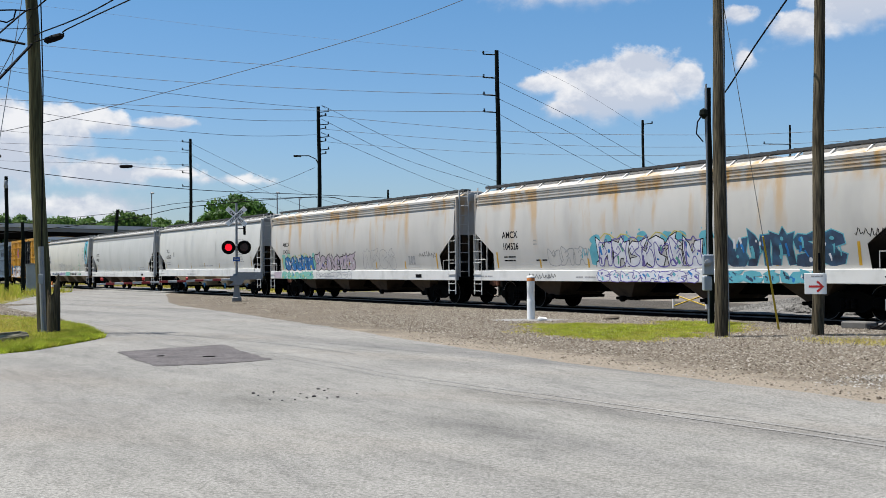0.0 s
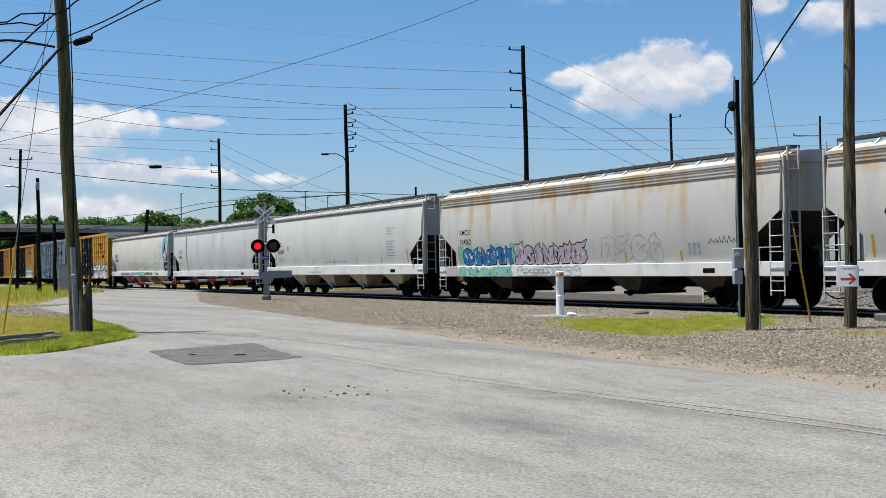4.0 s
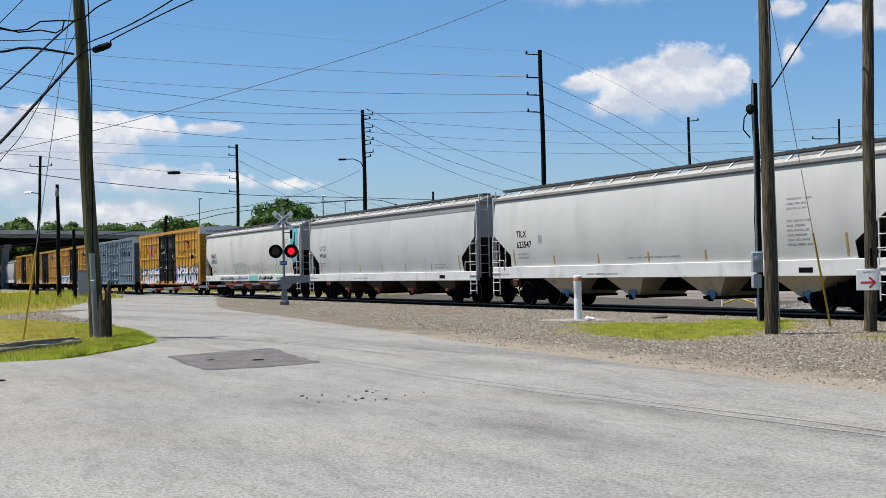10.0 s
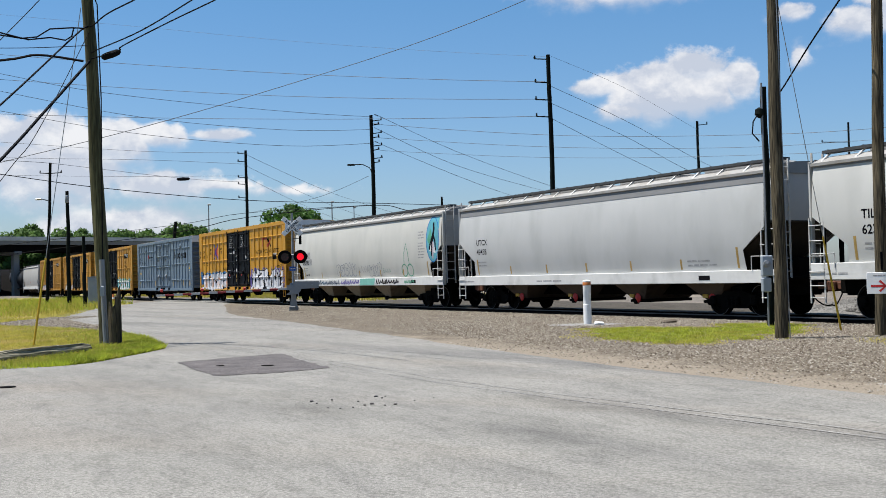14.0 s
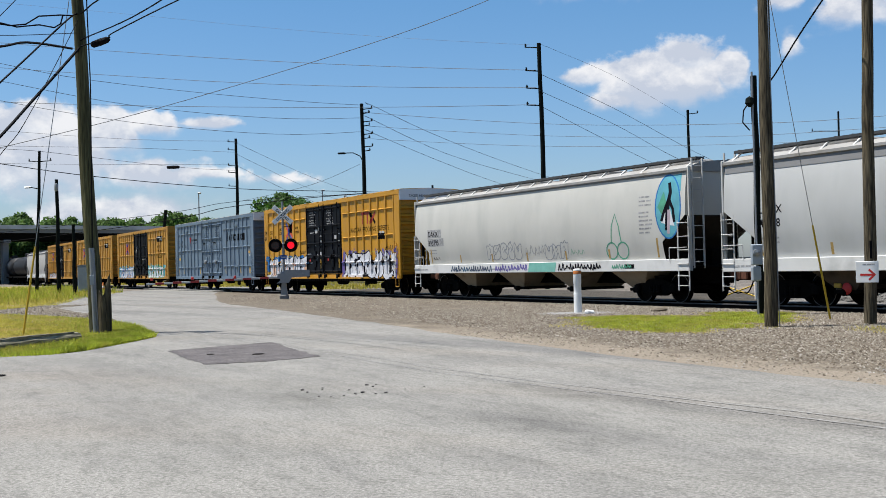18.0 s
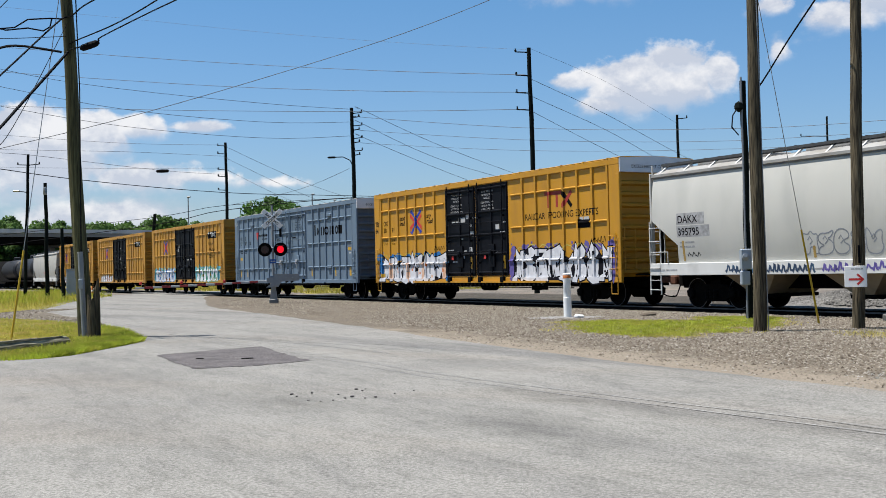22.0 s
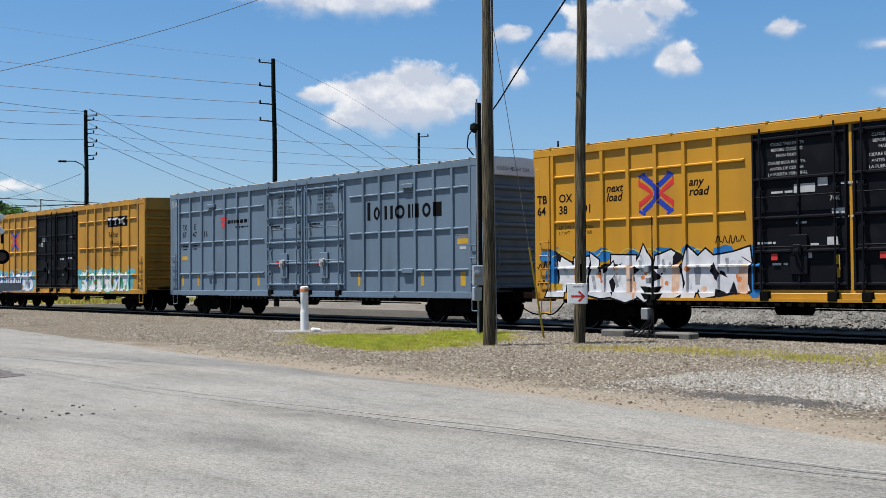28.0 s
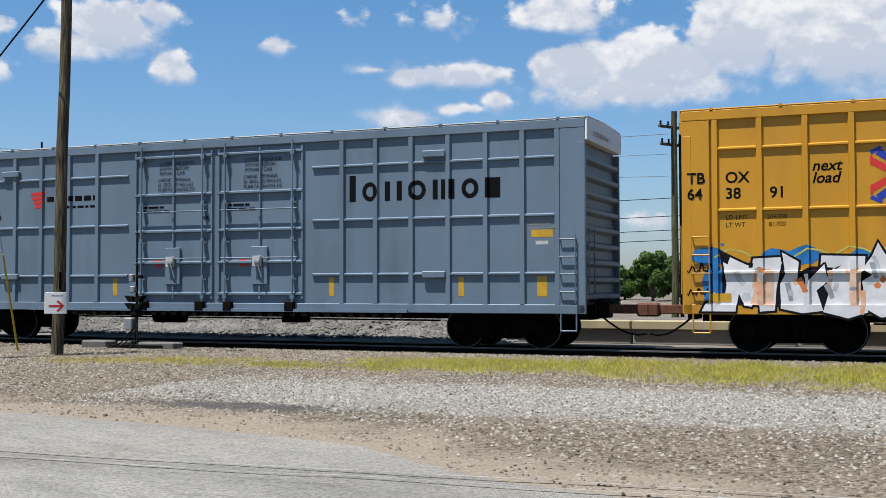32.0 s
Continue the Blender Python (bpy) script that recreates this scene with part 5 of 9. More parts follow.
    for i in range(nb):
        x = 0.3 + (L - 0.6) * i / (nb - 1)
        again("roof_bracket", BRACKET, car, pose(x, 0, 0))
        again("roof_bracket", BRACKET, car, pose(x, 0, 0, 0, 0, 180))
    for sg in (-1, 1):
        y0, y1 = sorted((sg * 1.44, sg * 1.60))
        part("side_sill", Shape().soft(0.0, L, y0, y1, sill[0], sill[1], 0.015), SILL, car, "white side sill")
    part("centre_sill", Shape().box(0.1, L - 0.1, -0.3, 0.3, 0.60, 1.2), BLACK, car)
    # Added black plate: stands in for the shade seen through under the car.
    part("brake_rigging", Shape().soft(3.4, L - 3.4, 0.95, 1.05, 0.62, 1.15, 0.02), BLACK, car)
    # discharge bays
    for k in range(4):
        x = L * (0.225 + 0.2 * k) - 0.08
        b = Shape()
        tops = [(x - 1.0, -1.36, 1.05), (x + 1.0, -1.36, 1.05), (x + 1.0, 1.36, 1.05), (x - 1.0, 1.36, 1.05)]
        lows = [(x - 0.30, -0.95, 0.46), (x + 0.30, -0.95, 0.46), (x + 0.30, 0.95, 0.46), (x - 0.30, 0.95, 0.46)]
        b.add(tops + lows, [(0, 1, 5, 4), (1, 2, 6, 5), (2, 3, 7, 6), (3, 0, 4, 7), (4, 5, 6, 7)])
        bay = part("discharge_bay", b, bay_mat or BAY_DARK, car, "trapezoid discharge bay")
        o = Shape().soft(x - 0.42, x + 0.42, -1.0, 1.0, 0.36, 0.46, 0.02).tube((x - 0.5, -0.8, 0.40), (x + 0.5, -0.8, 0.40), 0.05, 0.05, 8)
        o.lathe([(0.10, 0), (0.10, 0.12), (0.05, 0.14)], (x, -1.0, 0.40), (0, -1, 0), 10)
        part("outlet_gate", o, BLACK, bay)
        if cap:
            q = Shape().lathe([(0.03, 0), (0.15, 0.0), (0.16, 0.03), (0.10, 0.06), (0.03, 0.07)], (x + 0.1, -1.06, 0.50), (0, -1, 0), 14)
            part("outlet_cap", q, cap, bay, "painted outlet cap")
            part("gate_lever", Shape().soft(x - 0.34, x - 0.10, -1.10, -1.04, 0.52, 0.64, 0.01), PALE_INK if cap is CAP_BLUE else REFL, bay, "small bright lever plate")
    # corner posts, ladders, steps
    for x, sg in ((0.0, 1), (L, -1)):
        for y in (-1.5, 1.5):
            c = Shape().soft(min(x, x + sg * 0.07), max(x, x + sg * 0.07), y - 0.05, y + 0.05, sill[0], 4.25, 0.01)
            part("corner_post", c, paint, car)
        q = Shape()
        a, b = sorted((x + sg * 0.02, x + sg * 0.52))
        ladder(q, a, b, -1.60, sill[0] + 0.02, 2.72, 4)
        ladder(q, a, b, -1.60, 0.42, sill[0], 2)
        part("side_ladder", q, LADDER, car, "white side ladder")
        q = Shape()
        for yy in (-1.40, -0.98):
            q.box(min(x - sg * 0.02, x + sg * 0.03), max(x - sg * 0.02, x + sg * 0.03), yy - 0.02, yy + 0.02, 1.1, 4.5)
        for i in range(9):
            z = 1.3 + i * 0.37
            q.tube((x, -1.40, z), (x, -0.98, z), 0.014, 0.014, 6)
        part("end_ladder", q, LADDER, car, "white end ladder")
        h = Shape().tube((x + sg * 0.1, -1.62, 1.75), (x + sg * 0.9, -1.62, 1.75), 0.014, 0.014, 6).tube((x + sg * 0.9, -1.62, 1.36), (x + sg * 0.9, -1.62, 1.75), 0.014, 0.014, 6)
        part("handrail", h, LADDER, car)
    add_trucks(car, (2.25, L - 2.25))
    add_couplers(car, L, 0.66)
    for k in range(strips):
        x = 1.55 + (L - 3.1) * k / (strips - 1)
        tall = 0.62 if k in (0, strips - 1) else 0.32
        st = Shape().add([(-0.05, 0, 0), (0.04, 0, 0), (0.04, 0, tall), (-0.05, 0, tall)], [(0, 1, 2, 3)])
        onto(st, strip_mat, car, "reflective_strip", x, sill[1] + 0.06, hopper_y, 0.008, "yellow reflective strip")
    for txt, x, z, size, bold in lettering:
        onto(letters(txt, size, bold), INK, car, "lettering", x, z, hopper_y, 0.007)
    sy = lambda z: 1.602
    onto(bars(0.5, 1.3, sill[0] + 0.14, 0.05, [3, 2, 4]), INK_FAINT, car, "small_print", 0, 0, sy, 0.004)
    onto(bars(L * .33, L * .42, sill[0] + 0.12, 0.05, [2, 3, 3]), INK_FAINT, car, "small_print", 0, 0, sy, 0.004)
    onto(bars(L - 3.2, L - 2.7, sill[0] + 0.10, 0.14, [5]), INK, car, "data_plate", 0, 0, sy, 0.004)
    return car


def stencil(car, x, z, rows, yfun, w=0.9, h=0.05, gap=0.13, mat=INK_FAINT, seed=1):
    """A block of writing too small to read."""
    rnd = random.Random(seed)
    sh = Shape()
    for i in range(rows):
        ws = [rnd.randint(2, 5) for _ in range(rnd.randint(2, 4))]
        b = bars(0, w * rnd.uniform(0.7, 1), -i * gap, h, ws)
        sh.add(b.v, b.f)
    return onto(sh, mat, car, "small_print", x, z, yfun, 0.007)


def build_hoppers():
    cars = []
    c = hopper("covered_hopper", "rust-stained white covered hopper with blue and black graffiti", 19.25, WHITE_AM, None, (0.95, 1.33), 7, [("AMCX", 1.95, 2.51, 0.34, 0.006), ("104526", 1.95, 2.09, 0.34, 0.006)], ribs=4)
    stencil(c, 2.0, 1.80, 2, hopper_y, 1.0, mat=INK, h=0.045)
    stencil(c, 4.0, 1.66, 1, hopper_y, 0.8, mat=INK, seed=2, h=0.05)
    stencil(c, 3.9, 2.36, 2, hopper_y, 0.28, mat=INK_FAINT, seed=6)
    outline_tag(c, 4.7, 6.9, 1.50, 2.25, 3, 31, INK_FAINT, hopper_y, 0.03)
    scribble(c, 6.6, 7.2, 1.7, 0.5, 32, G_CYAN, hopper_y, 0.04)
    graffiti(c, 7.4, 12.3, 1.42, 2.42, 6, 12, hopper_y, (G_WHITE, G_PURPLE), G_BLACK, G_CYAN, (G_BLUE, G_WHITE, G_GREEN), rim=0.035, solid=False, label="wide graffiti in white, violet and cyan")
    outline_tag(c, 7.5, 12.2, 1.45, 2.40, 7, 17, G_PURPLE, hopper_y, 0.035, 0.016)
    scribble(c, 12.3, 13.2, 1.9, 0.5, 18, INK, hopper_y, 0.02)
    scribble(c, 17.6, 18.4, 2.1, 0.3, 19, INK, hopper_y, 0.025)
    graffiti(c, 13.2, 17.3, 1.42, 2.45, 5, 13, hopper_y, (G_DEEP, G_CYAN), G_CYAN, None, (G_BLUE, G_WHITE), rim=0.03, solid=False, label="wide graffiti in cyan, blue and black")
    graffiti(c, 7.5, 12.2, 0.98, 1.32, 8, 15, lambda z: 1.602, (G_WHITE, G_PURPLE), G_PURPLE, None, (G_CYAN, G_BLUE), rim=0.025, solid=False, label="lower part of the wide graffiti")
    graffiti(c, 13.2, 16.6, 0.98, 1.32, 5, 16, lambda z: 1.602, (G_CYAN, G_DEEP), G_CYAN, None, (G_DEEP, G_BLUE), rim=0.02, solid=False, label="lower part of the wide graffiti")
    scribble(c, 3.6, 5.2, 1.02, 0.22, 15, INK, lambda z: 1.602, 0.02)
    cars.append((c, 102.85))
    c = hopper("covered_hopper", "rust-stained white covered hopper with green, violet and outline graffiti", 19.2, WHITE_AM, None, (0.95, 1.36), 7, [("AMCX", 1.7, 2.62, 0.30, 0.003), ("104262", 1.7, 2.24, 0.30, 0.003)], ribs=4)
    graffiti(c, 1.9, 5.5, 1.42, 2.15, 5, 21, hopper_y, (G_BLUE, G_YELLOW), G_BLACK, G_TEAL, (G_GREEN, G_WHITE), rim=0.035, solid=False, label="graffiti in blue, green and yellow")
    graffiti(c, 5.7, 10.2, 1.42, 2.2, 7, 22, hopper_y, (G_PINK, G_PURPLE), G_BLACK, None, (G_WHITE, G_BLACK), rim=0.04, solid=False, label="graffiti in pale pink and black")
    outline_tag(c, 11.0, 14.2, 1.45, 2.35, 4, 23, INK_FAINT, hopper_y, 0.028)
    scribble(c, 16.2, 17.4, 1.85, 0.3, 24, INK, hopper_y, 0.02)
    onto(bars(0, 0.55, 0, 0.36, [2, 2, 2]), INK_FAINT, c, "data_plate", 15.3, 1.6, hopper_y)
    graffiti(c, 1.6, 5.6, 0.97, 1.34, 6, 27, lambda z: 1.602, (G_TEAL, G_GREEN), G_GREEN, None, (G_YELLOW, G_BLUE), rim=0.02, solid=False, label="lower part of the green graffiti")
    onto(flat([(0.55, 0, 0.98), (1.5, 0, 0.98), (1.55, 0, 1.33), (0.6, 0, 1.33)]), G_PINK, c, "spray_patch", 0, 0, lambda z: 1.602, 0.006, "pink sprayed patch")
    outline_tag(c, 5.9, 10.0, 0.99, 1.32, 7, 26, G_GREY, lambda z: 1.602, 0.025)
    cars.append((c, 82.35))
    c = hopper("covered_hopper", "clean white covered hopper with smooth sides", 19.3, WHITE, [(4.06, 4.12)], (1.05, 1.50), 7, [("TILX", 1.80, 2.62, 0.34, 0.006), ("623547", 1.80, 2.22, 0.34, 0.006)], REFL_DIM, bay_mat=BAY, cap=CAP_BLUE)
    stencil(c, 1.85, 1.95, 2, hopper_y, 1.0)
    stencil(c, 15.7, 3.15, 3, hopper_y, 1.0, seed=4)
    stencil(c, 15.7, 2.55, 6, hopper_y, 0.9, seed=5)
    onto(bars(0, 2.6, 0, 0.05, [3, 2, 4, 3, 2, 4]), INK_FAINT, c, "small_print", 8.6, 1.68, hopper_y)
    onto(bars(0, 0.26, 0, 0.3, [1]), INK_FAINT, c, "data_plate", 3.3, 2.35, hopper_y)
    cars.append((c, 61.65))
    c = hopper("covered_hopper", "grimy white covered hopper with shade painted as a grey band below its roof", 18.4, WHITE_UT, [(3.86, 4.10)], (0.98, 1.36), 7, [("UTCX", 1.55, 2.62, 0.32, 0.004), ("49458", 1.55, 2.24, 0.32, 0.004)], REFL_DIM, cap=RED)
    stencil(c, 1.6, 1.9, 2, hopper_y, 0.9)
    stencil(c, 14.6, 1.65, 2, hopper_y, 1.4, seed=8)
    cars.append((c, 42.0))
    c = hopper("covered_hopper", "cream-white covered hopper with a round blue mural and green outline graffiti", 18.5, WHITE_DK, [(4.06, 4.11)], (1.02, 1.40), 7, [("DAKX", 1.35, 2.62, 0.32, 0.004), ("395795", 1.35, 2.24, 0.32, 0.004)], REFL_DIM, bay_mat=BAY_MID)
    for z0, z1, x1 in ((2.56, 2.92, 2.55), (2.19, 2.53, 2.75)):
        onto(flat([(1.30, 0, z0), (x1, 0, z0), (x1, 0, z1), (1.30, 0, z1)]), INK_FAINT, c, "number_panel", 0, 0, hopper_y, 0.001, "grey panel behind the number")
    stencil(c, 1.4, 2.0, 2, hopper_y, 0.9)
    scribble(c, 1.7, 2.3, 1.55, 0.25, 40, INK, hopper_y, 0.03)
    outline_tag(c, 6.3, 8.9, 1.55, 2.25, 5, 41, G_GREY, hopper_y, 0.035)
    scribble(c, 9.1, 10.4, 1.65, 0.42, 42, INK_FAINT, hopper_y, 0.03)
    outline_tag(c, 10.5, 12.0, 1.5, 2.2, 3, 43, G_GREY, hopper_y, 0.03)
    scribble(c, 12.1, 13.0, 1.6, 0.3, 50, G_GREEN, hopper_y, 0.018)
    g = Shape()
    for cx in (14.55, 15.15):
        stroke(g, [(cx + 0.3 * math.cos(a * .45), 1.72 + 0.28 * math.sin(a * .45)) for a in range(15)], 0.05)
    stroke(g, [(14.55, 2.0), (14.62, 2.55), (14.82, 2.95), (15.0, 2.55), (15.1, 2.0)], 0.05)
    onto(g, G_GREEN, c, "spray_drawing", 0, 0, hopper_y, 0.007, "green outline drawing")
    stencil(c, 16.1, 3.4, 3, hopper_y, 0.7, seed=44)
    stencil(c, 16.1, 2.9, 6, hopper_y, 0.7, seed=45)
    mural = Shape().add([(0, 0, 0)] + [(0.62 * math.cos(a * math.pi / 16), 0, 1.02 * math.sin(a * math.pi / 16)) for a in range(32)], [(0, i + 1, (i + 1) % 32 + 1) for i in range(32)])
    onto(mural, G_CYAN, c, "mural_disc", 17.55, 3.05, hopper_y, 0.008, "round sky-blue spray mural")
    fig = Shape()
    stroke(fig, [(-0.05, -0.75), (0.0, 0.0), (0.12, 0.45), (0.05, 0.75)], 0.22, 0.6)
    stroke(fig, [(0.05, 0.25), (-0.2, -0.2), (-0.32, -0.45)], 0.12)
    stroke(fig, [(0.05, 0.25), (0.25, -0.1), (0.3, -0.5)], 0.12)
    onto(flat([(px, 0, pz) for px, pz in ((-.34, -.5), (.3, -.62), (.12, -.1), (-.1, .1))]), G_WHITE, c, "mural_shape", 17.55, 3.05, hopper_y, 0.0095)
    onto(flat([(px, 0, pz) for px, pz in ((-.5, .0), (-.2, .5), (-.05, .1), (-.2, -.35))]), G_GREEN, c, "mural_shape", 17.55, 3.05, hopper_y, 0.0098)
    ring = Shape()
    stroke(ring, [(0.60 * math.cos(a * math.pi / 12), 1.0 * math.sin(a * math.pi / 12)) for a in range(25)], 0.05)
    onto(ring, G_BLUE, c, "mural_rim", 17.55, 3.05, hopper_y, 0.0105)
    onto(fig, G_BLACK, c, "mural_shape", 17.55, 3.05, hopper_y, 0.011)
    f2 = Shape()
    stroke(f2, [(-0.02, -0.85), (0.03, -0.5), (0.06, -0.1)], 0.13)
    onto(f2, G_PINK, c, "mural_shape", 17.55, 3.05, hopper_y, 0.013)
    corner = Shape().add([(0, 0, 0), (0.75, 0, 0), (0.75, 0, 0.55), (0.1, 0, 0.5)], [(0, 1, 2, 3)])
    onto(corner, G_CYAN, c, "mural_patch", 17.4, 3.5, hopper_y, 0.006)
    sy = lambda z: 1.602
    scribble(c, 3.4, 6.6, 1.07, 0.28, 46, G_DEEP, sy, 0.06)
    scribble(c, 7.0, 9.3, 1.07, 0.28, 47, G_PURPLE, sy, 0.06)
    onto(Shape().add([(9.4, 0, 1.04), (11.2, 0, 1.04), (11.3, 0, 1.38), (9.5, 0, 1.38)], [(0, 1, 2, 3)]), G_TEAL, c, "spray_patch", 0, 0, sy, 0.006, "mint green sprayed patch")
    scribble(c, 11.4, 14.0, 1.07, 0.28, 48, G_BLACK, sy, 0.06)
    scribble(c, 14.6, 15.6, 1.10, 0.2, 49, G_GREEN, sy, 0.04)
    cars.append((c, 22.1))
    c = hopper("covered_hopper", "pale covered hopper with red and blue marks low on its side", 17.6, WHITE_FAR, [(4.0, 4.1)], (0.96, 1.36), 6)
    stencil(c, 8.0, 2.0, 2, hopper_y, 1.2, mat=RED, seed=3)
    cars.append((c, -101.4))
    return cars


BOX_Y = 1.6


def rib_shape(x0, x1, z0, z1, y=-1.54, out=0.06, upright=True):
    """A pressed side rib with sloped flanks."""
    c = 0.025
    if upright:
        ring = [(x0, y), (x0 + c, y - out), (x1 - c, y - out), (x1, y)]
        return Shape().prism(ring, 2, z0, z1)
    sh = Shape()
    ring = [(y, z0), (y - out, z0 + c), (y - out, z1 - c), (y, z1)]
    return sh.prism(ring, 0, x0, x1)


walls = {}


def boxcar(name, label, paint, ribs_l, ribs_r, door, door_paint, door_rods=True, low=0.80, top=4.92, end_mat=None, white_end=True, rail_paint=None, group="boxcars of the train"):
    """A sixty-foot boxcar with double plug doors; local x runs with the train, -y is the side that shows."""
    L = 18.72
    car = thing(name, label, "railcar", group)
    d0, dm, d1 = door
    body = Shape()
    body.box(0.16, L - 0.16, -1.54, 1.54, low + 0.18, top - 0.05)
    part("body", body, paint, car)
    for z0, z1, nm in ((low, low + 0.20, "bottom_sill"), (top - 0.20, top, "top_chord")):
        part(nm, Shape().soft(0.0, L, -1.60, -1.49, z0, z1, 0.012), rail_paint or paint, car)
        part(nm, Shape().soft(0.0, L, 1.49, 1.60, z0, z1, 0.012), rail_paint or paint, car)
    for x0, x1 in ((0.0, 0.56), (L - 0.56, L)):
        part("corner_sheet", Shape().soft(x0, x1, -1.595, -1.49, low + 0.2, top - 0.2, 0.012), paint, car)
    xs = list(ribs_l) + list(ribs_r)
    for x in xs:
        part("side_rib", rib_shape(x - 0.075, x + 0.075, low + 0.2, top - 0.2), paint, car, smooth=False)
    bounds_l = [0.56] + list(ribs_l) + [d0 - 0.1]
    bounds_r = [d1 + 0.1] + list(ribs_r) + [L - 0.56]
    for bs in (bounds_l, bounds_r):
        for a, b in zip(bs, bs[1:]):
            for z in (4.13, 2.89, 1.64):
                if b - a > 0.3:
                    part("cross_rib", rib_shape(a + 0.06, b - 0.06, z - 0.04, z + 0.04, -1.54, 0.051, False), paint, car, smooth=False)
    # roof with seams, and its edge
    part("roof", Shape().prism([(-1.58, top - 0.02), (-1.60, top + 0.02), (-1.50, top + 0.05), (0, top + 0.10), (1.50, top + 0.05), (1.60, top + 0.02), (1.58, top - 0.02)], 0, -0.02, L + 0.02),
         paint if paint is not GREY else ROOFGREY, car, "shallow pitched roof")
    for i in range(14):
        x = 0.6 + i * (L - 1.2) / 13
        part("roof_seam", Shape().box(x - 0.03, x + 0.03, -1.61, 1.61, top + 0.0, top + 0.05), rail_paint or paint, car)
    # corrugated ends
    for x, sg in ((0.15, -1), (L - 0.15, 1)):
        pts = [(x, low + 0.2)]
        z = low + 0.25
        for i in range(9):
            h = (top - 0.55 - low - 0.25) / 9
            pts += [(x + sg * 0.01, z + h * i), (x + sg * 0.13, z + h * (i + 0.18)), (x + sg * 0.13, z + h * (i + 0.40)), (x + sg * 0.01, z + h * (i + 0.52))]
        pts += [(x, top - 0.46)]
        e = Shape()
        for px, pz in pts:
            e.v += [(px, -1.50, pz), (px, 1.50, pz)]
        e.f = [(2 * i, 2 * i + 1, 2 * i + 3, 2 * i + 2) for i in range(len(pts) - 1)]
        part("corrugated_end", e, end_mat or paint, car, "corrugated end wall", smooth=False)
        a, b = sorted((x - sg * 0.05, x + sg * 0.14))
        part("end_top", Shape().prism([(-1.585, top - 0.46), (1.585, top - 0.46), (1.585, top + 0.01), (0, top + 0.09), (-1.585, top + 0.01)], 0, min(a, b, x + sg * 0.185), max(a, b, x + sg * 0.185)), ROOFWHITE if white_end and sg > 0 else paint, car, "white band across the top of the end" if white_end and sg > 0 else "")
        for y in (-1.55, 1.55):
            part("end_post", Shape().soft(a, b, y - 0.05, y + 0.05, low, top - 0.5, 0.015), paint, car)
        q = Shape()
        xa, xb = sorted((x - sg * 0.06, x - sg * 0.40))
        for zz in (1.25, 1.62, 1.99, 2.36):
            q.tube((xa, -1.66, zz), (xb, -1.66, zz), 0.016, 0.016, 6)
            for xx in (xa, xb):
                q.tube((xx, -1.66, zz), (xx, -1.58, zz), 0.016, 0.016, 6)
        q.tube((xb, -1.66, 1.0), (xb, -1.66, 2.45), 0.014, 0.014, 6)
        for xx in (xa, xb):
            q.tube((xx, -1.58, 0.42), (xx, -1.58, low), 0.018, 0.018, 6)
        q.tube((xa, -1.58, 0.42), (xb, -1.58, 0.42), 0.018, 0.018, 6)
        part("side_ladder", q, paint, car, "side ladder of grab irons")
        r = Shape()
        for zz in (1.3, 1.7, 2.1, 2.5):
            r.tube((x + sg * 0.19, -1.45, zz), (x + sg * 0.19, -1.0, zz), 0.014, 0.014, 6)
        for yy in (-1.45, -1.0):
            r.tube((x + sg * 0.19, yy, 1.2), (x + sg * 0.19, yy, 2.6), 0.014, 0.014, 6)
        part("end_ladder", r, paint, car)
        if sg < 0:
            part("brake_wheel", Shape().lathe([(0.20, 0), (0.25, 0.0), (0.26, 0.02), (0.25, 0.04), (0.20, 0.04)], (x + sg * 0.16, 0.5, 2.1), (sg, 0, 0), 16), BLACK, car)
        a, b = sorted((x, x + sg * 0.32))
        part("end_platform", Shape().box(a, b, -0.9, 0.9, 1.02, 1.06), BLACK, car, "crossover platform")
    # doors
    for k, (a, b) in enumerate(((d0, dm), (dm, d1))):
        dr = part("plug_door", Shape().soft(a + 0.03, b - 0.03, -1.55, -1.49, low + 0.27, top - 0.22, 0.012), door_paint, car, "double plug door leaf")
        sh = Shape()
        for z in (4.55, 3.62, 2.72, 1.95, 1.2):
            r = rib_shape(a + 0.08, b - 0.08, z - 0.045, z + 0.045, -1.55, 0.06, False)
            sh.add(r.v, r.f)
        for x in (a + 0.10, (a + b) / 2, b - 0.10):
            r = rib_shape(x - 0.045, x + 0.045, low + 0.3, top - 0.25, -1.55, 0.05)
            sh.add(r.v, r.f)
        part("door_ribs", sh, door_paint, dr, smooth=False)
        rd = Shape()
        for x in (a + 0.32, b - 0.32):
            rd.tube((x, -1.665, low + 0.1), (x, -1.665, top - 0.12), 0.024, 0.024, 8)
            for z in (low + 0.35, 1.6, 2.5, 3.4, 4.5):
                rd.box(x - 0.05, x + 0.05, -1.68, -1.58, z - 0.04, z + 0.04)
        rd.tube((a + 0.2, -1.66, 2.05), (b - 0.2, -1.66, 2.05), 0.018, 0.018, 6)
        rd.tube((a + 0.2, -1.66, 3.2), (b - 0.2, -1.66, 3.2), 0.014, 0.014, 6)
        part("locking_rod", rd, door_paint, dr, "vertical locking rods")
        x = (a + b) / 2
        g = Shape().soft(x - 0.10, x + 0.10, -1.70, -1.60, 1.84, 2.10, 0.02).lathe([(0.02, 0), (0.07, 0.01), (0.07, 0.03), (0.02, 0.05)], (x, -1.70, 1.94), (0, -1, 0), 12)
        g.tube((x + 0.03, -1.73, 1.9), (x + 0.14, -1.73, 1.58), 0.014, 0.014, 6)
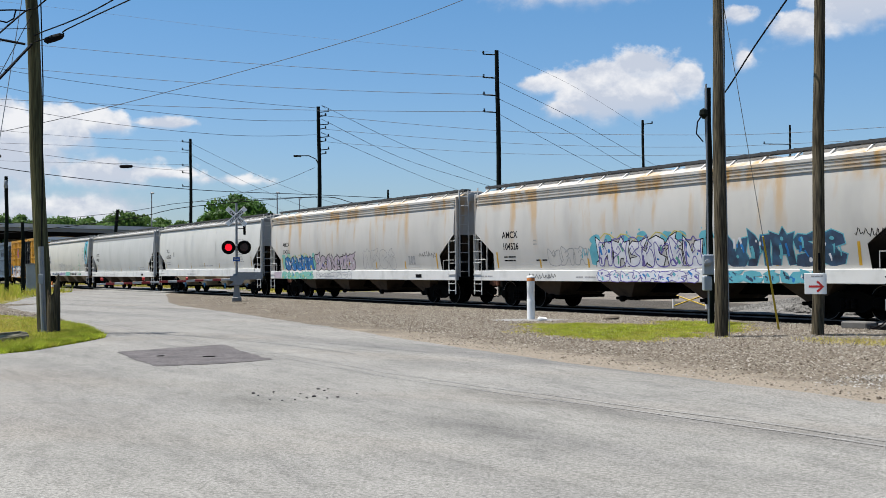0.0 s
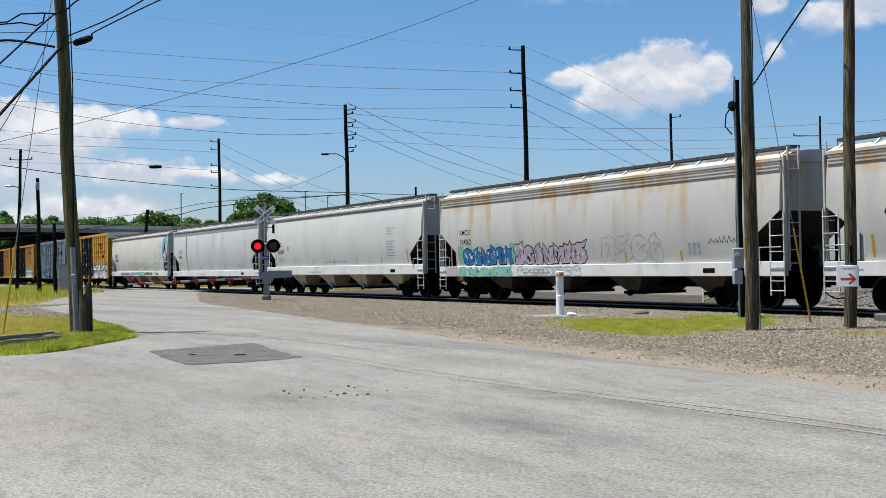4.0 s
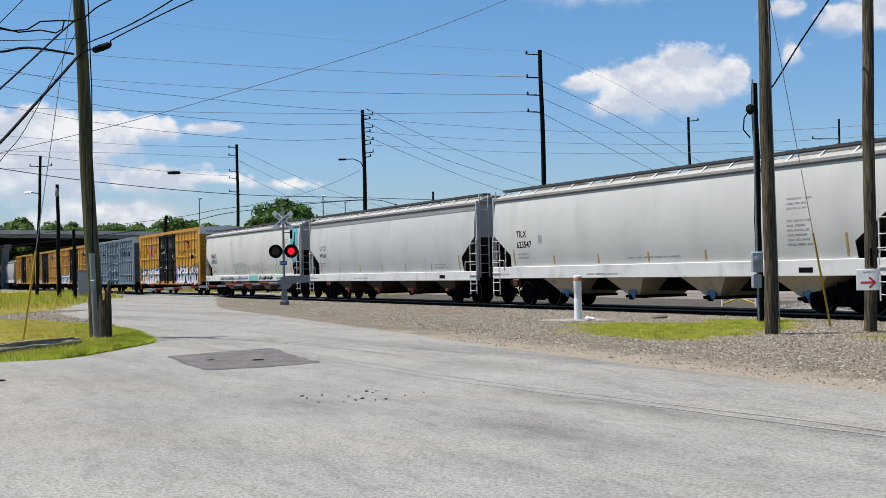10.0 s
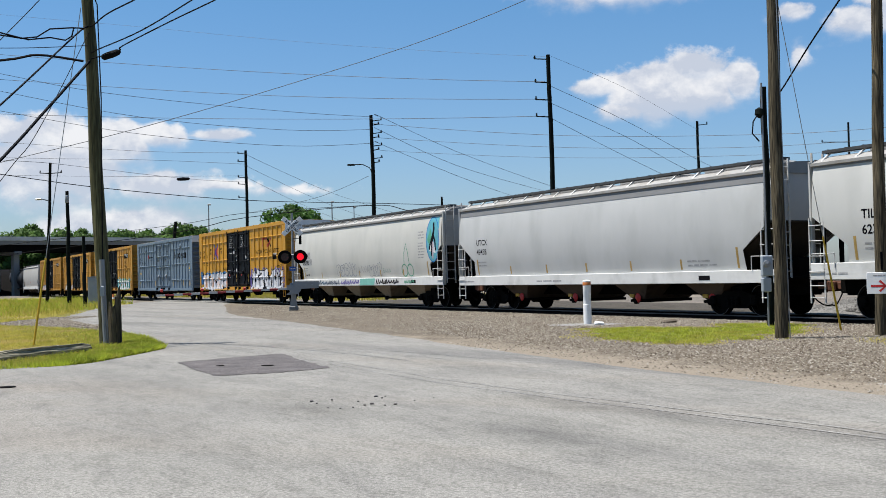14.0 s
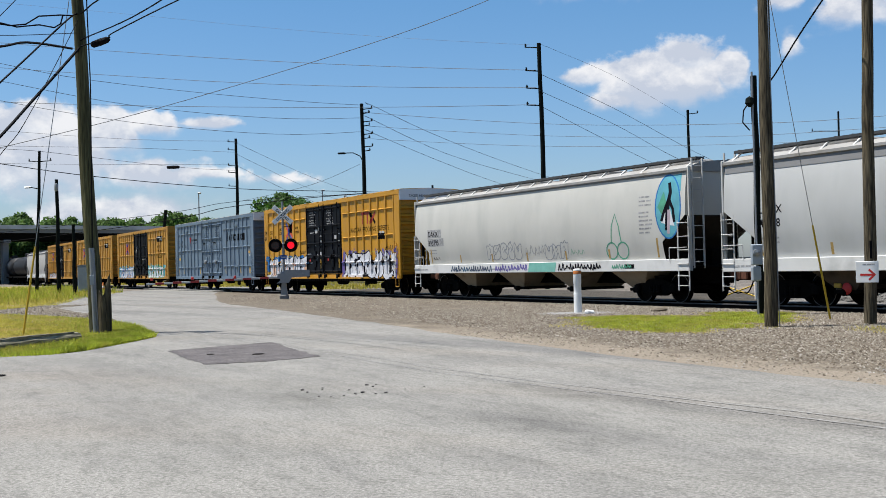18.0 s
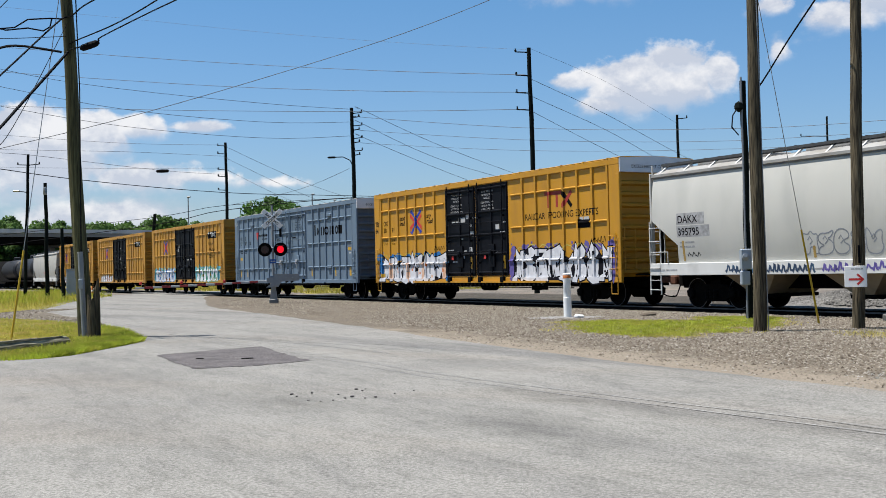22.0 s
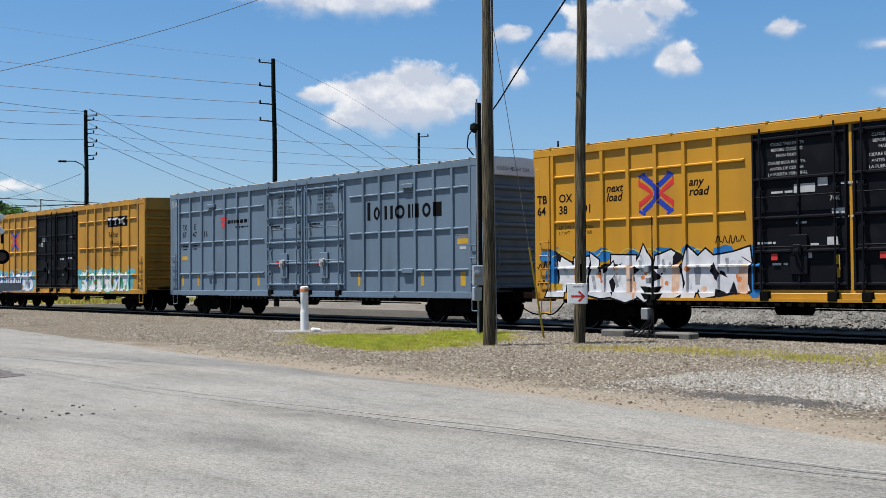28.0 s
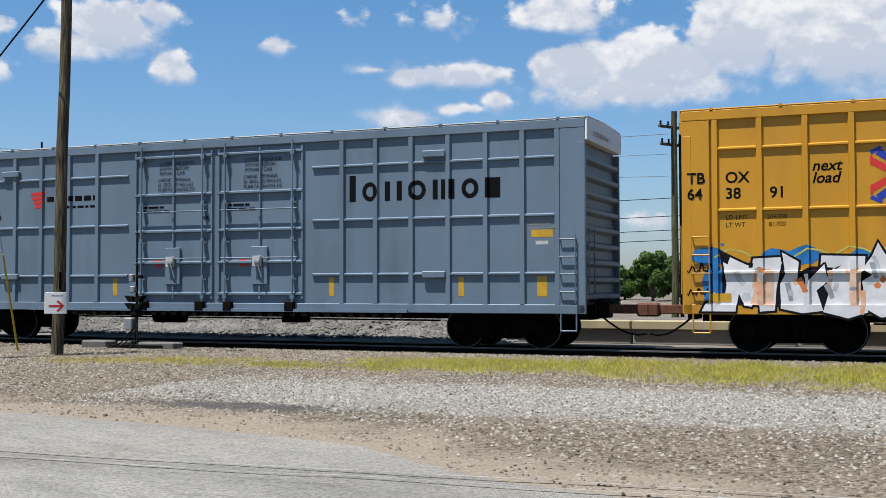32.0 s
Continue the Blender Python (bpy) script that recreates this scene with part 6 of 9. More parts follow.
        part("gear_plate", Shape().soft(x - 0.22, x + 0.22, -1.615, -1.56, 1.42, 2.32, 0.012), door_paint, dr)
        part("lock_box", g, GALV if door_paint is GREY else door_paint, dr, "door lock gear box")
        for xx in (a + 0.4, b - 0.4):
            part("door_roller", Shape().soft(xx - 0.12, xx + 0.12, -1.70, -1.58, low + 0.02, low + 0.24, 0.02), BLACK, dr)
    part("door_rail", Shape().box(d0 - 3.4 if d0 - 3.4 > 4.0 else 4.0, d1 + 2.6, -1.68, -1.56, low + 0.0, low + 0.07), rail_paint or paint, car, "sliding door rail")
    tk = Shape().box(d0 - 2.7, d1 + 2.5, -1.60, -1.57, low - 0.06, low - 0.03)
    for i in range(34):
        x = d0 - 2.6 + i * (d1 - d0 + 5.0) / 33
        tk.box(x - 0.07, x + 0.07, -1.67, -1.57, low - 0.10, low - 0.02)
    part("roller_track", tk, BLACK, car, "notched roller track below the doors")
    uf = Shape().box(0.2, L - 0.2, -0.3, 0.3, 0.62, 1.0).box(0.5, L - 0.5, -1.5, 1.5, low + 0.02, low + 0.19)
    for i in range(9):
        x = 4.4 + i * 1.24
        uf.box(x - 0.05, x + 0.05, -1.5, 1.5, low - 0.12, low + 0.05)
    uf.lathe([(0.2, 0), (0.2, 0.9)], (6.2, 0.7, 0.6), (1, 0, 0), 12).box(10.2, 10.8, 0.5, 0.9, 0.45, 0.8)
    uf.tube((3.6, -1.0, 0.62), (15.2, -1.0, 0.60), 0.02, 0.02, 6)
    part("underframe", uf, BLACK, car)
    add_trucks(car, (2.15, L - 2.1))
    add_couplers(car, L, 0.98)
    if white_end:
        me = letters("EXCESS HEIGHT CAR", 0.15)
        for v in me.vertices:
            v.co = Vector((L + 0.041, v.co.x - 1.1, v.co.z + top - 0.32))
        part("lettering", me, INK, car, smooth=False, fix=False)
    walls[car.name] = Ribbed(1.54, 1.60, xs, (4.13, 2.89, 1.64), ((-0.1, 0.56), (L - 0.56, L + 0.1)), low + 0.2)
    return car


def strip(car, x, z0, z1, w=0.11, y=None, mat=None, name="reflective_strip", lift=0.006):
    onto(Shape().add([(x - w / 2, 0, z0), (x + w / 2, 0, z0), (x + w / 2, 0, z1), (x - w / 2, 0, z1)], [(0, 1, 2, 3)]), mat or REFL, car, name, 0, 0, walls[car.name] if y is None else (lambda z: y), lift)


def write(car, text, x, z, size, mat=INK, bold=0.0, shear=0.0, yfun=None, lift=0.006):
    return onto(letters(text, size, bold, shear), mat, car, "lettering", x, z, yfun or walls[car.name], lift)


def mark_cross(car, x, z, k, yfun):
    """A plain red and blue device of two crossed arrows."""
    def bar(mat, pts, w, up):
        sh = Shape()
        stroke(sh, [(px * k, pz * k) for px, pz in pts], w * k)
        onto(sh, mat, car, "painted_arrow", x, z, yfun, up)
    bar(BLUE, [(-.44, .49), (-.16, .29), (-.02, .18), (.06, .07), (.06, -.07), (-.02, -.18), (-.16, -.29), (-.44, -.49)], .15, .006)
    bar(RED, [(-.55, .29), (-.32, .15), (-.12, 0), (-.32, -.15), (-.55, -.29)], .14, .008)
    bar(RED, [(.57, .29), (.34, .14), (.15, 0), (.34, -.14), (.57, -.29)], .14, .008)
    for sg in (-1, 1):
        bar(BLUE, [(.09, sg * .20), (.48, sg * .49)], .15, .006)
        for sx in (-1, 1):
            q = [(sx * .34, sg * .56), (sx * .56, sg * .42), (sx * .60, sg * .50), (sx * .40, sg * .60)]
            onto(flat([(px * k, 0, pz * k) for px, pz in q]), BLUE, car, "painted_arrow", x, z, yfun, 0.010)
            q = [(sx * .53, sg * .18), (sx * .59, sg * .22), (sx * .59, sg * .42), (sx * .53, sg * .38)]
            onto(flat([(px * k, 0, pz * k) for px, pz in q]), RED, car, "painted_arrow", x, z, yfun, 0.012)


def build_boxcars():
    cars = []
    # yellow car with black doors
    left = [0.66, 1.53, 2.40, 3.26, 4.13, 5.0, 5.9]
    right = [18.72 - x for x in reversed(left)]
    c = boxcar("boxcar", "bright yellow boxcar with black plug doors and silver graffiti", YELLOW, left, right, (6.86, 9.35, 11.82), DOORBLACK)
    for t, x, z in (("TB", 0.11, 3.44), ("64", 0.11, 3.12)):
        write(c, t, x, z, 0.31, INK, 0.006)
    for t, x, z in (("OX", 0.86, 3.44), ("38", 0.86, 3.12), ("91", 1.72, 3.12)):
        write(c, t, x, z, 0.31, INK, 0.006)
    for t, x, z in (("LD LMT", 0.86, 2.70), ("LT WT", 0.86, 2.55), ("204300", 1.66, 2.70), ("81700", 1.70, 2.55)):
        write(c, t, x, z, 0.13)
    write(c, "next", 2.52, 3.62, 0.30, INK, 0.006, 0.25)
    write(c, "load", 2.52, 3.38, 0.30, INK, 0.006, 0.25)
    write(c, "any", 5.12, 3.62, 0.30, INK, 0.006, 0.25)
    write(c, "road", 5.12, 3.38, 0.30, INK, 0.006, 0.25)
    mark_cross(c, 4.13, 3.50, 0.92, walls[c.name])
    # company device and slogan on the other half
    sh = Shape()
    for x in (14.55, 15.05):
        stroke(sh, [(x - 0.28, 4.02), (x + 0.28, 4.02)], 0.13)
        stroke(sh, [(x, 4.0), (x, 3.50)], 0.14)
    onto(sh, DEVICE_RED, c, "painted_device", 0, 0, walls[c.name], 0.008)
    for mat, a in ((DEVICE_RED, 1), (INK, -1)):
        sh = Shape()
        stroke(sh, [(15.4, 3.76 - a * .27), (15.95, 3.76 + a * .27)], 0.15)
        onto(sh, mat, c, "painted_device", 0, 0, walls[c.name], 0.009 + 0.001 * a)
    x = 12.95
    for w in ("RAILCAR", "POOLING", "EXPERTS"):
        write(c, w, x, 3.12, 0.335, INK, 0.002, yfun=walls[c.name])
        x += 1.62
    onto(bars(0, 0.55, 0, 0.10, [2, 3]), PALE_INK, c, "small_print", 16.4, 2.98, walls[c.name], 0.012)
    onto(Shape().add([(16.36, 0, 2.70), (17.0, 0, 2.70), (17.0, 0, 3.0), (16.36, 0, 3.0)], [(0, 1, 2, 3)]), INK, c, "data_plate", 0, 0, walls[c.name], 0.008)
    graffiti(c, 0.75, 6.85, 0.86, 2.08, 7, 72, walls[c.name], (G_WHITE, G_ORANGE), G_BLACK, G_BLUE, (G_GREY, G_ORANGE, G_PEACH, G_GREY, G_SILVER, G_SILVER), rim=0.045, wash=G_PEACH,
             cells=((6, 0.38, 1.58), (7, 1.90, 0.85), (8, 2.66, 0.82), (9, 3.34, 0.74), (10, 4.05, 0.86), (11, 4.80, 1.12), (12, 5.88, 0.98)), label="silver and orange graffiti with blue clouds")
    graffiti(c, 12.1, 18.2, 0.86, 2.16, 8, 75, walls[c.name], (G_WHITE, G_BLACK), G_BLACK, G_PURPLE, (G_BLACK, G_SILVER, G_BLACK, G_GREY), rim=0.05,
             cells=[((6, 10, 8, 12, 7, 11, 9, 6)[k], 12.05 + 0.77 * k, 0.84) for k in range(8)], label="silver graffiti with violet clouds")
    scribble(c, 5.9, 6.7, 2.15, 0.25, 73, INK, walls[c.name], 0.025)
    scribble(c, 0.1, 0.5, 1.6, 0.25, 74, INK, walls[c.name], 0.03)
    scribble(c, 0.1, 0.5, 1.15, 0.22, 75, INK, walls[c.name], 0.03)
    scribble(c, 17.2, 17.9, 2.15, 0.25, 76, INK, walls[c.name], 0.025)
    dy = lambda z: 1.555
    for x in (7.75, 10.2):
        write(c, "CLOSE THIS DOOR", x - 0.35, 4.38, 0.10, PALE_INK, yfun=dy)
        write(c, "BEFORE CLOSING", x - 0.33, 4.25, 0.10, PALE_INK, yfun=dy)
        write(c, "MAIN DOOR", x - 0.2, 4.12, 0.10, PALE_INK, yfun=dy)
        write(c, "CIERRE ESTA PUERTA", x - 0.42, 3.95, 0.10, PALE_INK, yfun=dy)
        write(c, "ANTES DE CERRAR", x - 0.36, 3.82, 0.10, PALE_INK, yfun=dy)
        write(c, "LA PUERTA PRINCIPAL", x - 0.42, 3.69, 0.10, PALE_INK, yfun=dy)
    write(c, "70K", 8.85, 3.05, 0.16, PALE_INK, yfun=dy)
    rnd = random.Random(4)
    for k in range(16):
        x, z = rnd.uniform(7.0, 11.6), rnd.uniform(1.6, 3.4)
        onto(bars(0, rnd.uniform(.15, .6), 0, 0.05 if k % 3 else 0.2, [rnd.randint(1, 3) for _ in range(1 + k % 3)]), PALE_INK, c, "small_print", x, z, dy, 0.006)
    for x in (7.5, 10.1):
        strip(c, x, 1.75, 1.9, 0.16, 1.612, RED, "warning_square")
        strip(c, x + 0.55, 1.72, 1.95, 0.18, 1.612, PALE_INK, "warning_square")
    for x in (9.05, 11.55):
        strip(c, x, 1.35, 1.85, 0.12, 1.612)
    strip(c, 0.75, 1.05, 1.22, 0.42, None, REFL, "warning_plate", 0.03)
    cars.append((c, 1.95))
    # grey car
    gl = [0.70, 1.60, 2.50, 3.40, 4.26, 5.16, 6.05]
    gr = [12.98, 13.83, 14.71, 15.60, 16.48, 17.32, 18.10]
    c = boxcar("boxcar", "blue-grey ribbed boxcar with grey plug doors", GREY, gl, gr, (7.15, 9.57, 12.05), GREY, low=0.78, end_mat=GREY)
    # the company's name stands here as a row of plain dark shapes
    x = 13.16
    for kind, w in (("bar", 0.16), ("ring", 0.40), ("bar", 0.13), ("bar", 0.13), ("ring", 0.42), ("bars", 0.52), ("ring", 0.40), ("slab", 0.34)):
        sh = Shape()
        if kind == "ring":
            n = 22
            for i in range(n):
                a = 2 * math.pi * i / n
                sh.v += [(x + w / 2 + (w / 2 - q) * math.cos(a), 0, 3.52 + (0.22 - q) * math.sin(a)) for q in (0, 0.10)]
            sh.f = [(2 * i, 2 * i + 1, (2 * i + 3) % (2 * n), (2 * i + 2) % (2 * n)) for i in range(n)]
        else:
            h = 0.60 if x < 13.3 else 0.44
            for k in ((0, ) if kind != "bars" else (0, 0.20, 0.40)):
                ww = 0.12 if kind == "bars" else w
                sh.add([(x + k, 0, 3.30), (x + k + ww, 0, 3.30), (x + k + ww, 0, 3.30 + h), (x + k, 0, 3.30 + h)], [(0, 1, 2, 3)])
        onto(sh, INK, c, "painted_name_shape", 0, 0, walls[c.name], 0.006)
        x += w + 0.165
    dev = Shape()
    for k in range(4):
        stroke(dev, [(4.02 - 0.04 * k, 3.44 + 0.11 * k), (4.30 + 0.02 * k, 3.46 + 0.11 * k)], 0.085)
    onto(dev, RED, c, "painted_device", 0, 0, walls[c.name], 0.006)
    onto(bars(4.42, 6.0, 3.56, 0.13, [2, 1, 2, 1, 2, 2, 1]), INK, c, "painted_name_shape", 0, 0, walls[c.name], 0.006)
    onto(bars(5.0, 6.0, 3.38, 0.06, [2, 1, 2, 1, 2]), INK, c, "small_print", 0, 0, walls[c.name], 0.006)
    for t, xx, z in (("FX", 0.92, 3.42), ("E", 1.85, 3.42), ("87", 0.92, 3.12), ("47", 1.75, 3.12), ("16", 2.6, 3.12)):
        write(c, t, xx, z, 0.32, INK, 0.004)
    stencil(c, 0.95, 2.75, 2, walls[c.name], 0.5, mat=INK, seed=61)
    stencil(c, 1.8, 2.75, 2, walls[c.name], 0.4, mat=INK, seed=62)
    for xx in (0.95, 2.2, 6.6, 9.9, 12.7, 15.9, 17.75):
        strip(c, xx, 1.15, 1.58, 0.13 if xx < 17 else 0.22)
    strip(c, 1.1, 2.2, 2.36, 0.45, None, REFL, "warning_plate")
    strip(c, 17.75, 2.42, 2.58, 0.48, None, REFL, "warning_plate")
    strip(c, 17.75, 2.26, 2.34, 0.28, None, PALE_INK, "small_label")
    stencil(c, 17.45, 2.76, 3, walls[c.name], 0.7, mat=GREYBAND, seed=63, h=0.035, gap=0.08)
    for x in (8.35, 10.8):
        for k, t in enumerate(("CLOSE AND LOCK", "DOORS BEFORE", "MOVING CAR")):
            write(c, t, x - 0.42, 4.35 - 0.12 * k, 0.12, INK, yfun=dy)
        for k, t in enumerate(("CIERRE Y PONGA", "EL SEGURO EN LAS", "PUERTAS ANTES DE", "MOVER EL CARRO")):
            write(c, t, x - 0.46, 3.95 - 0.12 * k, 0.12, INK, yfun=dy)
        strip(c, x - 0.45, 1.85, 2.02, 0.26, 1.556, RED, "warning_square")
        strip(c, x - 0.02, 1.85, 2.1, 0.2, 1.705, PALE_INK, "warning_square")
        stencil(c, x - 0.9, 3.3, 2, dy, 0.8, mat=INK, seed=64, h=0.05, gap=0.1)
    write(c, "70K", 9.15, 2.98, 0.16, INK, yfun=dy)
    scribble(c, 0.1, 0.4, 4.3, 0.4, 65, PALE_INK, walls[c.name], 0.03)
    # plates at the latches
    for xx, z in ((15.0, 4.30), (15.0, 1.62), (3.0, 4.30), (3.0, 1.62)):
        part("stop_bracket", Shape().soft(xx, xx + 0.55, -1.64, -1.54, z - 0.07, z + 0.09, 0.02), GREY, c)
    cars.append((c, -18.77))
    # three older yellow cars behind
    ol = [0.7, 1.55, 2.4, 3.25, 4.1, 4.95, 5.8]
    orr = [18.72 - x for x in reversed(ol)]
    for k, (off, lab) in enumerate(((-39.7, "faded yellow boxcar with black doors and pale blue graffiti"), (-60.7, "faded yellow boxcar with black doors and a dark sign"), (-81.6, "faded yellow boxcar with black plug doors"))):
        c = boxcar("boxcar", lab, YELLOW_OLD, ol, orr, (6.9, 9.35, 11.85), DOORBLACK, white_end=False)
        strip(c, 16.0, 3.82, 4.28, 1.95, None, INK, "painted_panel")
        sh = Shape()
        for x in (15.3, 15.8):
            stroke(sh, [(x - 0.22, 4.18), (x + 0.22, 4.18)], 0.10)
            stroke(sh, [(x, 4.15), (x, 3.9)], 0.13)
        stroke(sh, [(16.15, 3.9), (16.7, 4.2)], 0.12)
        stroke(sh, [(16.15, 4.2), (16.7, 3.9)], 0.12)
        onto(sh, PALE_INK, c, "painted_device", 0, 0, walls[c.name], 0.012)
        if k == 0:
            for j, t in enumerate(("Railcar", "Pooling", "Experts")):
                write(c, t, 15.1 + 0.3 * (j > 0), 3.35 - 0.42 * j, 0.36, INK, 0.002, yfun=walls[c.name])
            graffiti(c, 1.0, 6.4, 0.92, 1.9, 6, 81, walls[c.name], (G_WHITE, G_CYAN), G_BLUE, G_CYAN, (G_BLUE, G_CYAN), solid=False, label="pale blue and white graffiti")
            graffiti(c, 12.2, 17.2, 0.92, 1.9, 6, 82, walls[c.name], (G_WHITE, G_TEAL), G_GREEN, G_CYAN, (G_BLUE, G_TEAL), solid=False, label="pale blue and mint graffiti")
        else:
            graffiti(c, 1.2, 6.2, 0.92, 1.5, 7, 83 + k, walls[c.name], (G_WHITE,), G_GREY, None, (G_ORANGE,), label="small pale graffiti")
        mark_cross(c, 4.0, 3.5, 0.9, walls[c.name])
        rnd = random.Random(90 + k)
        for j in range(8):
            onto(bars(0, rnd.uniform(.15, .6), 0, 0.08 if j % 3 else 0.2, [1, 2]), PALE_INK, c, "small_print", rnd.uniform(7.1, 11.4), rnd.uniform(1.6, 3.9), dy, 0.006)
        cars.append((c, off))
    return cars


def build_tank_cars():
    cars = []
    for off in (-119.5, -136.5):
        c = thing("tank_car", "black cylindrical tank car", "railcar", "tank cars of the train")
        L = 15.6
        sh = Shape().lathe([(0.0, 0.0), (0.7, 0.05), (1.2, 0.25), (1.45, 0.6), (1.5, 1.0), (1.5, L - 1.9), (1.45, L - 1.5), (1.2, L - 1.15), (0.7, L - 0.95), (0.0, L - 0.9)], (0.45, 0, 2.65), (1, 0, 0), 24)
        part("tank", sh, TANK, c)
        part("underframe", Shape().soft(0, L, -1.4, 1.4, 0.95, 1.15, 0.02), BLACK, c)
        d = Shape().lathe([(0.5, 0), (0.5, 0.4), (0.3, 0.5), (0.0, 0.5)], (L / 2, 0, 4.1), (0, 0, 1), 14)
        part("dome", d, TANK, c)
        g = Shape().box(L / 2 - 1.3, L / 2 + 1.3, -1.0, -0.9, 4.0, 4.06)
        for x in (-1.3, 0, 1.3):
            g.tube((L / 2 + x, -0.95, 4.0), (L / 2 + x, -0.95, 4.9), 0.02, 0.02, 6)
        g.tube((L / 2 - 1.3, -0.95, 4.9), (L / 2 + 1.3, -0.95, 4.9), 0.02, 0.02, 6)
        part("railing", g, BLACK, c)
        add_trucks(c, (1.9, L - 1.9))
        add_couplers(c, L, 0.7)
        cars.append((c, off))
    return cars


TRAIN = build_hoppers() + build_boxcars() + build_tank_cars()


# ---- level crossing ----
def at_pose(p, yaw=0.0):
    return pose(p[0], p[1], p[2], 0, 0, yaw)


FLAPS = []


def crossing_signal():
    base = polar(-10.46, 54.5)
    c = thing("crossing_signal", "railway crossing signal with crossbuck, red flashers and lowered striped gate", "crossing signal", m=at_pose(base, 8))
    part("foundation", Shape().soft(-0.22, 0.22, -0.22, 0.22, 0.0, 0.22, 0.03), CONCRETE, c)
    part("junction_base", Shape().prism([(-0.17, 0.2), (0.17, 0.2), (0.10, 0.85), (-0.10, 0.85)], 1, -0.14, 0.14), ALUM, c)
    part("mast", Shape().tube((0, 0, 0.8), (0, 0, 4.72), 0.065, 0.055, 12), ALUM, c)
    for k, (ang, words) in enumerate(((42, "RAILROAD"), (-42, "CROSSING"))):
        m = pose(0, -0.10 - 0.03 * k, 4.08, 0, ang, 0)
        b = part("crossbuck_blade", Shape().soft(-0.60, 0.60, -0.008, 0.008, -0.115, 0.115, 0.004, m), PLASTIC, c, "white crossbuck blade")
        me = letters(words, 0.18, 0.004, align="CENTER")
        for v in me.vertices:
            v.co = m @ Vector((v.co.x * 0.90, -0.013, v.co.z - 0.07))
        part("lettering", me, INK, b, smooth=False, fix=False)
    arm = part("lamp_arm", Shape().tube((-0.5, -0.05, 2.60), (0.5, -0.05, 2.60), 0.03, 0.03, 8).soft(-0.1, 0.1, -0.12, 0.1, 2.5, 2.72, 0.02), ALUM, c)
    for sg in (-1, 1):
        x = sg * 0.37
        n = 24
        disc = Shape().lathe([(0.0, 0.0), (0.32, 0.0), (0.33, 0.015), (0.32, 0.03), (0.0, 0.03)], (x, -0.12, 2.60), (0, -1, 0), 28)
        bk = part("backplate", disc, SIGNBLACK, c, "round black backing disc")
        part("lit_lens", Shape().lathe([(0.0, 0.0), (0.17, 0.0), (0.15, 0.02), (0.0, 0.035)], (x, -0.155, 2.60), (0, -1, 0), 20), LAMP, bk, "glowing red lens")
        hood = Shape()
        for i in range(17):
            a = radians(-20 + 220 * i / 16)
            for r in (0.205, 0.215):
                hood.v += [(x + r * math.cos(a), -0.15, 2.60 + r * math.sin(a)), (x + r * math.cos(a), -0.15 - 0.30 + 0.10 * (i - 8) ** 2 / 64, 2.60 + r * math.sin(a))]
        for i in range(16):
            a = 4 * i
            hood.f += [(a, a + 4, a + 5, a + 1), (a + 2, a + 3, a + 7, a + 6), (a + 1, a + 5, a + 7, a + 3)]
        part("hood", hood, SIGNBLACK, bk)
        # added shutter, no real part: it covers the always-lit lens to imitate the flash
        fl = part("flasher_glass", Shape().lathe([(0.0, 0.0), (0.195, 0.0), (0.195, 0.006), (0.0, 0.006)], (0, 0, -0.195), (0, -1, 0), 20), LENS, c, "added dark red shutter that imitates the lamp going out")
        FLAPS.append((fl, x, sg))
    part("blue_plate", Shape().soft(-0.16, 0.16, -0.10, -0.08, 1.93, 2.13, 0.004), BLUESIGN, c, "small blue sign plate")
    onto(bars(-0.11, 0.11, 2.01, 0.05, [2, 3]), PALE_INK, c, "small_print", 0, 0, lambda z: 0.10, 0.004)
    sd = Shape().soft(0.32, 0.44, -0.06, 0.02, 3.2, 3.72, 0.02).tube((0.0, 0.0, 3.5), (0.36, 0, 3.5), 0.02, 0.02, 6)
    part("side_lamp", sd, SIGNBLACK, c)
    part("gate_mechanism", Shape().soft(-0.16, 0.22, -0.27, 0.12, 0.86, 1.34, 0.04), ALUM, c, "grey gate motor housing")
    part("counterweight", Shape().prism([(-0.34, 0.78), (-0.10, 0.96), (0.10, 1.42), (1.24, 1.40), (1.24, 1.08), (0.40, 1.05), (0.24, 0.80)], 1, -0.40, -0.28), ALUM, c, "grey gate counterweight")
    for x in (0.62, 0.92):
        part("weight_bolt", Shape().lathe([(0.0, 0.03), (0.04, 0.03), (0.04, 0.0)], (x, -0.40, 1.24), (0, -1, 0), 8), GALV, c)
    ga = part("gate_arm", Shape().box(-0.3, 0.1, -0.36, -0.30, 1.0, 1.24), ALUM, c, "lowered gate arm with red and white stripes")
    for k in range(15):
        x = -0.3 - 0.41 * k
        part("stripe", Shape().soft(x - 0.405, x, -0.35, -0.31, 1.02 - 0.012 * k, 1.12 - 0.012 * k, 0.006), GATE_RED if k % 2 else GATE_WHITE, ga)
    for x in (-2.3, -4.3, -6.2):
        part("arm_lamp", Shape().soft(x - 0.06, x + 0.06, -0.40, -0.28, 1.06, 1.2, 0.02), RED, ga)
    return c


crossing_signal()


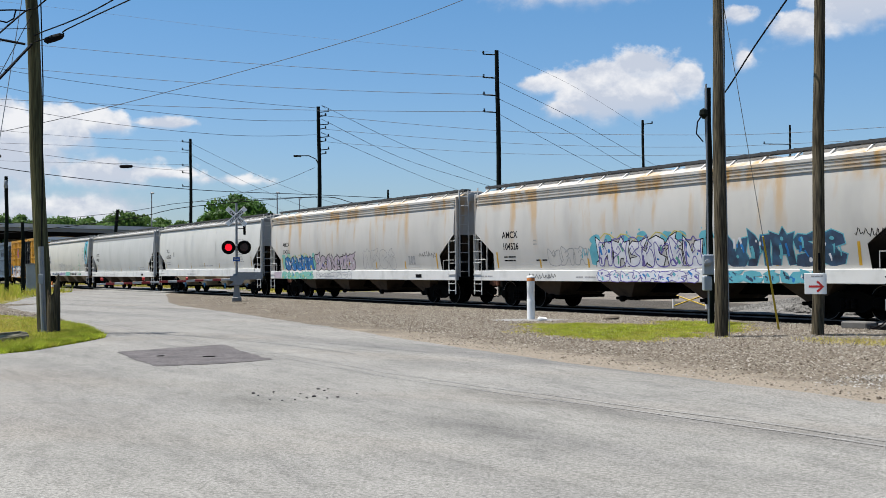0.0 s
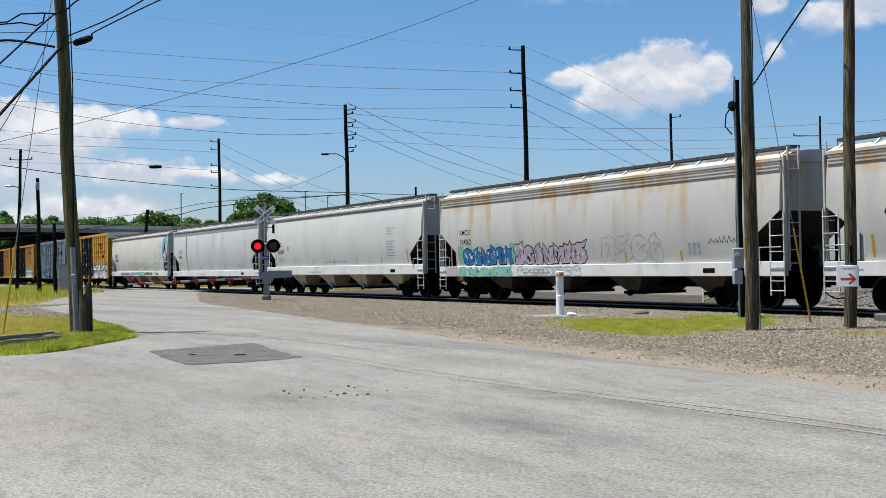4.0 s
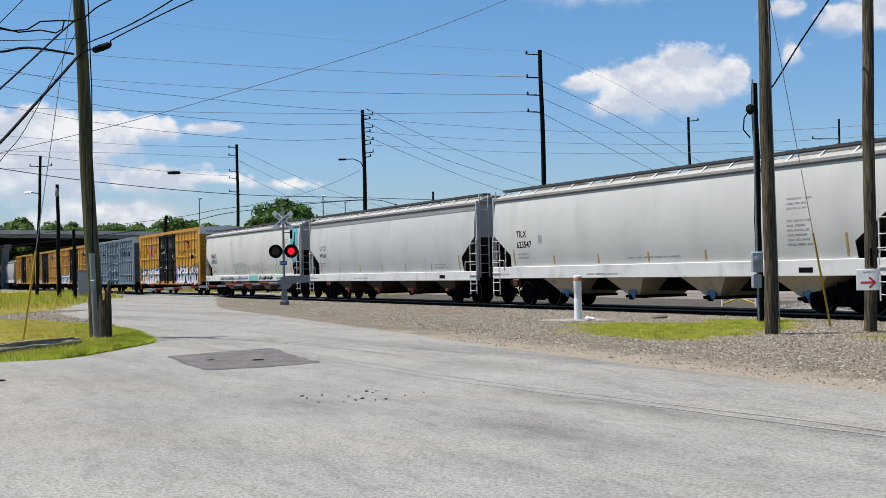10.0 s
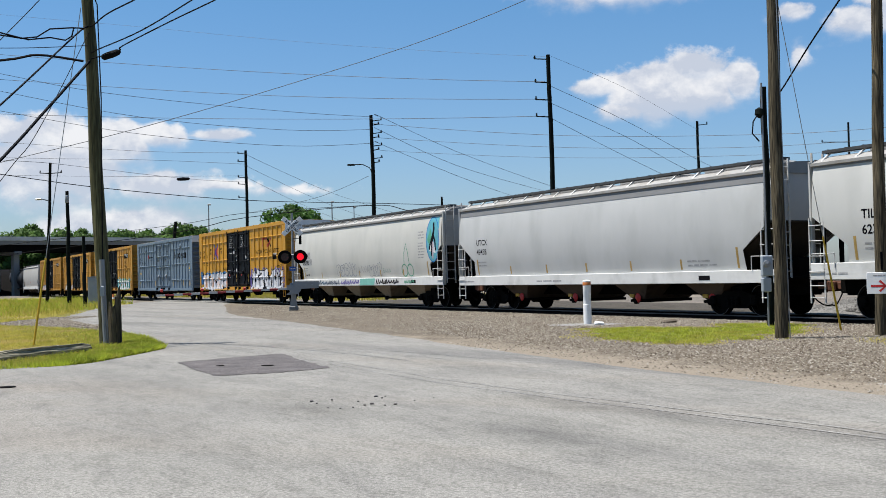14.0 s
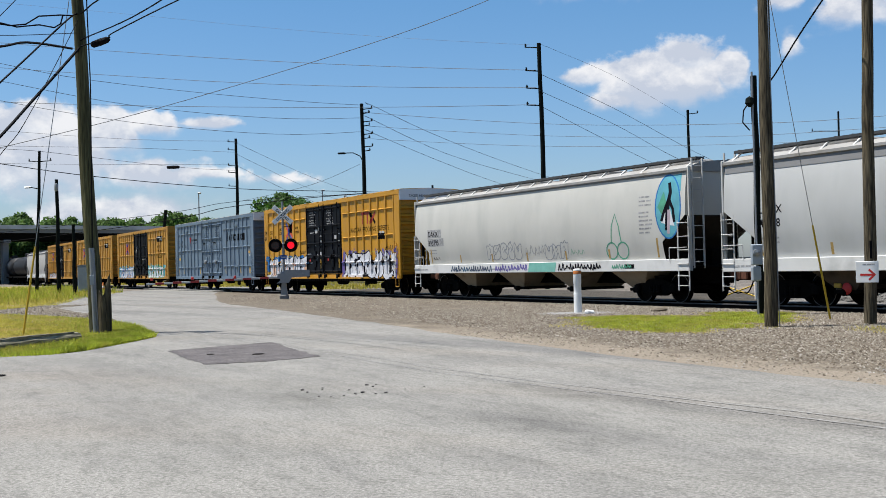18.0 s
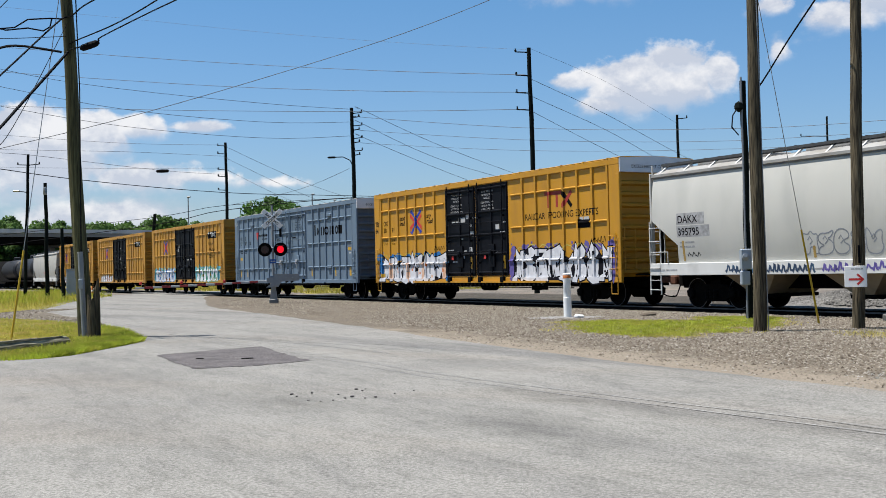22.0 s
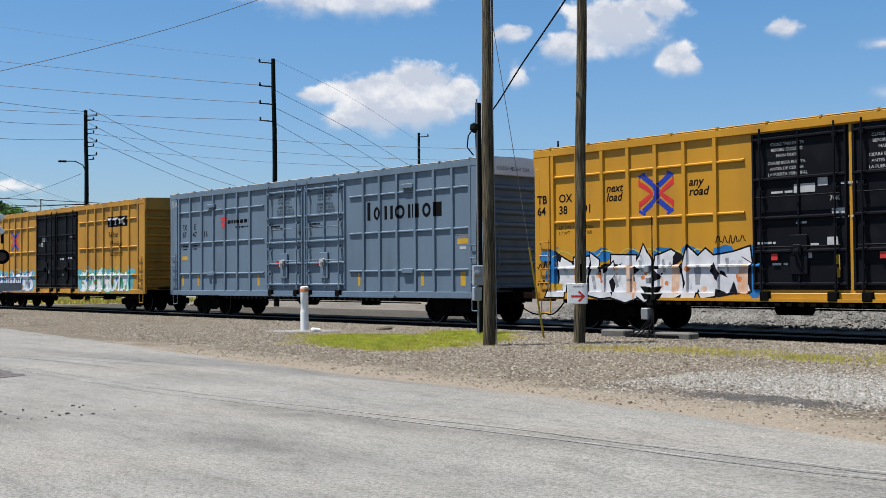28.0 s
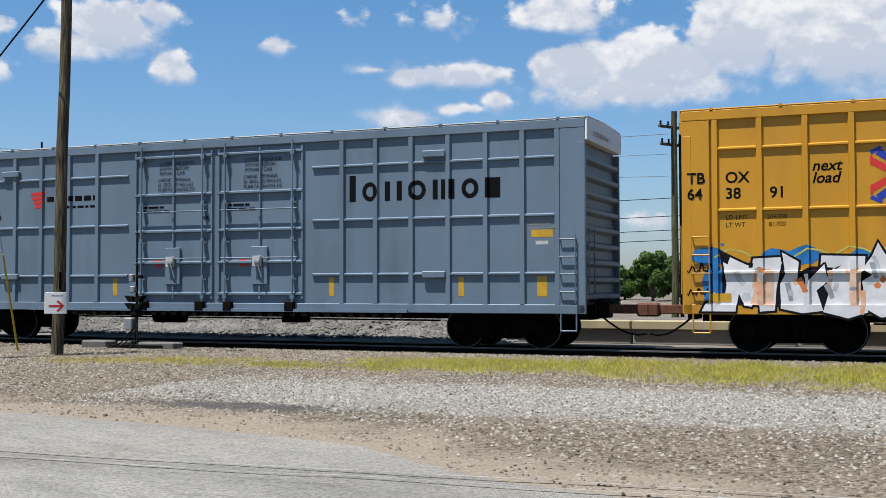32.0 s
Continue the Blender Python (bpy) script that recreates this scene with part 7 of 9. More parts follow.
def small_signal_far():
    """The crossing's second mast over on the far lane, seen end on, with a cone beside it."""
    p = W(-99, 19.5)
    c = thing("equipment_mast", "slim grey mast beside the crossing", "mast", m=at_pose(p))
    part("pole", Shape().tube((0, 0, 0), (0, 0, 1.9), 0.06, 0.05, 8), ALUM, c)
    part("cap", Shape().soft(-0.1, 0.1, -0.1, 0.1, 1.9, 2.1, 0.02), ALUM, c)
    q = W(-93, 19.0)
    t = thing("traffic_cone", "orange traffic cone at the road edge", "traffic cone", m=at_pose(q))
    part("base", Shape().soft(-0.2, 0.2, -0.2, 0.2, 0.0, 0.05, 0.01), ORANGE, t)
    part("cone", Shape().lathe([(0.16, 0.05), (0.13, 0.25), (0.05, 0.7), (0.04, 0.72)], (0, 0, 0), (0, 0, 1), 14), ORANGE, t)
    part("band", Shape().lathe([(0.124, 0.30), (0.096, 0.44)], (0, 0, 0), (0, 0, 1), 14), PLASTIC, t)


small_signal_far()


# ---- poles ----
def pole(name, label, base, height, r0, r1, mat, lean=(0, 0), group="", cat="utility pole"):
    c = thing(name, label, cat, group, m=at_pose(base))
    sh = Shape()
    n = 7
    pts = []
    for i in range(n + 1):
        f = i / n
        pts.append((Vector((lean[0] * f + 0.02 * math.sin(i * 1.7), lean[1] * f + 0.02 * math.cos(i * 1.3), -0.05 + (height + 0.05) * f)), r0 + (r1 - r0) * f))
    sh.sweep(pts, 16)
    part("shaft", sh, mat, c)
    return c


WIRES = []


def wire(a, b, sag, r=0.014, mat=None, n=14, label="sagging overhead wire", cat="wire", group="overhead wires"):
    a, b = Vector(a), Vector(b)
    pts = [a.lerp(b, i / n) - Vector((0, 0, sag * 4 * (i / n) * (1 - i / n))) for i in range(n + 1)]
    return solo("overhead_wire", Shape().line(pts, r, 5), mat or WIRE, label, cat, group)


def insulator_arm(c, x, y, z, length, yaw, drop=0.0):
    m = pose(x, y, z, 0, 0, yaw)
    a = part("arm", Shape().tube(m @ Vector((0, 0, 0)), m @ Vector((length, 0, 0.05)), 0.035, 0.03, 6), POLE_DARK, c)
    part("insulator", Shape().lathe([(0.03, 0), (0.08, 0.03), (0.03, 0.07), (0.08, 0.10), (0.03, 0.14), (0.05, 0.2)], m @ Vector((length, 0, 0.03)), (0, 0, 1), 8), POLE_DARK, a)


FARPOLES = {}


def build_poles():
    # near wooden poles between road and track
    a = pole("utility_pole", "weathered round wooden utility pole in gravel", (5.91, 23.8, 0), 10.6, 0.142, 0.112, WOOD, (0.02, 0.0), "near wooden poles")
    part("ground_wire", Shape().tube((0.15, -0.08, 0), (0.05, -0.12, 9.5), 0.012, 0.012, 5), GALV, a)
    b = pole("utility_pole", "weathered wooden utility pole carrying an arrow sign", (8.07, 24.12, 0), 10.2, 0.132, 0.106, WOOD, (0.18, 0.0), "near wooden poles")
    part("tag", Shape().soft(-0.02, 0.03, -0.150, -0.13, 1.40, 1.78, 0.004), INK, b)
    p = polar(18.8, 25.4)
    s = thing("arrow_sign", "white square sign with a red arrow, nailed to the pole", "sign", m=pose(7.97, 23.93, 1.12, 0, 0, -22))
    part("board", Shape().soft(-0.225, 0.225, -0.012, 0.012, -0.225, 0.225, 0.006), PLASTIC, s, "white sign board")
    ar = Shape()
    stroke(ar, [(-0.14, -0.06), (0.13, -0.06)], 0.045)
    stroke(ar, [(0.03, 0.05), (0.15, -0.06), (0.03, -0.17)], 0.048)
    onto(ar, RED, s, "arrow", 0, 0, lambda z: 0.012, 0.004, "red arrow")
    onto(bars(-0.09, 0.15, 0.15, 0.022, [3, 4, 2]), INK_FAINT, s, "small_print", 0, 0, lambda z: 0.012, 0.004)
    h = part("lamp_bracket", Shape().tube((0.12, 0, 8.4), (0.6, -0.9, 8.7), 0.03, 0.03, 8), GALV, b)
    part("street_light", Shape().soft(0.45, 0.85, -1.25, -0.85, 8.6, 8.78, 0.05), GALV, h)
    # dark slim pole behind with a meter box
    g = pole("utility_pole", "slim dark green pole with a grey meter box", polar(13.44, 29.6), rise(8.86, 29.6), 0.09, 0.08, POLE_DARK, (0, 0))
    part("meter_box", Shape().soft(-0.24, -0.02, -0.30, -0.10, 0.89, 1.25, 0.02), BOXPAINT, g, "pale grey electrical box")
    part("meter_box", Shape().soft(-0.24, 0.03, -0.30, -0.10, 1.29, 1.81, 0.02), BOXPAINT, g, "pale grey electrical box")
    part("meter", Shape().lathe([(0.0, 0), (0.09, 0.0), (0.09, 0.08), (0.0, 0.1)], (-0.13, -0.30, 1.60), (0, -1, 0), 14), GALV, g, "round glass meter")
    part("conduit", Shape().tube((-0.08, -0.13, 0.0), (-0.08, -0.12, 6.2), 0.025, 0.025, 8), ALUM, g)
    part("weatherhead", Shape().lathe([(0.03, 0), (0.12, 0.1), (0.1, 0.22), (0.0, 0.28)], (-0.16, -0.16, 5.3), (0, 0, 1), 10), POLE_DARK, g)
    part("service_loop", Shape().line([Vector((-0.2, -0.2, 5.4)), Vector((-0.35, -0.3, 5.2)), Vector((-0.38, -0.3, 4.9)), Vector((-0.2, -0.25, 4.7))], 0.018), CABLE, g)
    # left wooden pole with its stump and conduit
    l = pole("utility_pole", "tall greenish wooden utility pole with grey conduit", (-9.51, 26.69, 0), 10.2, 0.175, 0.13, WOOD_GREEN, (-0.40, 0.0))
    part("conduit", Shape().tube((0.06, -0.22, 0.0), (-0.02, -0.20, 2.1), 0.065, 0.065, 10), ALUM, l, "grey plastic conduit")
    part("conduit_plate", Shape().soft(-0.04, 0.06, -0.30, -0.27, 1.22, 1.45, 0.004), BOXPAINT, l)
    part("down_lead", Shape().line([Vector((-0.30, -0.10, 8.9)), Vector((-0.05, -0.12, 8.3)), Vector((0.02, -0.15, 6.0)), Vector((0.0, -0.2, 2.1))], 0.015), CABLE, l)
    st = thing("wooden_stump", "short rotten split wooden post stump beside the pole", "post", m=at_pose((-9.14, 26.20, 0)))
    rnd = random.Random(5)
    sh, n = Shape(), 20
    for z in (-0.05, 0.35, 0.75, None):
        for i in range(n):
            a = 2 * math.pi * i / n
            rr = 0.155 * (0.92 + 0.10 * math.sin(3 * a + 1) + 0.05 * math.sin(7 * a)) * (1 if z is not None else 0.86)
            # the top is torn: high on one side, broken low on the other
            top = 1.0 + 0.42 * max(0, math.cos(a - 0.4)) ** 0.6 + rnd.uniform(-.12, .10)
            sh.v.append((rr * math.cos(a), rr * math.sin(a), top if z is None else z))
    sh.f = [(k * n + i, k * n + (i + 1) % n, (k + 1) * n + (i + 1) % n, (k + 1) * n + i) for k in range(3) for i in range(n)]
    k = len(sh.v)
    sh.v.append((0, 0, 0.8))
    sh.f += [(3 * n + i, 3 * n + (i + 1) % n, k) for i in range(n)]
    part("stump", sh, WOOD, st, smooth=False)
    part("splinter", Shape().add([(-.12, -.1, .5), (-.02, -.15, .5), (-.05, -.06, .5), (-.09, -.11, 1.12)], [(0, 1, 3), (1, 2, 3), (2, 0, 3), (0, 2, 1)]), WOOD, st)
    # guy guards and guys
    for k, (q0, q1) in enumerate((((16.59, 27.5), (15.9, 27.3)),)):
        f0 = polar(16.69, 27.4)
        top = Vector((5.55, 23.8, 10.2))
        f = (top - f0)
        u1 = f0 + f.normalized() * 2.3
        gg = thing("guy_guard", "tall thin yellow plastic guy wire guard", "guy guard", "guy guards")
        part("guard", Shape().tube(f0, u1, 0.026, 0.022, 8), GUARD, gg)
        part("guy_wire", Shape().tube(u1, top, 0.008, 0.008, 5), GALV, gg)
    f0 = polar(-23.0, 29.0)
    top = Vector((-10.2, 27.2, 8.4))
    gg = thing("guy_guard", "thin yellow plastic guy wire guard in the grass", "guy guard", "guy guards")
    u1 = f0 + (top - f0).normalized() * 2.2
    part("guard", Shape().tube(f0, u1, 0.03, 0.026, 8), GUARD, gg)
    part("guy_wire", Shape().tube(u1, top, 0.010, 0.010, 5), GALV, gg)
    # far line poles: bearing, top height angle, distance
    for key, az, el, dist, r, mat, lean, arms in (
            ("one", 2.96, 11.05, 62, 0.155, POLE_DARK, (-0.12, 0), (1.6, 2.6, 3.55)),
            ("two", -6.24, 8.27, 80, 0.17, POLE_DARK, (-0.1, 0), ()),
            ("three", -12.70, 6.57, 100, 0.16, POLE_DARK, (0, 0), ()),
            ("four", 10.21, 7.39, 85, 0.13, POLE_DARK, (0.0, 0), ()),
            ("five", 17.33, 6.89, 90, 0.10, POLE_DARK, (0, 0), ()),
            ("six", -2.78, 4.06, 105, 0.13, POLE_DARK, (0, 0), ())):
        hgt = rise(el, dist)
        c = pole("utility_pole", {"one": "tall dark slim steel utility pole", "two": "greenish wooden utility pole with a street light arm"}.get(key, "dark wooden utility pole beyond the track"), polar(az, dist), hgt, r, r * 0.72, mat, lean, "line poles beyond the track")
        FARPOLES[key] = polar(az, dist, hgt)
        if key == "one":
            for z in (hgt - 0.25, hgt - 1.55, hgt - 2.52, hgt - 3.46):
                insulator_arm(c, lean[0] * z / hgt, 0, z, 0.75, 180)
        if key == "two":
            for z in (hgt - 0.4, hgt - 1.3, hgt - 2.2, hgt - 3.1):
                insulator_arm(c, 0, 0, z, 0.6, 0)
                insulator_arm(c, 0, 0, z - 0.3, 0.4, 0)
            sh = Shape().line([Vector((0, 0, hgt - 4.4)), Vector((-0.3, 0, hgt - 3.75)), Vector((-0.8, 0, hgt - 3.5)), Vector((-1.4, 0, hgt - 3.5))], 0.035, 6)
            ar = part("lamp_arm", sh, POLE_DARK, c)
            part("street_light", Shape().soft(-1.9, -1.35, -0.11, 0.11, hgt - 3.58, hgt - 3.45, 0.04), POLE_DARK, ar)
        if key == "three":
            for z in (hgt - 0.3, hgt - 1.0, hgt - 2.4, hgt - 3.0, hgt - 4.2):
                insulator_arm(c, 0, 0, z, 0.7, 180)
            ar = part("lamp_arm", Shape().line([Vector((0, 0, hgt - 8.3)), Vector((2.0, 0, hgt - 7.8)), Vector((4.2, 0, hgt - 7.7))], 0.035, 6), POLE_DARK, c)
            part("street_light", Shape().soft(4.1, 4.8, -0.12, 0.12, hgt - 7.85, hgt - 7.65, 0.04), GALV, ar)
        if key == "four":
            insulator_arm(c, 0, 0, hgt - 0.3, 0.7, 0)
            part("transformer", Shape().lathe([(0.22, 0), (0.24, 0.1), (0.24, 0.7), (0.15, 0.8)], (-0.3, 0, hgt - 7.0), (0, 0, 1), 12), GALV, c)
        if key == "five":
            insulator_arm(c, 0, 0, hgt - 1.5, 2.0, 180)
    # left poles in front of the train
    for az, el, eb, dist, r, lean in ((-22.35, 5.93, -0.9, 88, 0.13, (0.45, 0)), (-21.33, 4.57, -1.0, 80, 0.145, (0, 0)), (-20.6, 2.37, -1.0, 76, 0.13, (0, 0))):
        c = pole("utility_pole", "dark wooden utility pole on the grass verge", polar(az, dist), rise(el, dist), r, r * 0.75, POLE_DARK, lean, "verge poles")
        if el > 5:
            insulator_arm(c, lean[0], 0, rise(el, dist) - 0.8, 0.8, 0)
            insulator_arm(c, lean[0], 0, rise(el, dist) - 0.8, 0.8, 180)
            ar = part("lamp_arm", Shape().tube((0.38, 0, 7.8), (-0.30, 0, 7.95), 0.035, 0.035, 6), POLE_DARK, c)
            part("street_light", Shape().soft(-0.75, -0.25, -0.1, 0.1, 7.88, 8.0, 0.04), GALV, ar)
        elif el > 4:
            part("transformer", Shape().lathe([(0.10, 0), (0.12, 0.05), (0.12, 0.42), (0.09, 0.5), (0.0, 0.53)], (0.0, -0.12, rise(el, dist) - 0.8), (0, 0, 1), 12), ALUM, c, "grey pole transformer")
    # far street lights and a leaning post
    for az, el, dist in ((-14.6, 3.85, 130), (-8.42, 3.9, 125), (-7.3, 3.6, 150)):
        c = thing("street_lamp", "thin grey street lamp far behind the track", "street lamp", "far street lamps", m=at_pose(polar(az, dist)))
        hh = rise(el, dist)
        part("post", Shape().tube((0, 0, 0), (0, 0, hh), 0.09, 0.06, 8), ALUM, c)
        part("lamp_head", Shape().soft(-0.1, 0.28, -0.1, 0.1, hh - 0.05, hh + 0.13, 0.04), ALUM, c)
    pole("utility_pole", "short leaning dark post behind the train", polar(-16.62, 120), rise(3.03, 120), 0.2, 0.16, POLE_DARK, (0.9, 0))
    # pole at the right, close behind the track, crowded with crossarms
    c = pole("utility_pole", "wooden utility pole with crossarms and guy wires beyond the track", polar(48.9, 52), rise(8.6, 52), 0.17, 0.13, WOOD_GREEN, (0, 0))
    hh = rise(8.6, 52)
    for z, w in ((hh - 0.8, 1.0), (hh - 1.6, 0.9)):
        part("crossarm", Shape().soft(-w, w, -0.06, 0.06, z, z + 0.12, 0.01), WOOD, c)
        for x in (-w + 0.1, -w * 0.4, w * 0.4, w - 0.1):
            part("insulator", Shape().lathe([(0.03, 0), (0.07, 0.05), (0.03, 0.1), (0.06, 0.15), (0.02, 0.2)], (x, 0, z + 0.12), (0, 0, 1), 8), POLE_DARK, c)
    part("riser", Shape().tube((0.35, -0.1, 0), (0.3, -0.1, hh - 1.0), 0.09, 0.07, 8), POLE_DARK, c)


build_poles()


def span(pts, d0, d1, r=0.012, mat=None, label="thin dark sagging overhead wire"):
    """A wire hung through bearings and height angles, its distance going evenly from d0 to d1."""
    a0, a1 = pts[0][0], pts[-1][0]
    (p, q), (m, n) = (pts[0], pts[1]), (pts[-2], pts[-1])
    line = []
    for az, el in smooth_path(pts, 5):
        d = d0 + (d1 - d0) * (az - a0) / (a1 - a0)
        line.append(polar(az, d, rise(el, d)))
    return solo("overhead_wire", Shape().line(line, r, 5), mat or WIRE, label, "wire", "overhead wires")


def build_wires():
    # conductors from the tall steel pole away to the left
    span([(-30, 13.1), (-24.2, 12.85), (-17.64, 12.56), (-10.67, 12.03), (2.70, 10.97)], 85, 62, 0.006)
    span([(-30, 11.2), (-19.55, 10.82), (-10.70, 10.41), (2.67, 9.72)], 85, 62, 0.014)
    span([(-30, 10.05), (-19.57, 9.66), (-10.72, 9.28), (2.64, 8.85)], 85, 62, 0.014)
    span([(-30, 8.25), (-24.25, 8.22), (-10.74, 8.13), (2.62, 8.0)], 85, 62, 0.014)
    # from the green pole to the left
    span([(-30, 11.1), (-24.23, 10.1), (-19.57, 9.36), (-10.73, 8.52), (-6.3, 8.2)], 70, 80, 0.014)
    span([(-30, 10.3), (-24.23, 9.28), (-17.7, 8.19), (-10.75, 7.59), (-6.29, 7.56)], 70, 80, 0.014)
    span([(-30, 9.3), (-24.24, 8.35), (-17.72, 7.36), (-10.76, 6.79), (-6.31, 6.86)], 70, 80, 0.014)
    # from the green pole down to the right
    span([(-5.95, 8.2), (-5.84, 8.20), (-2.11, 6.41), (2.48, 4.57), (6, 3.4)], 80, 120, 0.016)
    span([(-5.97, 7.56), (-5.86, 7.5), (-2.12, 5.69), (2.19, 4.29), (6, 3.2)], 80, 120, 0.016)
    span([(-5.98, 6.9), (-5.87, 6.82), (-2.14, 5.18), (0.74, 4.04), (4, 3.0)], 80, 120, 0.016)
    # pole three: fans right and left
    span([(-12.6, 6.4), (-12.47, 6.26), (-9.09, 4.66), (-6.51, 3.70), (-3, 2.6)], 100, 130, 0.014)
    span([(-12.6, 5.8), (-12.48, 5.69), (-9.1, 4.03), (-6, 2.8)], 100, 130, 0.014)
    span([(-12.6, 5.2), (-12.49, 5.12), (-10.24, 3.96), (-7, 2.5)], 100, 130, 0.014)
    span([(-30, 7.1), (-24.26, 6.89), (-17.73, 6.53), (-12.75, 6.45)], 110, 100, 0.013)
    span([(-30, 6.3), (-24.27, 6.16), (-17.73, 6.11), (-12.76, 5.89)], 110, 100, 0.013)
    span([(-30, 5.4), (-21, 5.3), (-12.76, 5.3)], 110, 100, 0.011)
    span([(-27, 1.2), (-16.42, 2.47), (-12.8, 3.19), (-6.51, 3.70), (-4.5, 3.38), (-1, 2.4)], 112, 85, 0.03, CABLE, "thick black overhead cable")
    span([(-27, 1.7), (-16.42, 2.85), (-12.8, 3.42), (-6.4, 3.72)], 112, 85, 0.02, CABLE, "thick black overhead cable")
    span([(-12.7, 3.4), (-9.0, 4.2), (-6.5, 5.2)], 100, 80, 0.014)
    # tall pole on to the right
    span([(2.9, 11.0), (3.16, 10.9), (6.61, 9.26), (10.19, 6.97)], 62, 85, 0.007)
    span([(2.9, 9.55), (3.12, 9.4), (6.56, 7.65), (10.42, 5.34), (13, 4.0)], 62, 90, 0.013)
    span([(2.9, 8.7), (3.10, 8.55), (6.54, 6.86), (9.3, 5.19), (12, 3.8)], 62, 90, 0.013)
    span([(2.9, 7.9), (3.08, 7.79), (5.4, 6.48), (7.35, 5.41), (10, 4.0)], 62, 90, 0.013)
    span([(-5.9, 7.85), (-5.56, 7.77), (3.69, 6.97), (12.09, 6.60), (18.15, 6.51), (30, 6.8), (48.6, 7.5)], 80, 60, 0.014)
    span([(-5.9, 7.15), (-5.0, 7.05), (3.68, 6.37), (12.08, 5.99), (18.13, 5.98), (30, 6.1), (48.6, 6.5)], 80, 60, 0.012)
    span([(-5.9, 6.5), (-4.43, 6.38), (3.66, 5.85), (13.42, 5.56), (30, 5.3), (48.6, 5.4)], 80, 60, 0.011)
    for e in (4.3, 3.4, 2.7, 2.2):
        span([(40, e - 0.4), (48.7, e), (62, e + 0.3)], 62, 48, 0.018, CABLE, "thick dark overhead cable")
    # line that crosses from low at the left to high over the road
    span([(-30, 4.4), (-24.27, 5.95), (-17.71, 7.72), (-10.71, 9.79), (-3.44, 11.99), (2.43, 14.04), (9, 16.6)], 76, 62, 0.020)
    # span wires with a splice case
    span([(-30, 6.5), (-24.27, 6.05), (-21.71, 5.88), (-15.83, 5.19), (-12.70, 4.98)], 52, 100, 0.013)
    span([(-30, 6.1), (-24.27, 5.36), (-19.63, 4.72), (-12.79, 4.07), (-6.51, 3.82), (0, 3.5)], 52, 80, 0.020, CABLE, "thick black overhead cable")
    b = polar(-15.81, 82, rise(5.16, 82))
    cs = thing("splice_case", "black cable splice case hung on a wire", "cable box", "cable cases", m=at_pose(b, 10))
    part("case", Shape().lathe([(0.03, -0.46), (0.11, -0.38), (0.13, 0.0), (0.11, 0.38), (0.03, 0.46)], (0, 0, 0), (1, 0, 0.02), 10), CABLE, cs)
    # the bundle at the left pole
    span([(-30, -0.2), (-24.27, 6.11), (-22.33, 8.36), (-20.15, 10.9)], 20, 28.35, 0.034, CABLE, "thick black cable bundle tied to the pole")
    span([(-30, 3.2), (-24.24, 8.70), (-20.86, 12.03), (-20.2, 12.5)], 20, 28.35, 0.022, CABLE, "thin black service cable tied to the pole")
    span([(-30, 10.0), (-24.22, 10.73), (-22.56, 11.05), (-20.48, 10.84)], 27, 28.2, 0.03, CABLE, "black service cable on the pole")
    span([(-20.15, 11.2), (-19.81, 11.41), (-17.64, 12.43), (-14.87, 14.14), (-10, 17.2)], 28.35, 20, 0.016, CABLE, "black service cable over the road")
    span([(-20.15, 10.95), (-18.79, 11.40), (-18.6, 11.64), (-16.27, 12.88), (-13.61, 14.18), (-8, 17.0)], 28.35, 20, 0.016, CABLE, "black service cable over the road")
    span([(-20.2, 12.5), (-19.93, 12.61), (-19.25, 13.17), (-17.62, 14.04), (-12, 17.0)], 28.35, 20, 0.018, CABLE, "black service cable over the road")
    span([(-30, 5.6), (-24.21, 11.73), (-22.92, 13.11), (-22.27, 13.8), (-20.25, 15.7)], 24, 28.4, 0.011, CABLE)
    span([(-30, 11.2), (-24.2, 11.3), (-20.15, 11.6)], 27, 28.35, 0.009, CABLE)
    span([(-30, -3.0), (-24.28, 5.15), (-22.73, 7.27), (-20.15, 12.3)], 22, 28.35, 0.009, CABLE)
    c2 = polar(-19.17, 27.9, rise(11.2, 27.9))
    cs = thing("splice_case", "black cable splice case beside the wooden pole", "cable box", "cable cases", m=pose(c2.x, c2.y, c2.z, 0, -22, 20))
    part("case", Shape().lathe([(0.02, -0.24), (0.08, -0.19), (0.09, 0.0), (0.08, 0.17), (0.03, 0.24)], (0, 0, 0), (1, 0, 0), 10), CABLE, cs)
    lp = thing("cable_loop", "slack black cable loop at the pole", "cable")
    q = lambda a, e: polar(a, 27.5, rise(e, 27.5))
    part("loop", Shape().line([q(-20.4, 12.4), q(-21.0, 12.4), q(-22.0, 12.3), q(-22.6, 11.9), q(-23.3, 11.8), q(-24.2, 11.9), q(-26.0, 11.9)], 0.018), CABLE, lp)
    part("loop", Shape().line([q(-20.9, 12.4), q(-21.0, 12.0), q(-21.3, 11.8), q(-22.0, 11.9), q(-23.0, 11.75), q(-24.2, 12.0), q(-25.5, 12.4)], 0.018), CABLE, lp)
    # service drop to the slim pole
    span([(13.7, 8.4), (14.17, 8.5), (15.69, 10.73), (17.33, 12.97), (20, 16.6)], 29.5, 22, 0.020, CABLE, "black service drop cable to the slim pole")


build_wires()


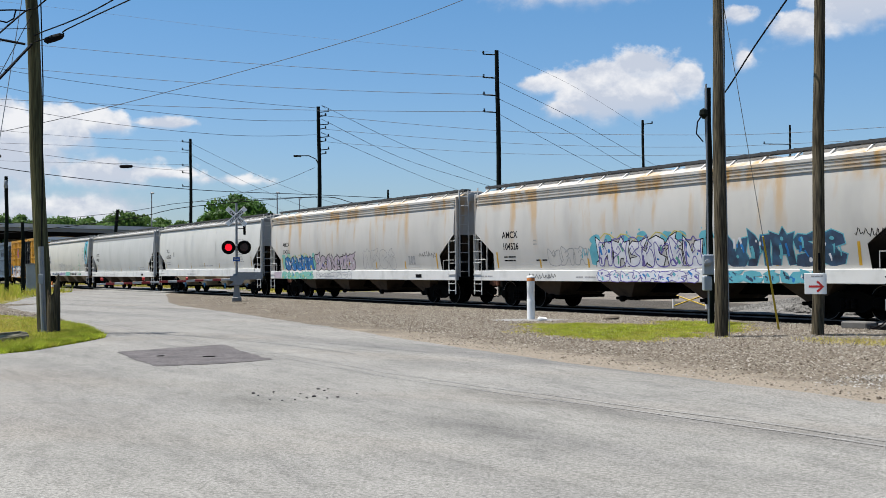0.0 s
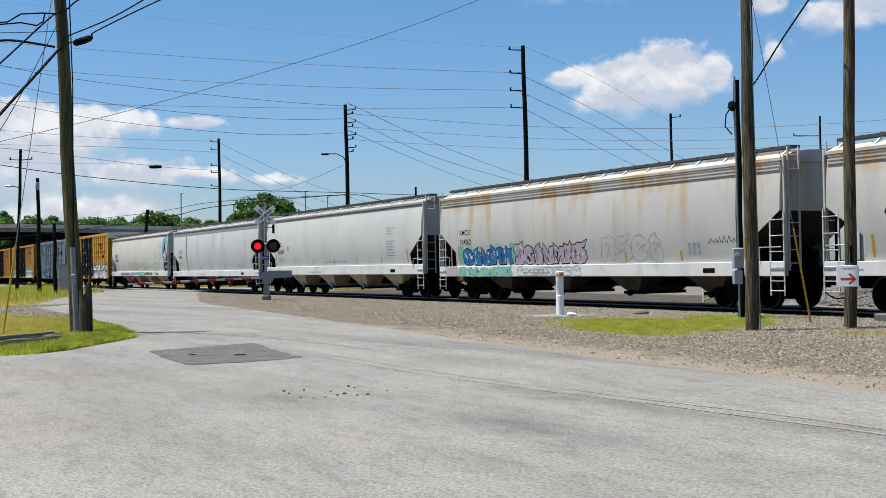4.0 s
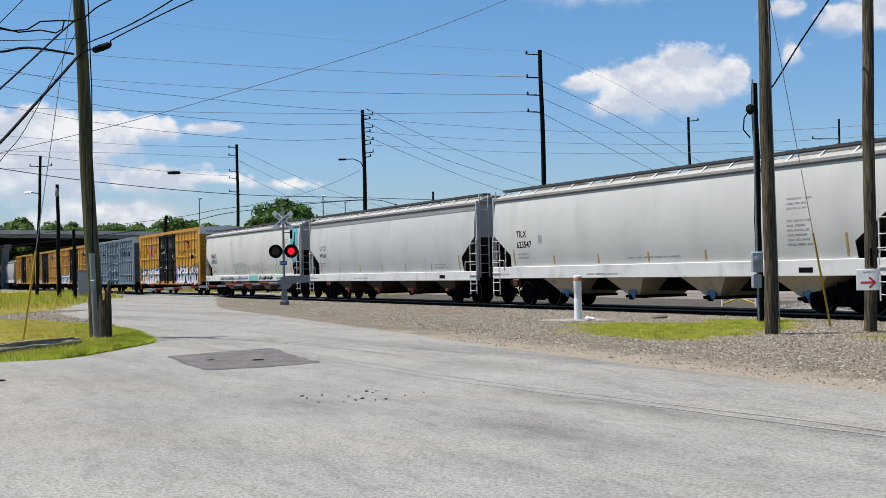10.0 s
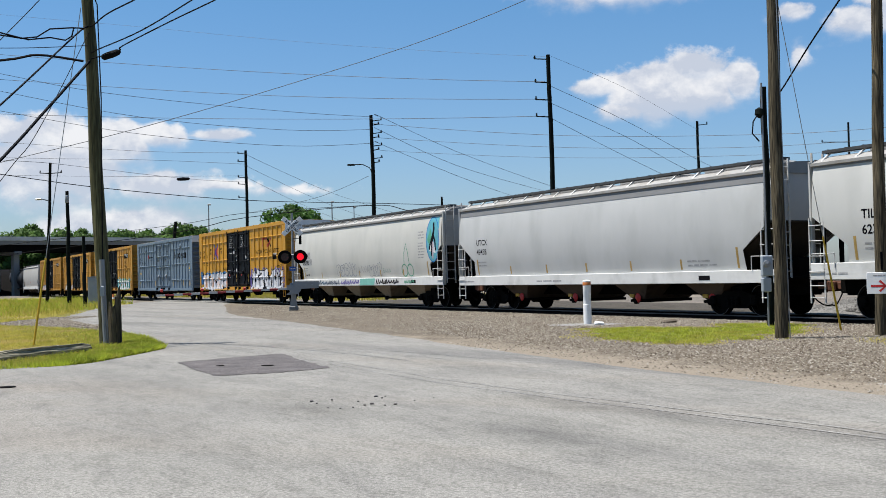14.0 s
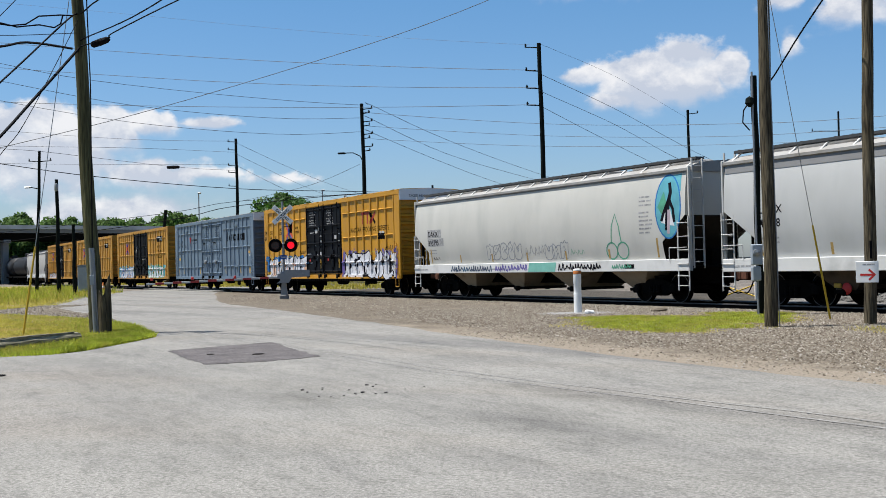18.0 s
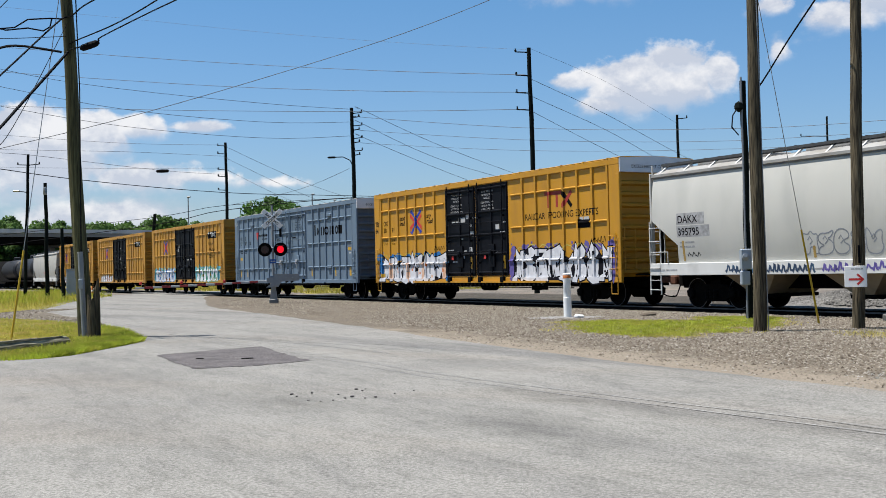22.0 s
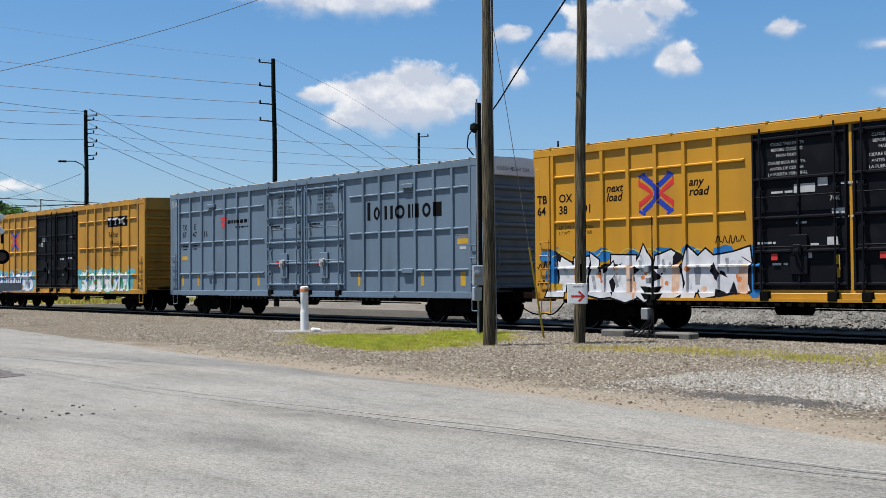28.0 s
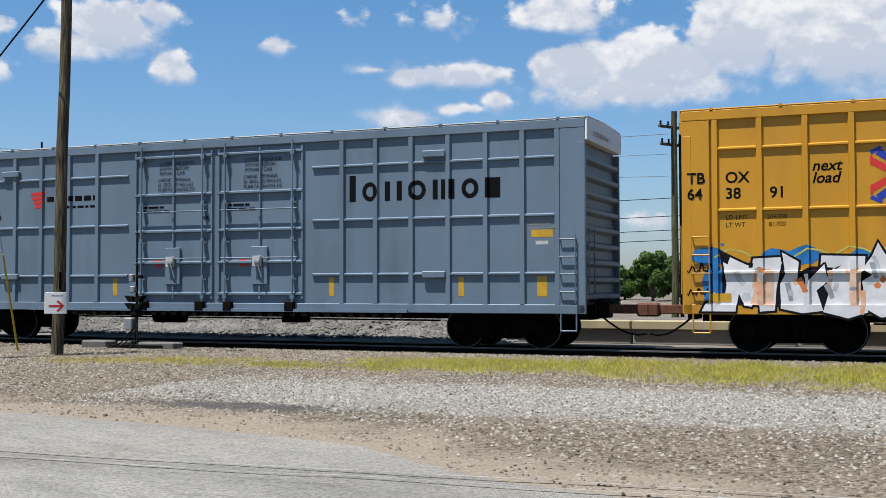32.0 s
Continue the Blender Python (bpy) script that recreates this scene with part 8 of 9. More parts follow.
# ---- small trackside things ----
def marker_post():
    p = polar(4.48, 32.2)
    c = thing("marker_post", "white plastic marker post with an orange band", "marker post", m=at_pose(p))
    part("tube", Shape().lathe([(0.115, 0.0), (0.115, 0.55), (0.108, 0.56), (0.108, 0.8), (0.112, 0.81), (0.112, 1.14)], (0, 0, 0.03), (0, 0, 1), 20), PLASTIC, c)
    part("band", Shape().lathe([(0.117, 1.10), (0.117, 1.19), (0.112, 1.20)], (0, 0, 0.03), (0, 0, 1), 20), ORANGE, c, "orange band")
    part("cap", Shape().lathe([(0.117, 1.19), (0.117, 1.23), (0.08, 1.25), (0.0, 1.255)], (0, 0, 0.03), (0, 0, 1), 20), PLASTIC, c)
    sh = Shape()
    rnd = random.Random(3)
    ring = [p + Vector(((1.15 + rnd.uniform(-.2, .2)) * math.cos(a * .45), (0.9 + rnd.uniform(-.2, .2)) * math.sin(a * .45), 0.018)) for a in range(14)]
    sh.add([p + Vector((0, 0, 0.035))] + ring, [(0, i + 1, (i + 1) % 14 + 1) for i in range(14)])
    solo("concrete_pad", sh, CONCRETE, "rough white concrete pad round the marker post", "concrete pad", kind="structure")


marker_post()


def dwarf_signal():
    """Trackside apparatus: boxes on a short mast, on concrete blocks."""
    p = polar(22.15, 27.6)
    c = thing("trackside_detector", "black and grey trackside equipment mast on concrete blocks", "railway equipment", m=at_pose(p, -59 + 0))
    part("mast", Shape().tube((0, 0, 0.1), (0, 0, 1.95), 0.035, 0.025, 8), SIGNBLACK, c)
    part("whip", Shape().tube((0, 0, 1.9), (0, 0, 2.95), 0.016, 0.010, 6), SIGNBLACK, c)
    part("box", Shape().soft(-0.16, -0.03, -0.12, -0.0, 1.58, 1.76, 0.02), ALUM, c, "small pale grey box")
    part("box", Shape().soft(-0.13, 0.01, -0.12, 0.0, 1.32, 1.48, 0.02), ALUM, c, "small pale grey box")
    part("clamp", Shape().soft(0.02, 0.16, -0.08, 0.04, 1.66, 1.74, 0.01), SIGNBLACK, c)
    for z in (1.10, 0.93):
        for sg in (-1, 1):
            part("hood", Shape().prism([(sg * 0.02, z), (sg * 0.14, z), (sg * 0.26, z + 0.15), (sg * 0.02, z + 0.12)], 1, -0.14, 0.04), SIGNBLACK, c, "flared black hood")
    part("head", Shape().soft(-0.13, 0.12, -0.12, 0.06, 0.76, 0.95, 0.04), SIGNBLACK, c)
    part("battery_box", Shape().soft(-0.22, 0.0, -0.2, 0.0, 0.45, 0.73, 0.02), ALUM, c, "grey battery box")
    for k in (-0.5, -0.25, 0.12, 0.4):
        part("cable", Shape().line([Vector((0.03, -0.05, 0.8)), Vector((0.1 + k * 0.1, -0.16, 0.5)), Vector((k * 0.5, -0.25, 0.14)), Vector((k, -0.4, 0.03))], 0.018), CABLE, c)
    part("base_frame", Shape().soft(-0.6, 0.9, -0.25, -0.1, 0.02, 0.10, 0.01).soft(-0.6, 0.9, 0.15, 0.3, 0.02, 0.10, 0.01), SIGNBLACK, c)
    for x0, x1, h in ((-1.45, -0.72, 0.21), (-0.42, -0.10, 0.20), (0.15, 1.2, 0.19)):
        q = c.matrix_world @ Vector(((x0 + x1) / 2, -0.02, 0.0))
        w = (x1 - x0) / 2
        solo("concrete_block", Shape().soft(-w, w, -0.2, 0.2, 0.0, h * 0.85, 0.03), BLOCK, "grimy grey concrete block at the equipment's foot", "concrete block", "blocks by the track", m=pose(q.x, q.y, 0, 0, 0, -58))


dwarf_signal()


def left_verge_things():
    rnd = random.Random(21)
    for (s0, d0), (s1, d1), r in (((-22.4, 1.6), (-25.3, 4.7), 0.105), ((-23.4, 1.9), (-25.7, 4.15), 0.085)):
        a, b = W(s0, d0, 0.03 + r * 0.8), W(s1, d1, 0.03 + r * 0.8)
        v = b - a
        lg = thing("wooden_log", "weathered split timber lying in the grass", "timber", "timbers in the grass", m=pose(a.x, a.y, a.z, 0, 0, math.degrees(math.atan2(v.y, v.x))))
        pts = [(Vector((v.length * k / 9, rnd.uniform(-.02, .02), rnd.uniform(-.015, .02))), r * rnd.uniform(.86, 1.1)) for k in range(10)]
        part("timber", Shape().sweep(pts, 9), TIMBER, lg, smooth=False)
        part("splinter", Shape().prism([(v.length * .3, r * .7), (v.length * .9, r * .6), (v.length * .97, r * 1.15), (v.length * .5, r * 1.25)], 1, -r * .5, r * .1), TIMBER, lg)
    p = W(-24.9, 20.6)
    solo("flat_stone", Shape().soft(-0.22, 0.22, -0.13, 0.13, 0.0, 0.12, 0.05), STONE, "pale flat stone in the grass", "stone", m=pose(p.x, p.y, 0, 3, -4, 20))
    p = W(-25.5, 18.6)
    solo("litter_bag", Shape().soft(-0.14, 0.14, -0.08, 0.08, 0, 0.12, 0.04), PLASTIC, "scrap of white litter in the grass", "litter", m=pose(p.x, p.y, 0.0, 0, 8, 30))
    # asphalt crumbs where the surface has broken up
    rnd = random.Random(8)
    for i in range(18):
        s, d = rnd.gauss(-12.1, 0.35), rnd.gauss(5.25, 0.4)
        q = W(s, d, 0.03)
        r = rnd.uniform(0.010, 0.024)
        solo("asphalt_crumb", Shape().soft(-r, r, -r * .7, r * .7, 0, r * 0.8, r * .3), PATCH, "broken crumb of dark asphalt on the road", "asphalt crumb", "crumbs on the road", m=pose(q.x, q.y, 0.03, 0, 0, rnd.uniform(0, 180)))
    sh = Shape()
    c = W(-7.25, 12.0)
    pts = [c + Vector((math.cos(a * math.pi / 12) * (0.6 + 0.2 * math.sin(a * 2.1)), math.sin(a * math.pi / 12) * (0.24 + 0.1 * math.sin(a * 3.3)), 0.022)) for a in range(24)]
    R = Matrix.Rotation(radians(-50), 4, "Z")
    pts = [c + R @ (p - c) for p in pts]
    solo("oil_stain", Shape().add([c + Vector((0, 0, 0.024))] + pts, [(0, i + 1, (i + 1) % 24 + 1) for i in range(24)]), OIL, "dark oily patch on the gravel", "stain", kind="structure")


left_verge_things()


def equipment_cabinet():
    p = polar(-20.17, 85)
    c = thing("equipment_cabinet", "grey metal trackside equipment cabinet on the verge", "cabinet", m=at_pose(p, 20))
    part("body", Shape().soft(-0.42, 0.42, -0.35, 0.35, 0.05, 2.0, 0.02), BOXPAINT, c)
    part("door", Shape().soft(-0.38, 0.38, -0.375, -0.35, 0.12, 1.92, 0.008), BOXPAINT, c, "grey cabinet door")
    part("roof", Shape().prism([(-0.46, 2.0), (0.46, 2.0), (0.46, 2.06), (0, 2.12), (-0.46, 2.06)], 1, -0.4, 0.4), GALV, c)
    part("plinth", Shape().soft(-0.46, 0.46, -0.4, 0.4, -0.02, 0.06, 0.01), CONCRETE, c)


equipment_cabinet()


def braced_barrier():
    """A low braced stop beyond the track."""
    a, b = W(-30.46, 28.1), W(-29.2, 28.5)
    c = thing("braced_barrier", "low white post with yellow cross braces beyond the track", "barrier")
    for p in (a, b):
        part("post", Shape().tube(p, p + Vector((0, 0, 0.62)), 0.04, 0.04, 8), PLASTIC, c)
    for z0, z1 in ((0.08, 0.52), (0.5, 0.1)):
        part("brace", Shape().tube(a + Vector((0, 0, z0)), b + Vector((0, 0, z1)), 0.025, 0.025, 6), GUARD, c, "yellow brace bar")


braced_barrier()


# ---- distance ----
def overpass():
    c = thing("highway_overpass", "long grey concrete highway overpass with dark underside", "bridge")
    a, b = polar(-33, 190), polar(-13.0, 225)
    d = (b - a).normalized()
    yaw = math.degrees(math.atan2(d.y, d.x))
    m = pose(a.x, a.y, 0, 0, 0, yaw)
    n = (b - a).length
    za, zb = rise(2.30, 190), rise(1.95, 225)
    for nm, y0, y1, t0, t1, mat in (("deck", -5, 5, -0.75, -0.15, ROADDECK), ("parapet", -5.2, -4.9, -0.1, 0.55, PARAPET), ("girder", -4.6, -4.2, -1.9, -0.75, BLACK), ("girder", -1, -0.5, -1.9, -0.75, BLACK), ("girder", 4.2, 4.6, -1.9, -0.75, BLACK)):
        vs = []
        for x, z in ((0, za), (n, zb)):
            for y in (y0, y1):
                for t in (t0, t1):
                    vs.append(m @ Vector((x, y, z + t)))
        part(nm, Shape().add(vs, [(0, 1, 3, 2), (4, 6, 7, 5), (0, 4, 5, 1), (2, 3, 7, 6), (1, 5, 7, 3), (0, 2, 6, 4)]), mat, c)
    k = 0
    while k * 14 < n:
        x = k * 14 + 4
        z = za + (zb - za) * x / n
        for y in (-3.6, 3.6):
            part("pier", Shape().soft(x - 0.5, x + 0.5, y - 0.5, y + 0.5, 0, z - 1.9, 0.05, m), ROADDECK, c)
        part("pier_cap", Shape().soft(x - 0.6, x + 0.6, -4.8, 4.8, z - 2.4, z - 1.85, 0.05, m), ROADDECK, c)
        k += 1
    # embankment under and behind it
    sh = Shape()
    for x in (0, n * 0.5, n):
        for y, z in ((2, 0), (7, 3.4), (12, 4.6), (30, 4.8)):
            sh.v.append(tuple(m @ Vector((x, y, z))))
    sh.f = [(4 * i + k, 4 * i + k + 1, 4 * i + k + 5, 4 * i + k + 4) for i in range(2) for k in range(3)]
    part("embankment", sh, BLACK, c, "dark bank under the overpass")


overpass()


def tree(name, label, base, height, width, clumps, leaf, mat, seed, trunk=0.3, low=0.35, flat=0.75, per=280):
    """A tapered trunk with limbs, and a ragged crown of many small leaves."""
    rnd = random.Random(seed)
    c = thing(name, label, "tree", "trees", m=at_pose(base))
    sh = Shape()
    hub = Vector((0, 0, height * low))
    sh.tube((0, 0, -0.1), hub, trunk, trunk * 0.7, 10, False)
    centres = []
    for i in range(clumps):
        a = rnd.uniform(0, 6.283)
        r = width * 0.5 * math.sqrt(rnd.random()) * 0.85
        z = height * (low + 0.1 + (0.9 - low) * rnd.random() ** 0.8 * (1 - 0.55 * (r / (width * 0.5)) ** 2))
        centres.append((Vector((r * math.cos(a), r * math.sin(a), z)), rnd.uniform(0.10, 0.20) * width))
    for p, r in centres[::max(1, clumps // 9)]:
        sh.tube(hub, hub.lerp(p, 0.55) + Vector((0, 0, 0.3)), trunk * 0.5, trunk * 0.22, 7, False)
        sh.tube(hub.lerp(p, 0.55) + Vector((0, 0, 0.3)), p, trunk * 0.22, trunk * 0.06, 6, False)
    part("trunk", sh, BARK, c)
    rs = np.random.RandomState(seed)
    V, k = [], 0
    for p, r in centres:
        n = per
        u = rs.normal(size=(n, 3))
        u /= np.linalg.norm(u, axis=1)[:, None]
        q = np.array(p) + u * (r * rs.uniform(0.45, 1.0, (n, 1))) * np.array([1, 1, flat])
        e = rs.normal(size=(n, 3)); e /= np.linalg.norm(e, axis=1)[:, None]
        g = np.cross(u, e); g /= np.linalg.norm(g, axis=1)[:, None] + 1e-9
        s = leaf * rs.uniform(0.6, 1.3, (n, 1))
        V.append(np.stack([q - e * s, q + g * s * 0.6, q + e * s, q - g * s * 0.6], 1).reshape(-1, 3))
    V = np.concatenate(V)
    F = np.arange(len(V)).reshape(-1, 4)
    me = bpy.data.meshes.new("crown")
    me.from_pydata(V.tolist(), [], F.tolist())
    part("crown", me, mat, c, "", False, False)
    return c


def build_trees():
    tree("broadleaf_tree", "dense dark green broadleaf tree behind the train", polar(-10.65, 150), rise(3.55, 150), 10.4, 120, 0.27, LEAF, 1, 0.4, 0.22, 0.75, 420)
    rnd = random.Random(12)
    for i in range(26):
        az = -27 + i * 0.56
        d = rnd.uniform(235, 265)
        tree("broadleaf_tree", "green tree beyond the overpass", polar(az, d), rise(rnd.uniform(2.25, 2.85), d), rnd.uniform(10, 14), 30, 0.38, LEAF_FAR, 20 + i, 0.4, 0.3)
    for az, d, e, w in ((-25.3, 150, 0.7, 4.5), (-26.6, 140, 0.9, 7)):
        tree("broadleaf_tree", "low green shrubby tree before the overpass", polar(az, d), rise(e, d), w, 22, 0.22, LEAF_FAR, 60 + int(d + e * 10), 0.25, 0.15)
    for i, (az, d, e, w) in enumerate(((45.2, 112, 0.95, 5), (46.3, 110, 0.85, 5), (47.7, 100, 1.65, 3.4), (48.9, 105, 1.45, 5), (50.5, 115, 1.5, 8), (53.5, 120, 1.4, 8), (57, 120, 1.6, 9), (43.5, 125, 0.9, 7), (40, 130, 0.8, 8), (-13.8, 190, 2.2, 6))):
        tree("broadleaf_tree", "light green leafy tree beyond the track", polar(az, d), rise(e, d), w, 34, 0.2, LEAF_FAR, 80 + i, 0.18, 0.06, 0.9)


build_trees()


def backdrop_right():
    """Low wall, shed and stacked goods behind the track at the right."""
    w = thing("loading_wall", "low weathered concrete loading wall with a yellow timber edge", "wall")
    s0, s1 = -10.0, 42.0
    for nm, d0, d1, z0, z1, mat in (("wall", 28.25, 28.65, -0.02, 0.36, CONCRETE), ("edge", 28.15, 28.75, 0.36, 0.58, CREAM)):
        k = s0
        while k < s1:
            m = Matrix.Translation(W(k, 0, 0)) @ Matrix.Rotation(math.atan2(AL.y, AL.x), 4, "Z")
            part(nm, Shape().soft(0.02, 3.98, d0, d1, z0, z1, 0.02, m), mat, w)
            k += 4
    p = W(2, 62)
    h = thing("storage_shed", "long low shed with a white metal roof", "shed", m=pose(p.x, p.y, 0, 0, 0, TRACK_YAW - 90))
    part("walls", Shape().box(-6, 30, -4, 4, 0, 2.3), CREAM, h)
    part("roof", Shape().prism([(-4.5, 2.25), (0, 3.0), (4.5, 2.25), (4.5, 2.35), (0, 3.12), (-4.5, 2.35)], 0, -6.5, 30.5), SHEDWHITE, h, "white metal roof")
    for i in range(8):
        part("roof_sheet", Shape().box(-6 + i * 4.5, -5.94 + i * 4.5, -4.52, 4.52, 2.33, 2.40), SHEDWHITE, h)
    # a brick house with a pale metal roof, seen between the cars
    p = polar(38.3, 84)
    hs = thing("brick_house", "small brown brick house with a pale metal gable roof", "house", m=pose(p.x, p.y, 0, 0, 0, -38.3))
    part("wall", Shape().prism([(-2.6, 0), (2.6, 0), (2.6, 2.5), (0, 3.75), (-2.6, 2.5)], 1, 0, 9), BRICK, hs)
    for sg in (-1, 1):
        ring = [(sg * 3.0, 2.30), (0, 3.78), (0, 3.93), (sg * 3.0, 2.45)]
        part("roof", Shape().prism(ring, 1, -0.5, 9.4), SHEDWHITE, hs, "pale metal roof sheet")
        part("barge_board", Shape().prism([(sg * 3.02, 2.22), (0, 3.72), (0, 3.95), (sg * 3.02, 2.46)], 1, -0.56, -0.48), CREAM, hs)
    part("porch_roof", Shape().prism([(-2.2, 1.95), (0.2, 1.75), (0.2, 1.85), (-2.2, 2.05)], 0, -3.2, 3.2), SHEDWHITE, hs)
    for x in (-3.0, -1.5, 0.0, 1.5, 3.0):
        part("porch_post", Shape().soft(x - 0.06, x + 0.06, -2.15, -2.03, 0, 1.98, 0.01), CREAM, hs)
    part("window", Shape().soft(-0.6, 0.6, -0.03, 0.02, 0.9, 1.8, 0.01), SIGNBLACK, hs, "dark window pane")
    b = thing("flat_wagon", "rust-brown idle flat wagon on a siding", "railcar")
    m = Matrix.Translation(W(-6, 40, 0)) @ Matrix.Rotation(math.atan2(AL.y, AL.x), 4, "Z")
    part("deck", Shape().soft(0, 16, -1.4, 1.4, 0.95, 1.35, 0.03, m), COUPLER, b)
    for x in (2, 14):
        part("truck", Shape().soft(x - 1.2, x + 1.2, -1.1, 1.1, 0.0, 0.95, 0.1, m), BLACK, b)
    for i in range(9):
        part("stake", Shape().soft(0.3 + i * 1.9, 0.4 + i * 1.9, -1.45, -1.38, 1.3, 1.9, 0.01, m), COUPLER, b)


backdrop_right()


def lattice_mast():
    """A slim three-legged radio mast far beyond the track."""
    c = thing("lattice_mast", "slim grey lattice radio mast beyond the trees", "radio mast", m=at_pose(polar(45.5, 150)))
    legs = [Vector((0.33 * math.cos(a), 0.33 * math.sin(a), 0)) for a in (0.3, 2.4, 4.5)]
    for q in legs:
        part("leg", Shape().tube(q, q + Vector((0, 0, 21)), 0.05, 0.05, 6), ALUM, c)
    for k in range(17):
        z = 0.4 + 1.2 * k
        for i in range(3):
            u, v = legs[i], legs[(i + 1) % 3]
            part("brace", Shape().tube(u + Vector((0, 0, z)), v + Vector((0, 0, z + 1.2)), 0.025, 0.025, 5), ALUM, c)
    part("dish", Shape().lathe([(0.0, 0.0), (0.3, 0.05), (0.4, 0.16), (0.38, 0.16), (0.0, 0.06)], (0, -0.4, 6.5), (0, -1, 0), 14), PLASTIC, c, "small white dish")


lattice_mast()


def scatter(name, n, mat, seed, spots, shape, label, cat):
    """Many small pieces in one sheet of stuff. spots(rs, n) gives x, y, z; shape(rs, n) the corner points of each piece."""
    rs = np.random.RandomState(seed)
    P = spots(rs, n)
    C, faces = shape(rs, len(P))
    V = (P[:, None, :] + C).reshape(-1, 3)
    k = C.shape[1]
    F = [tuple(j + i * k for j in f) for i in range(len(P)) for f in faces]
    me = bpy.data.meshes.new(name)
    me.from_pydata(V.tolist(), [], F)
    me.materials.append(mat)
    return tagged(new(name, me), label, cat, kind="stuff")


def on_track(s, d, z):
    k = BEND * np.minimum(s, 0) ** 2
    return np.stack([AL.x * s + AC.x * (d + k), AL.y * s + AC.y * (d + k), np.broadcast_to(z, s.shape)], 1)


def stone_shape(lo, hi):
    def make(rs, n):
        r = rs.uniform(lo, hi, (n, 1, 1)) * rs.uniform(0.7, 1.2, (n, 1, 3))
        base = np.array([(1, 0, 0), (0.31, 0.95, 0), (-0.81, 0.59, 0), (-0.81, -0.59, 0), (0.31, -0.95, 0), (0.1, 0, 0.8)])[None] * r
        a = rs.uniform(0, 6.28, n)
        c, s = np.cos(a)[:, None], np.sin(a)[:, None]
        x, y = base[..., 0] * c - base[..., 1] * s, base[..., 0] * s + base[..., 1] * c
        C = np.stack([x, y, base[..., 2]], 2) + rs.uniform(-1, 1, base.shape) * r * 0.22
        return C, [(0, 1, 5), (1, 2, 5), (2, 3, 5), (3, 4, 5), (4, 0, 5)]
    return make


def blade_shape(lo, hi, w, tilt=0.5):
    def make(rs, n):
        h = rs.uniform(lo, hi, n)
        a = rs.uniform(0, 6.28, n)
        b = rs.uniform(0, 6.28, n)
        t = rs.uniform(0, tilt, n) * h
        ww = w * rs.uniform(0.6, 1.3, n)
        z = np.zeros(n)
        C = np.stack([np.stack([np.cos(a) * ww, np.sin(a) * ww, z], 1), np.stack([-np.cos(a) * ww, -np.sin(a) * ww, z], 1),
                      np.stack([np.cos(b) * t, np.sin(b) * t, h], 1)], 1)
        return C, [(0, 1, 2)]
    return make


def road_edge(s):
    return np.interp(-s, [-q[0] for q in ROAD_R], [q[1] for q in ROAD_R])


def verge_edge(s):
    return np.interp(-s, [-q[0] for q in VERGE_RIM], [q[1] for q in VERGE_RIM])


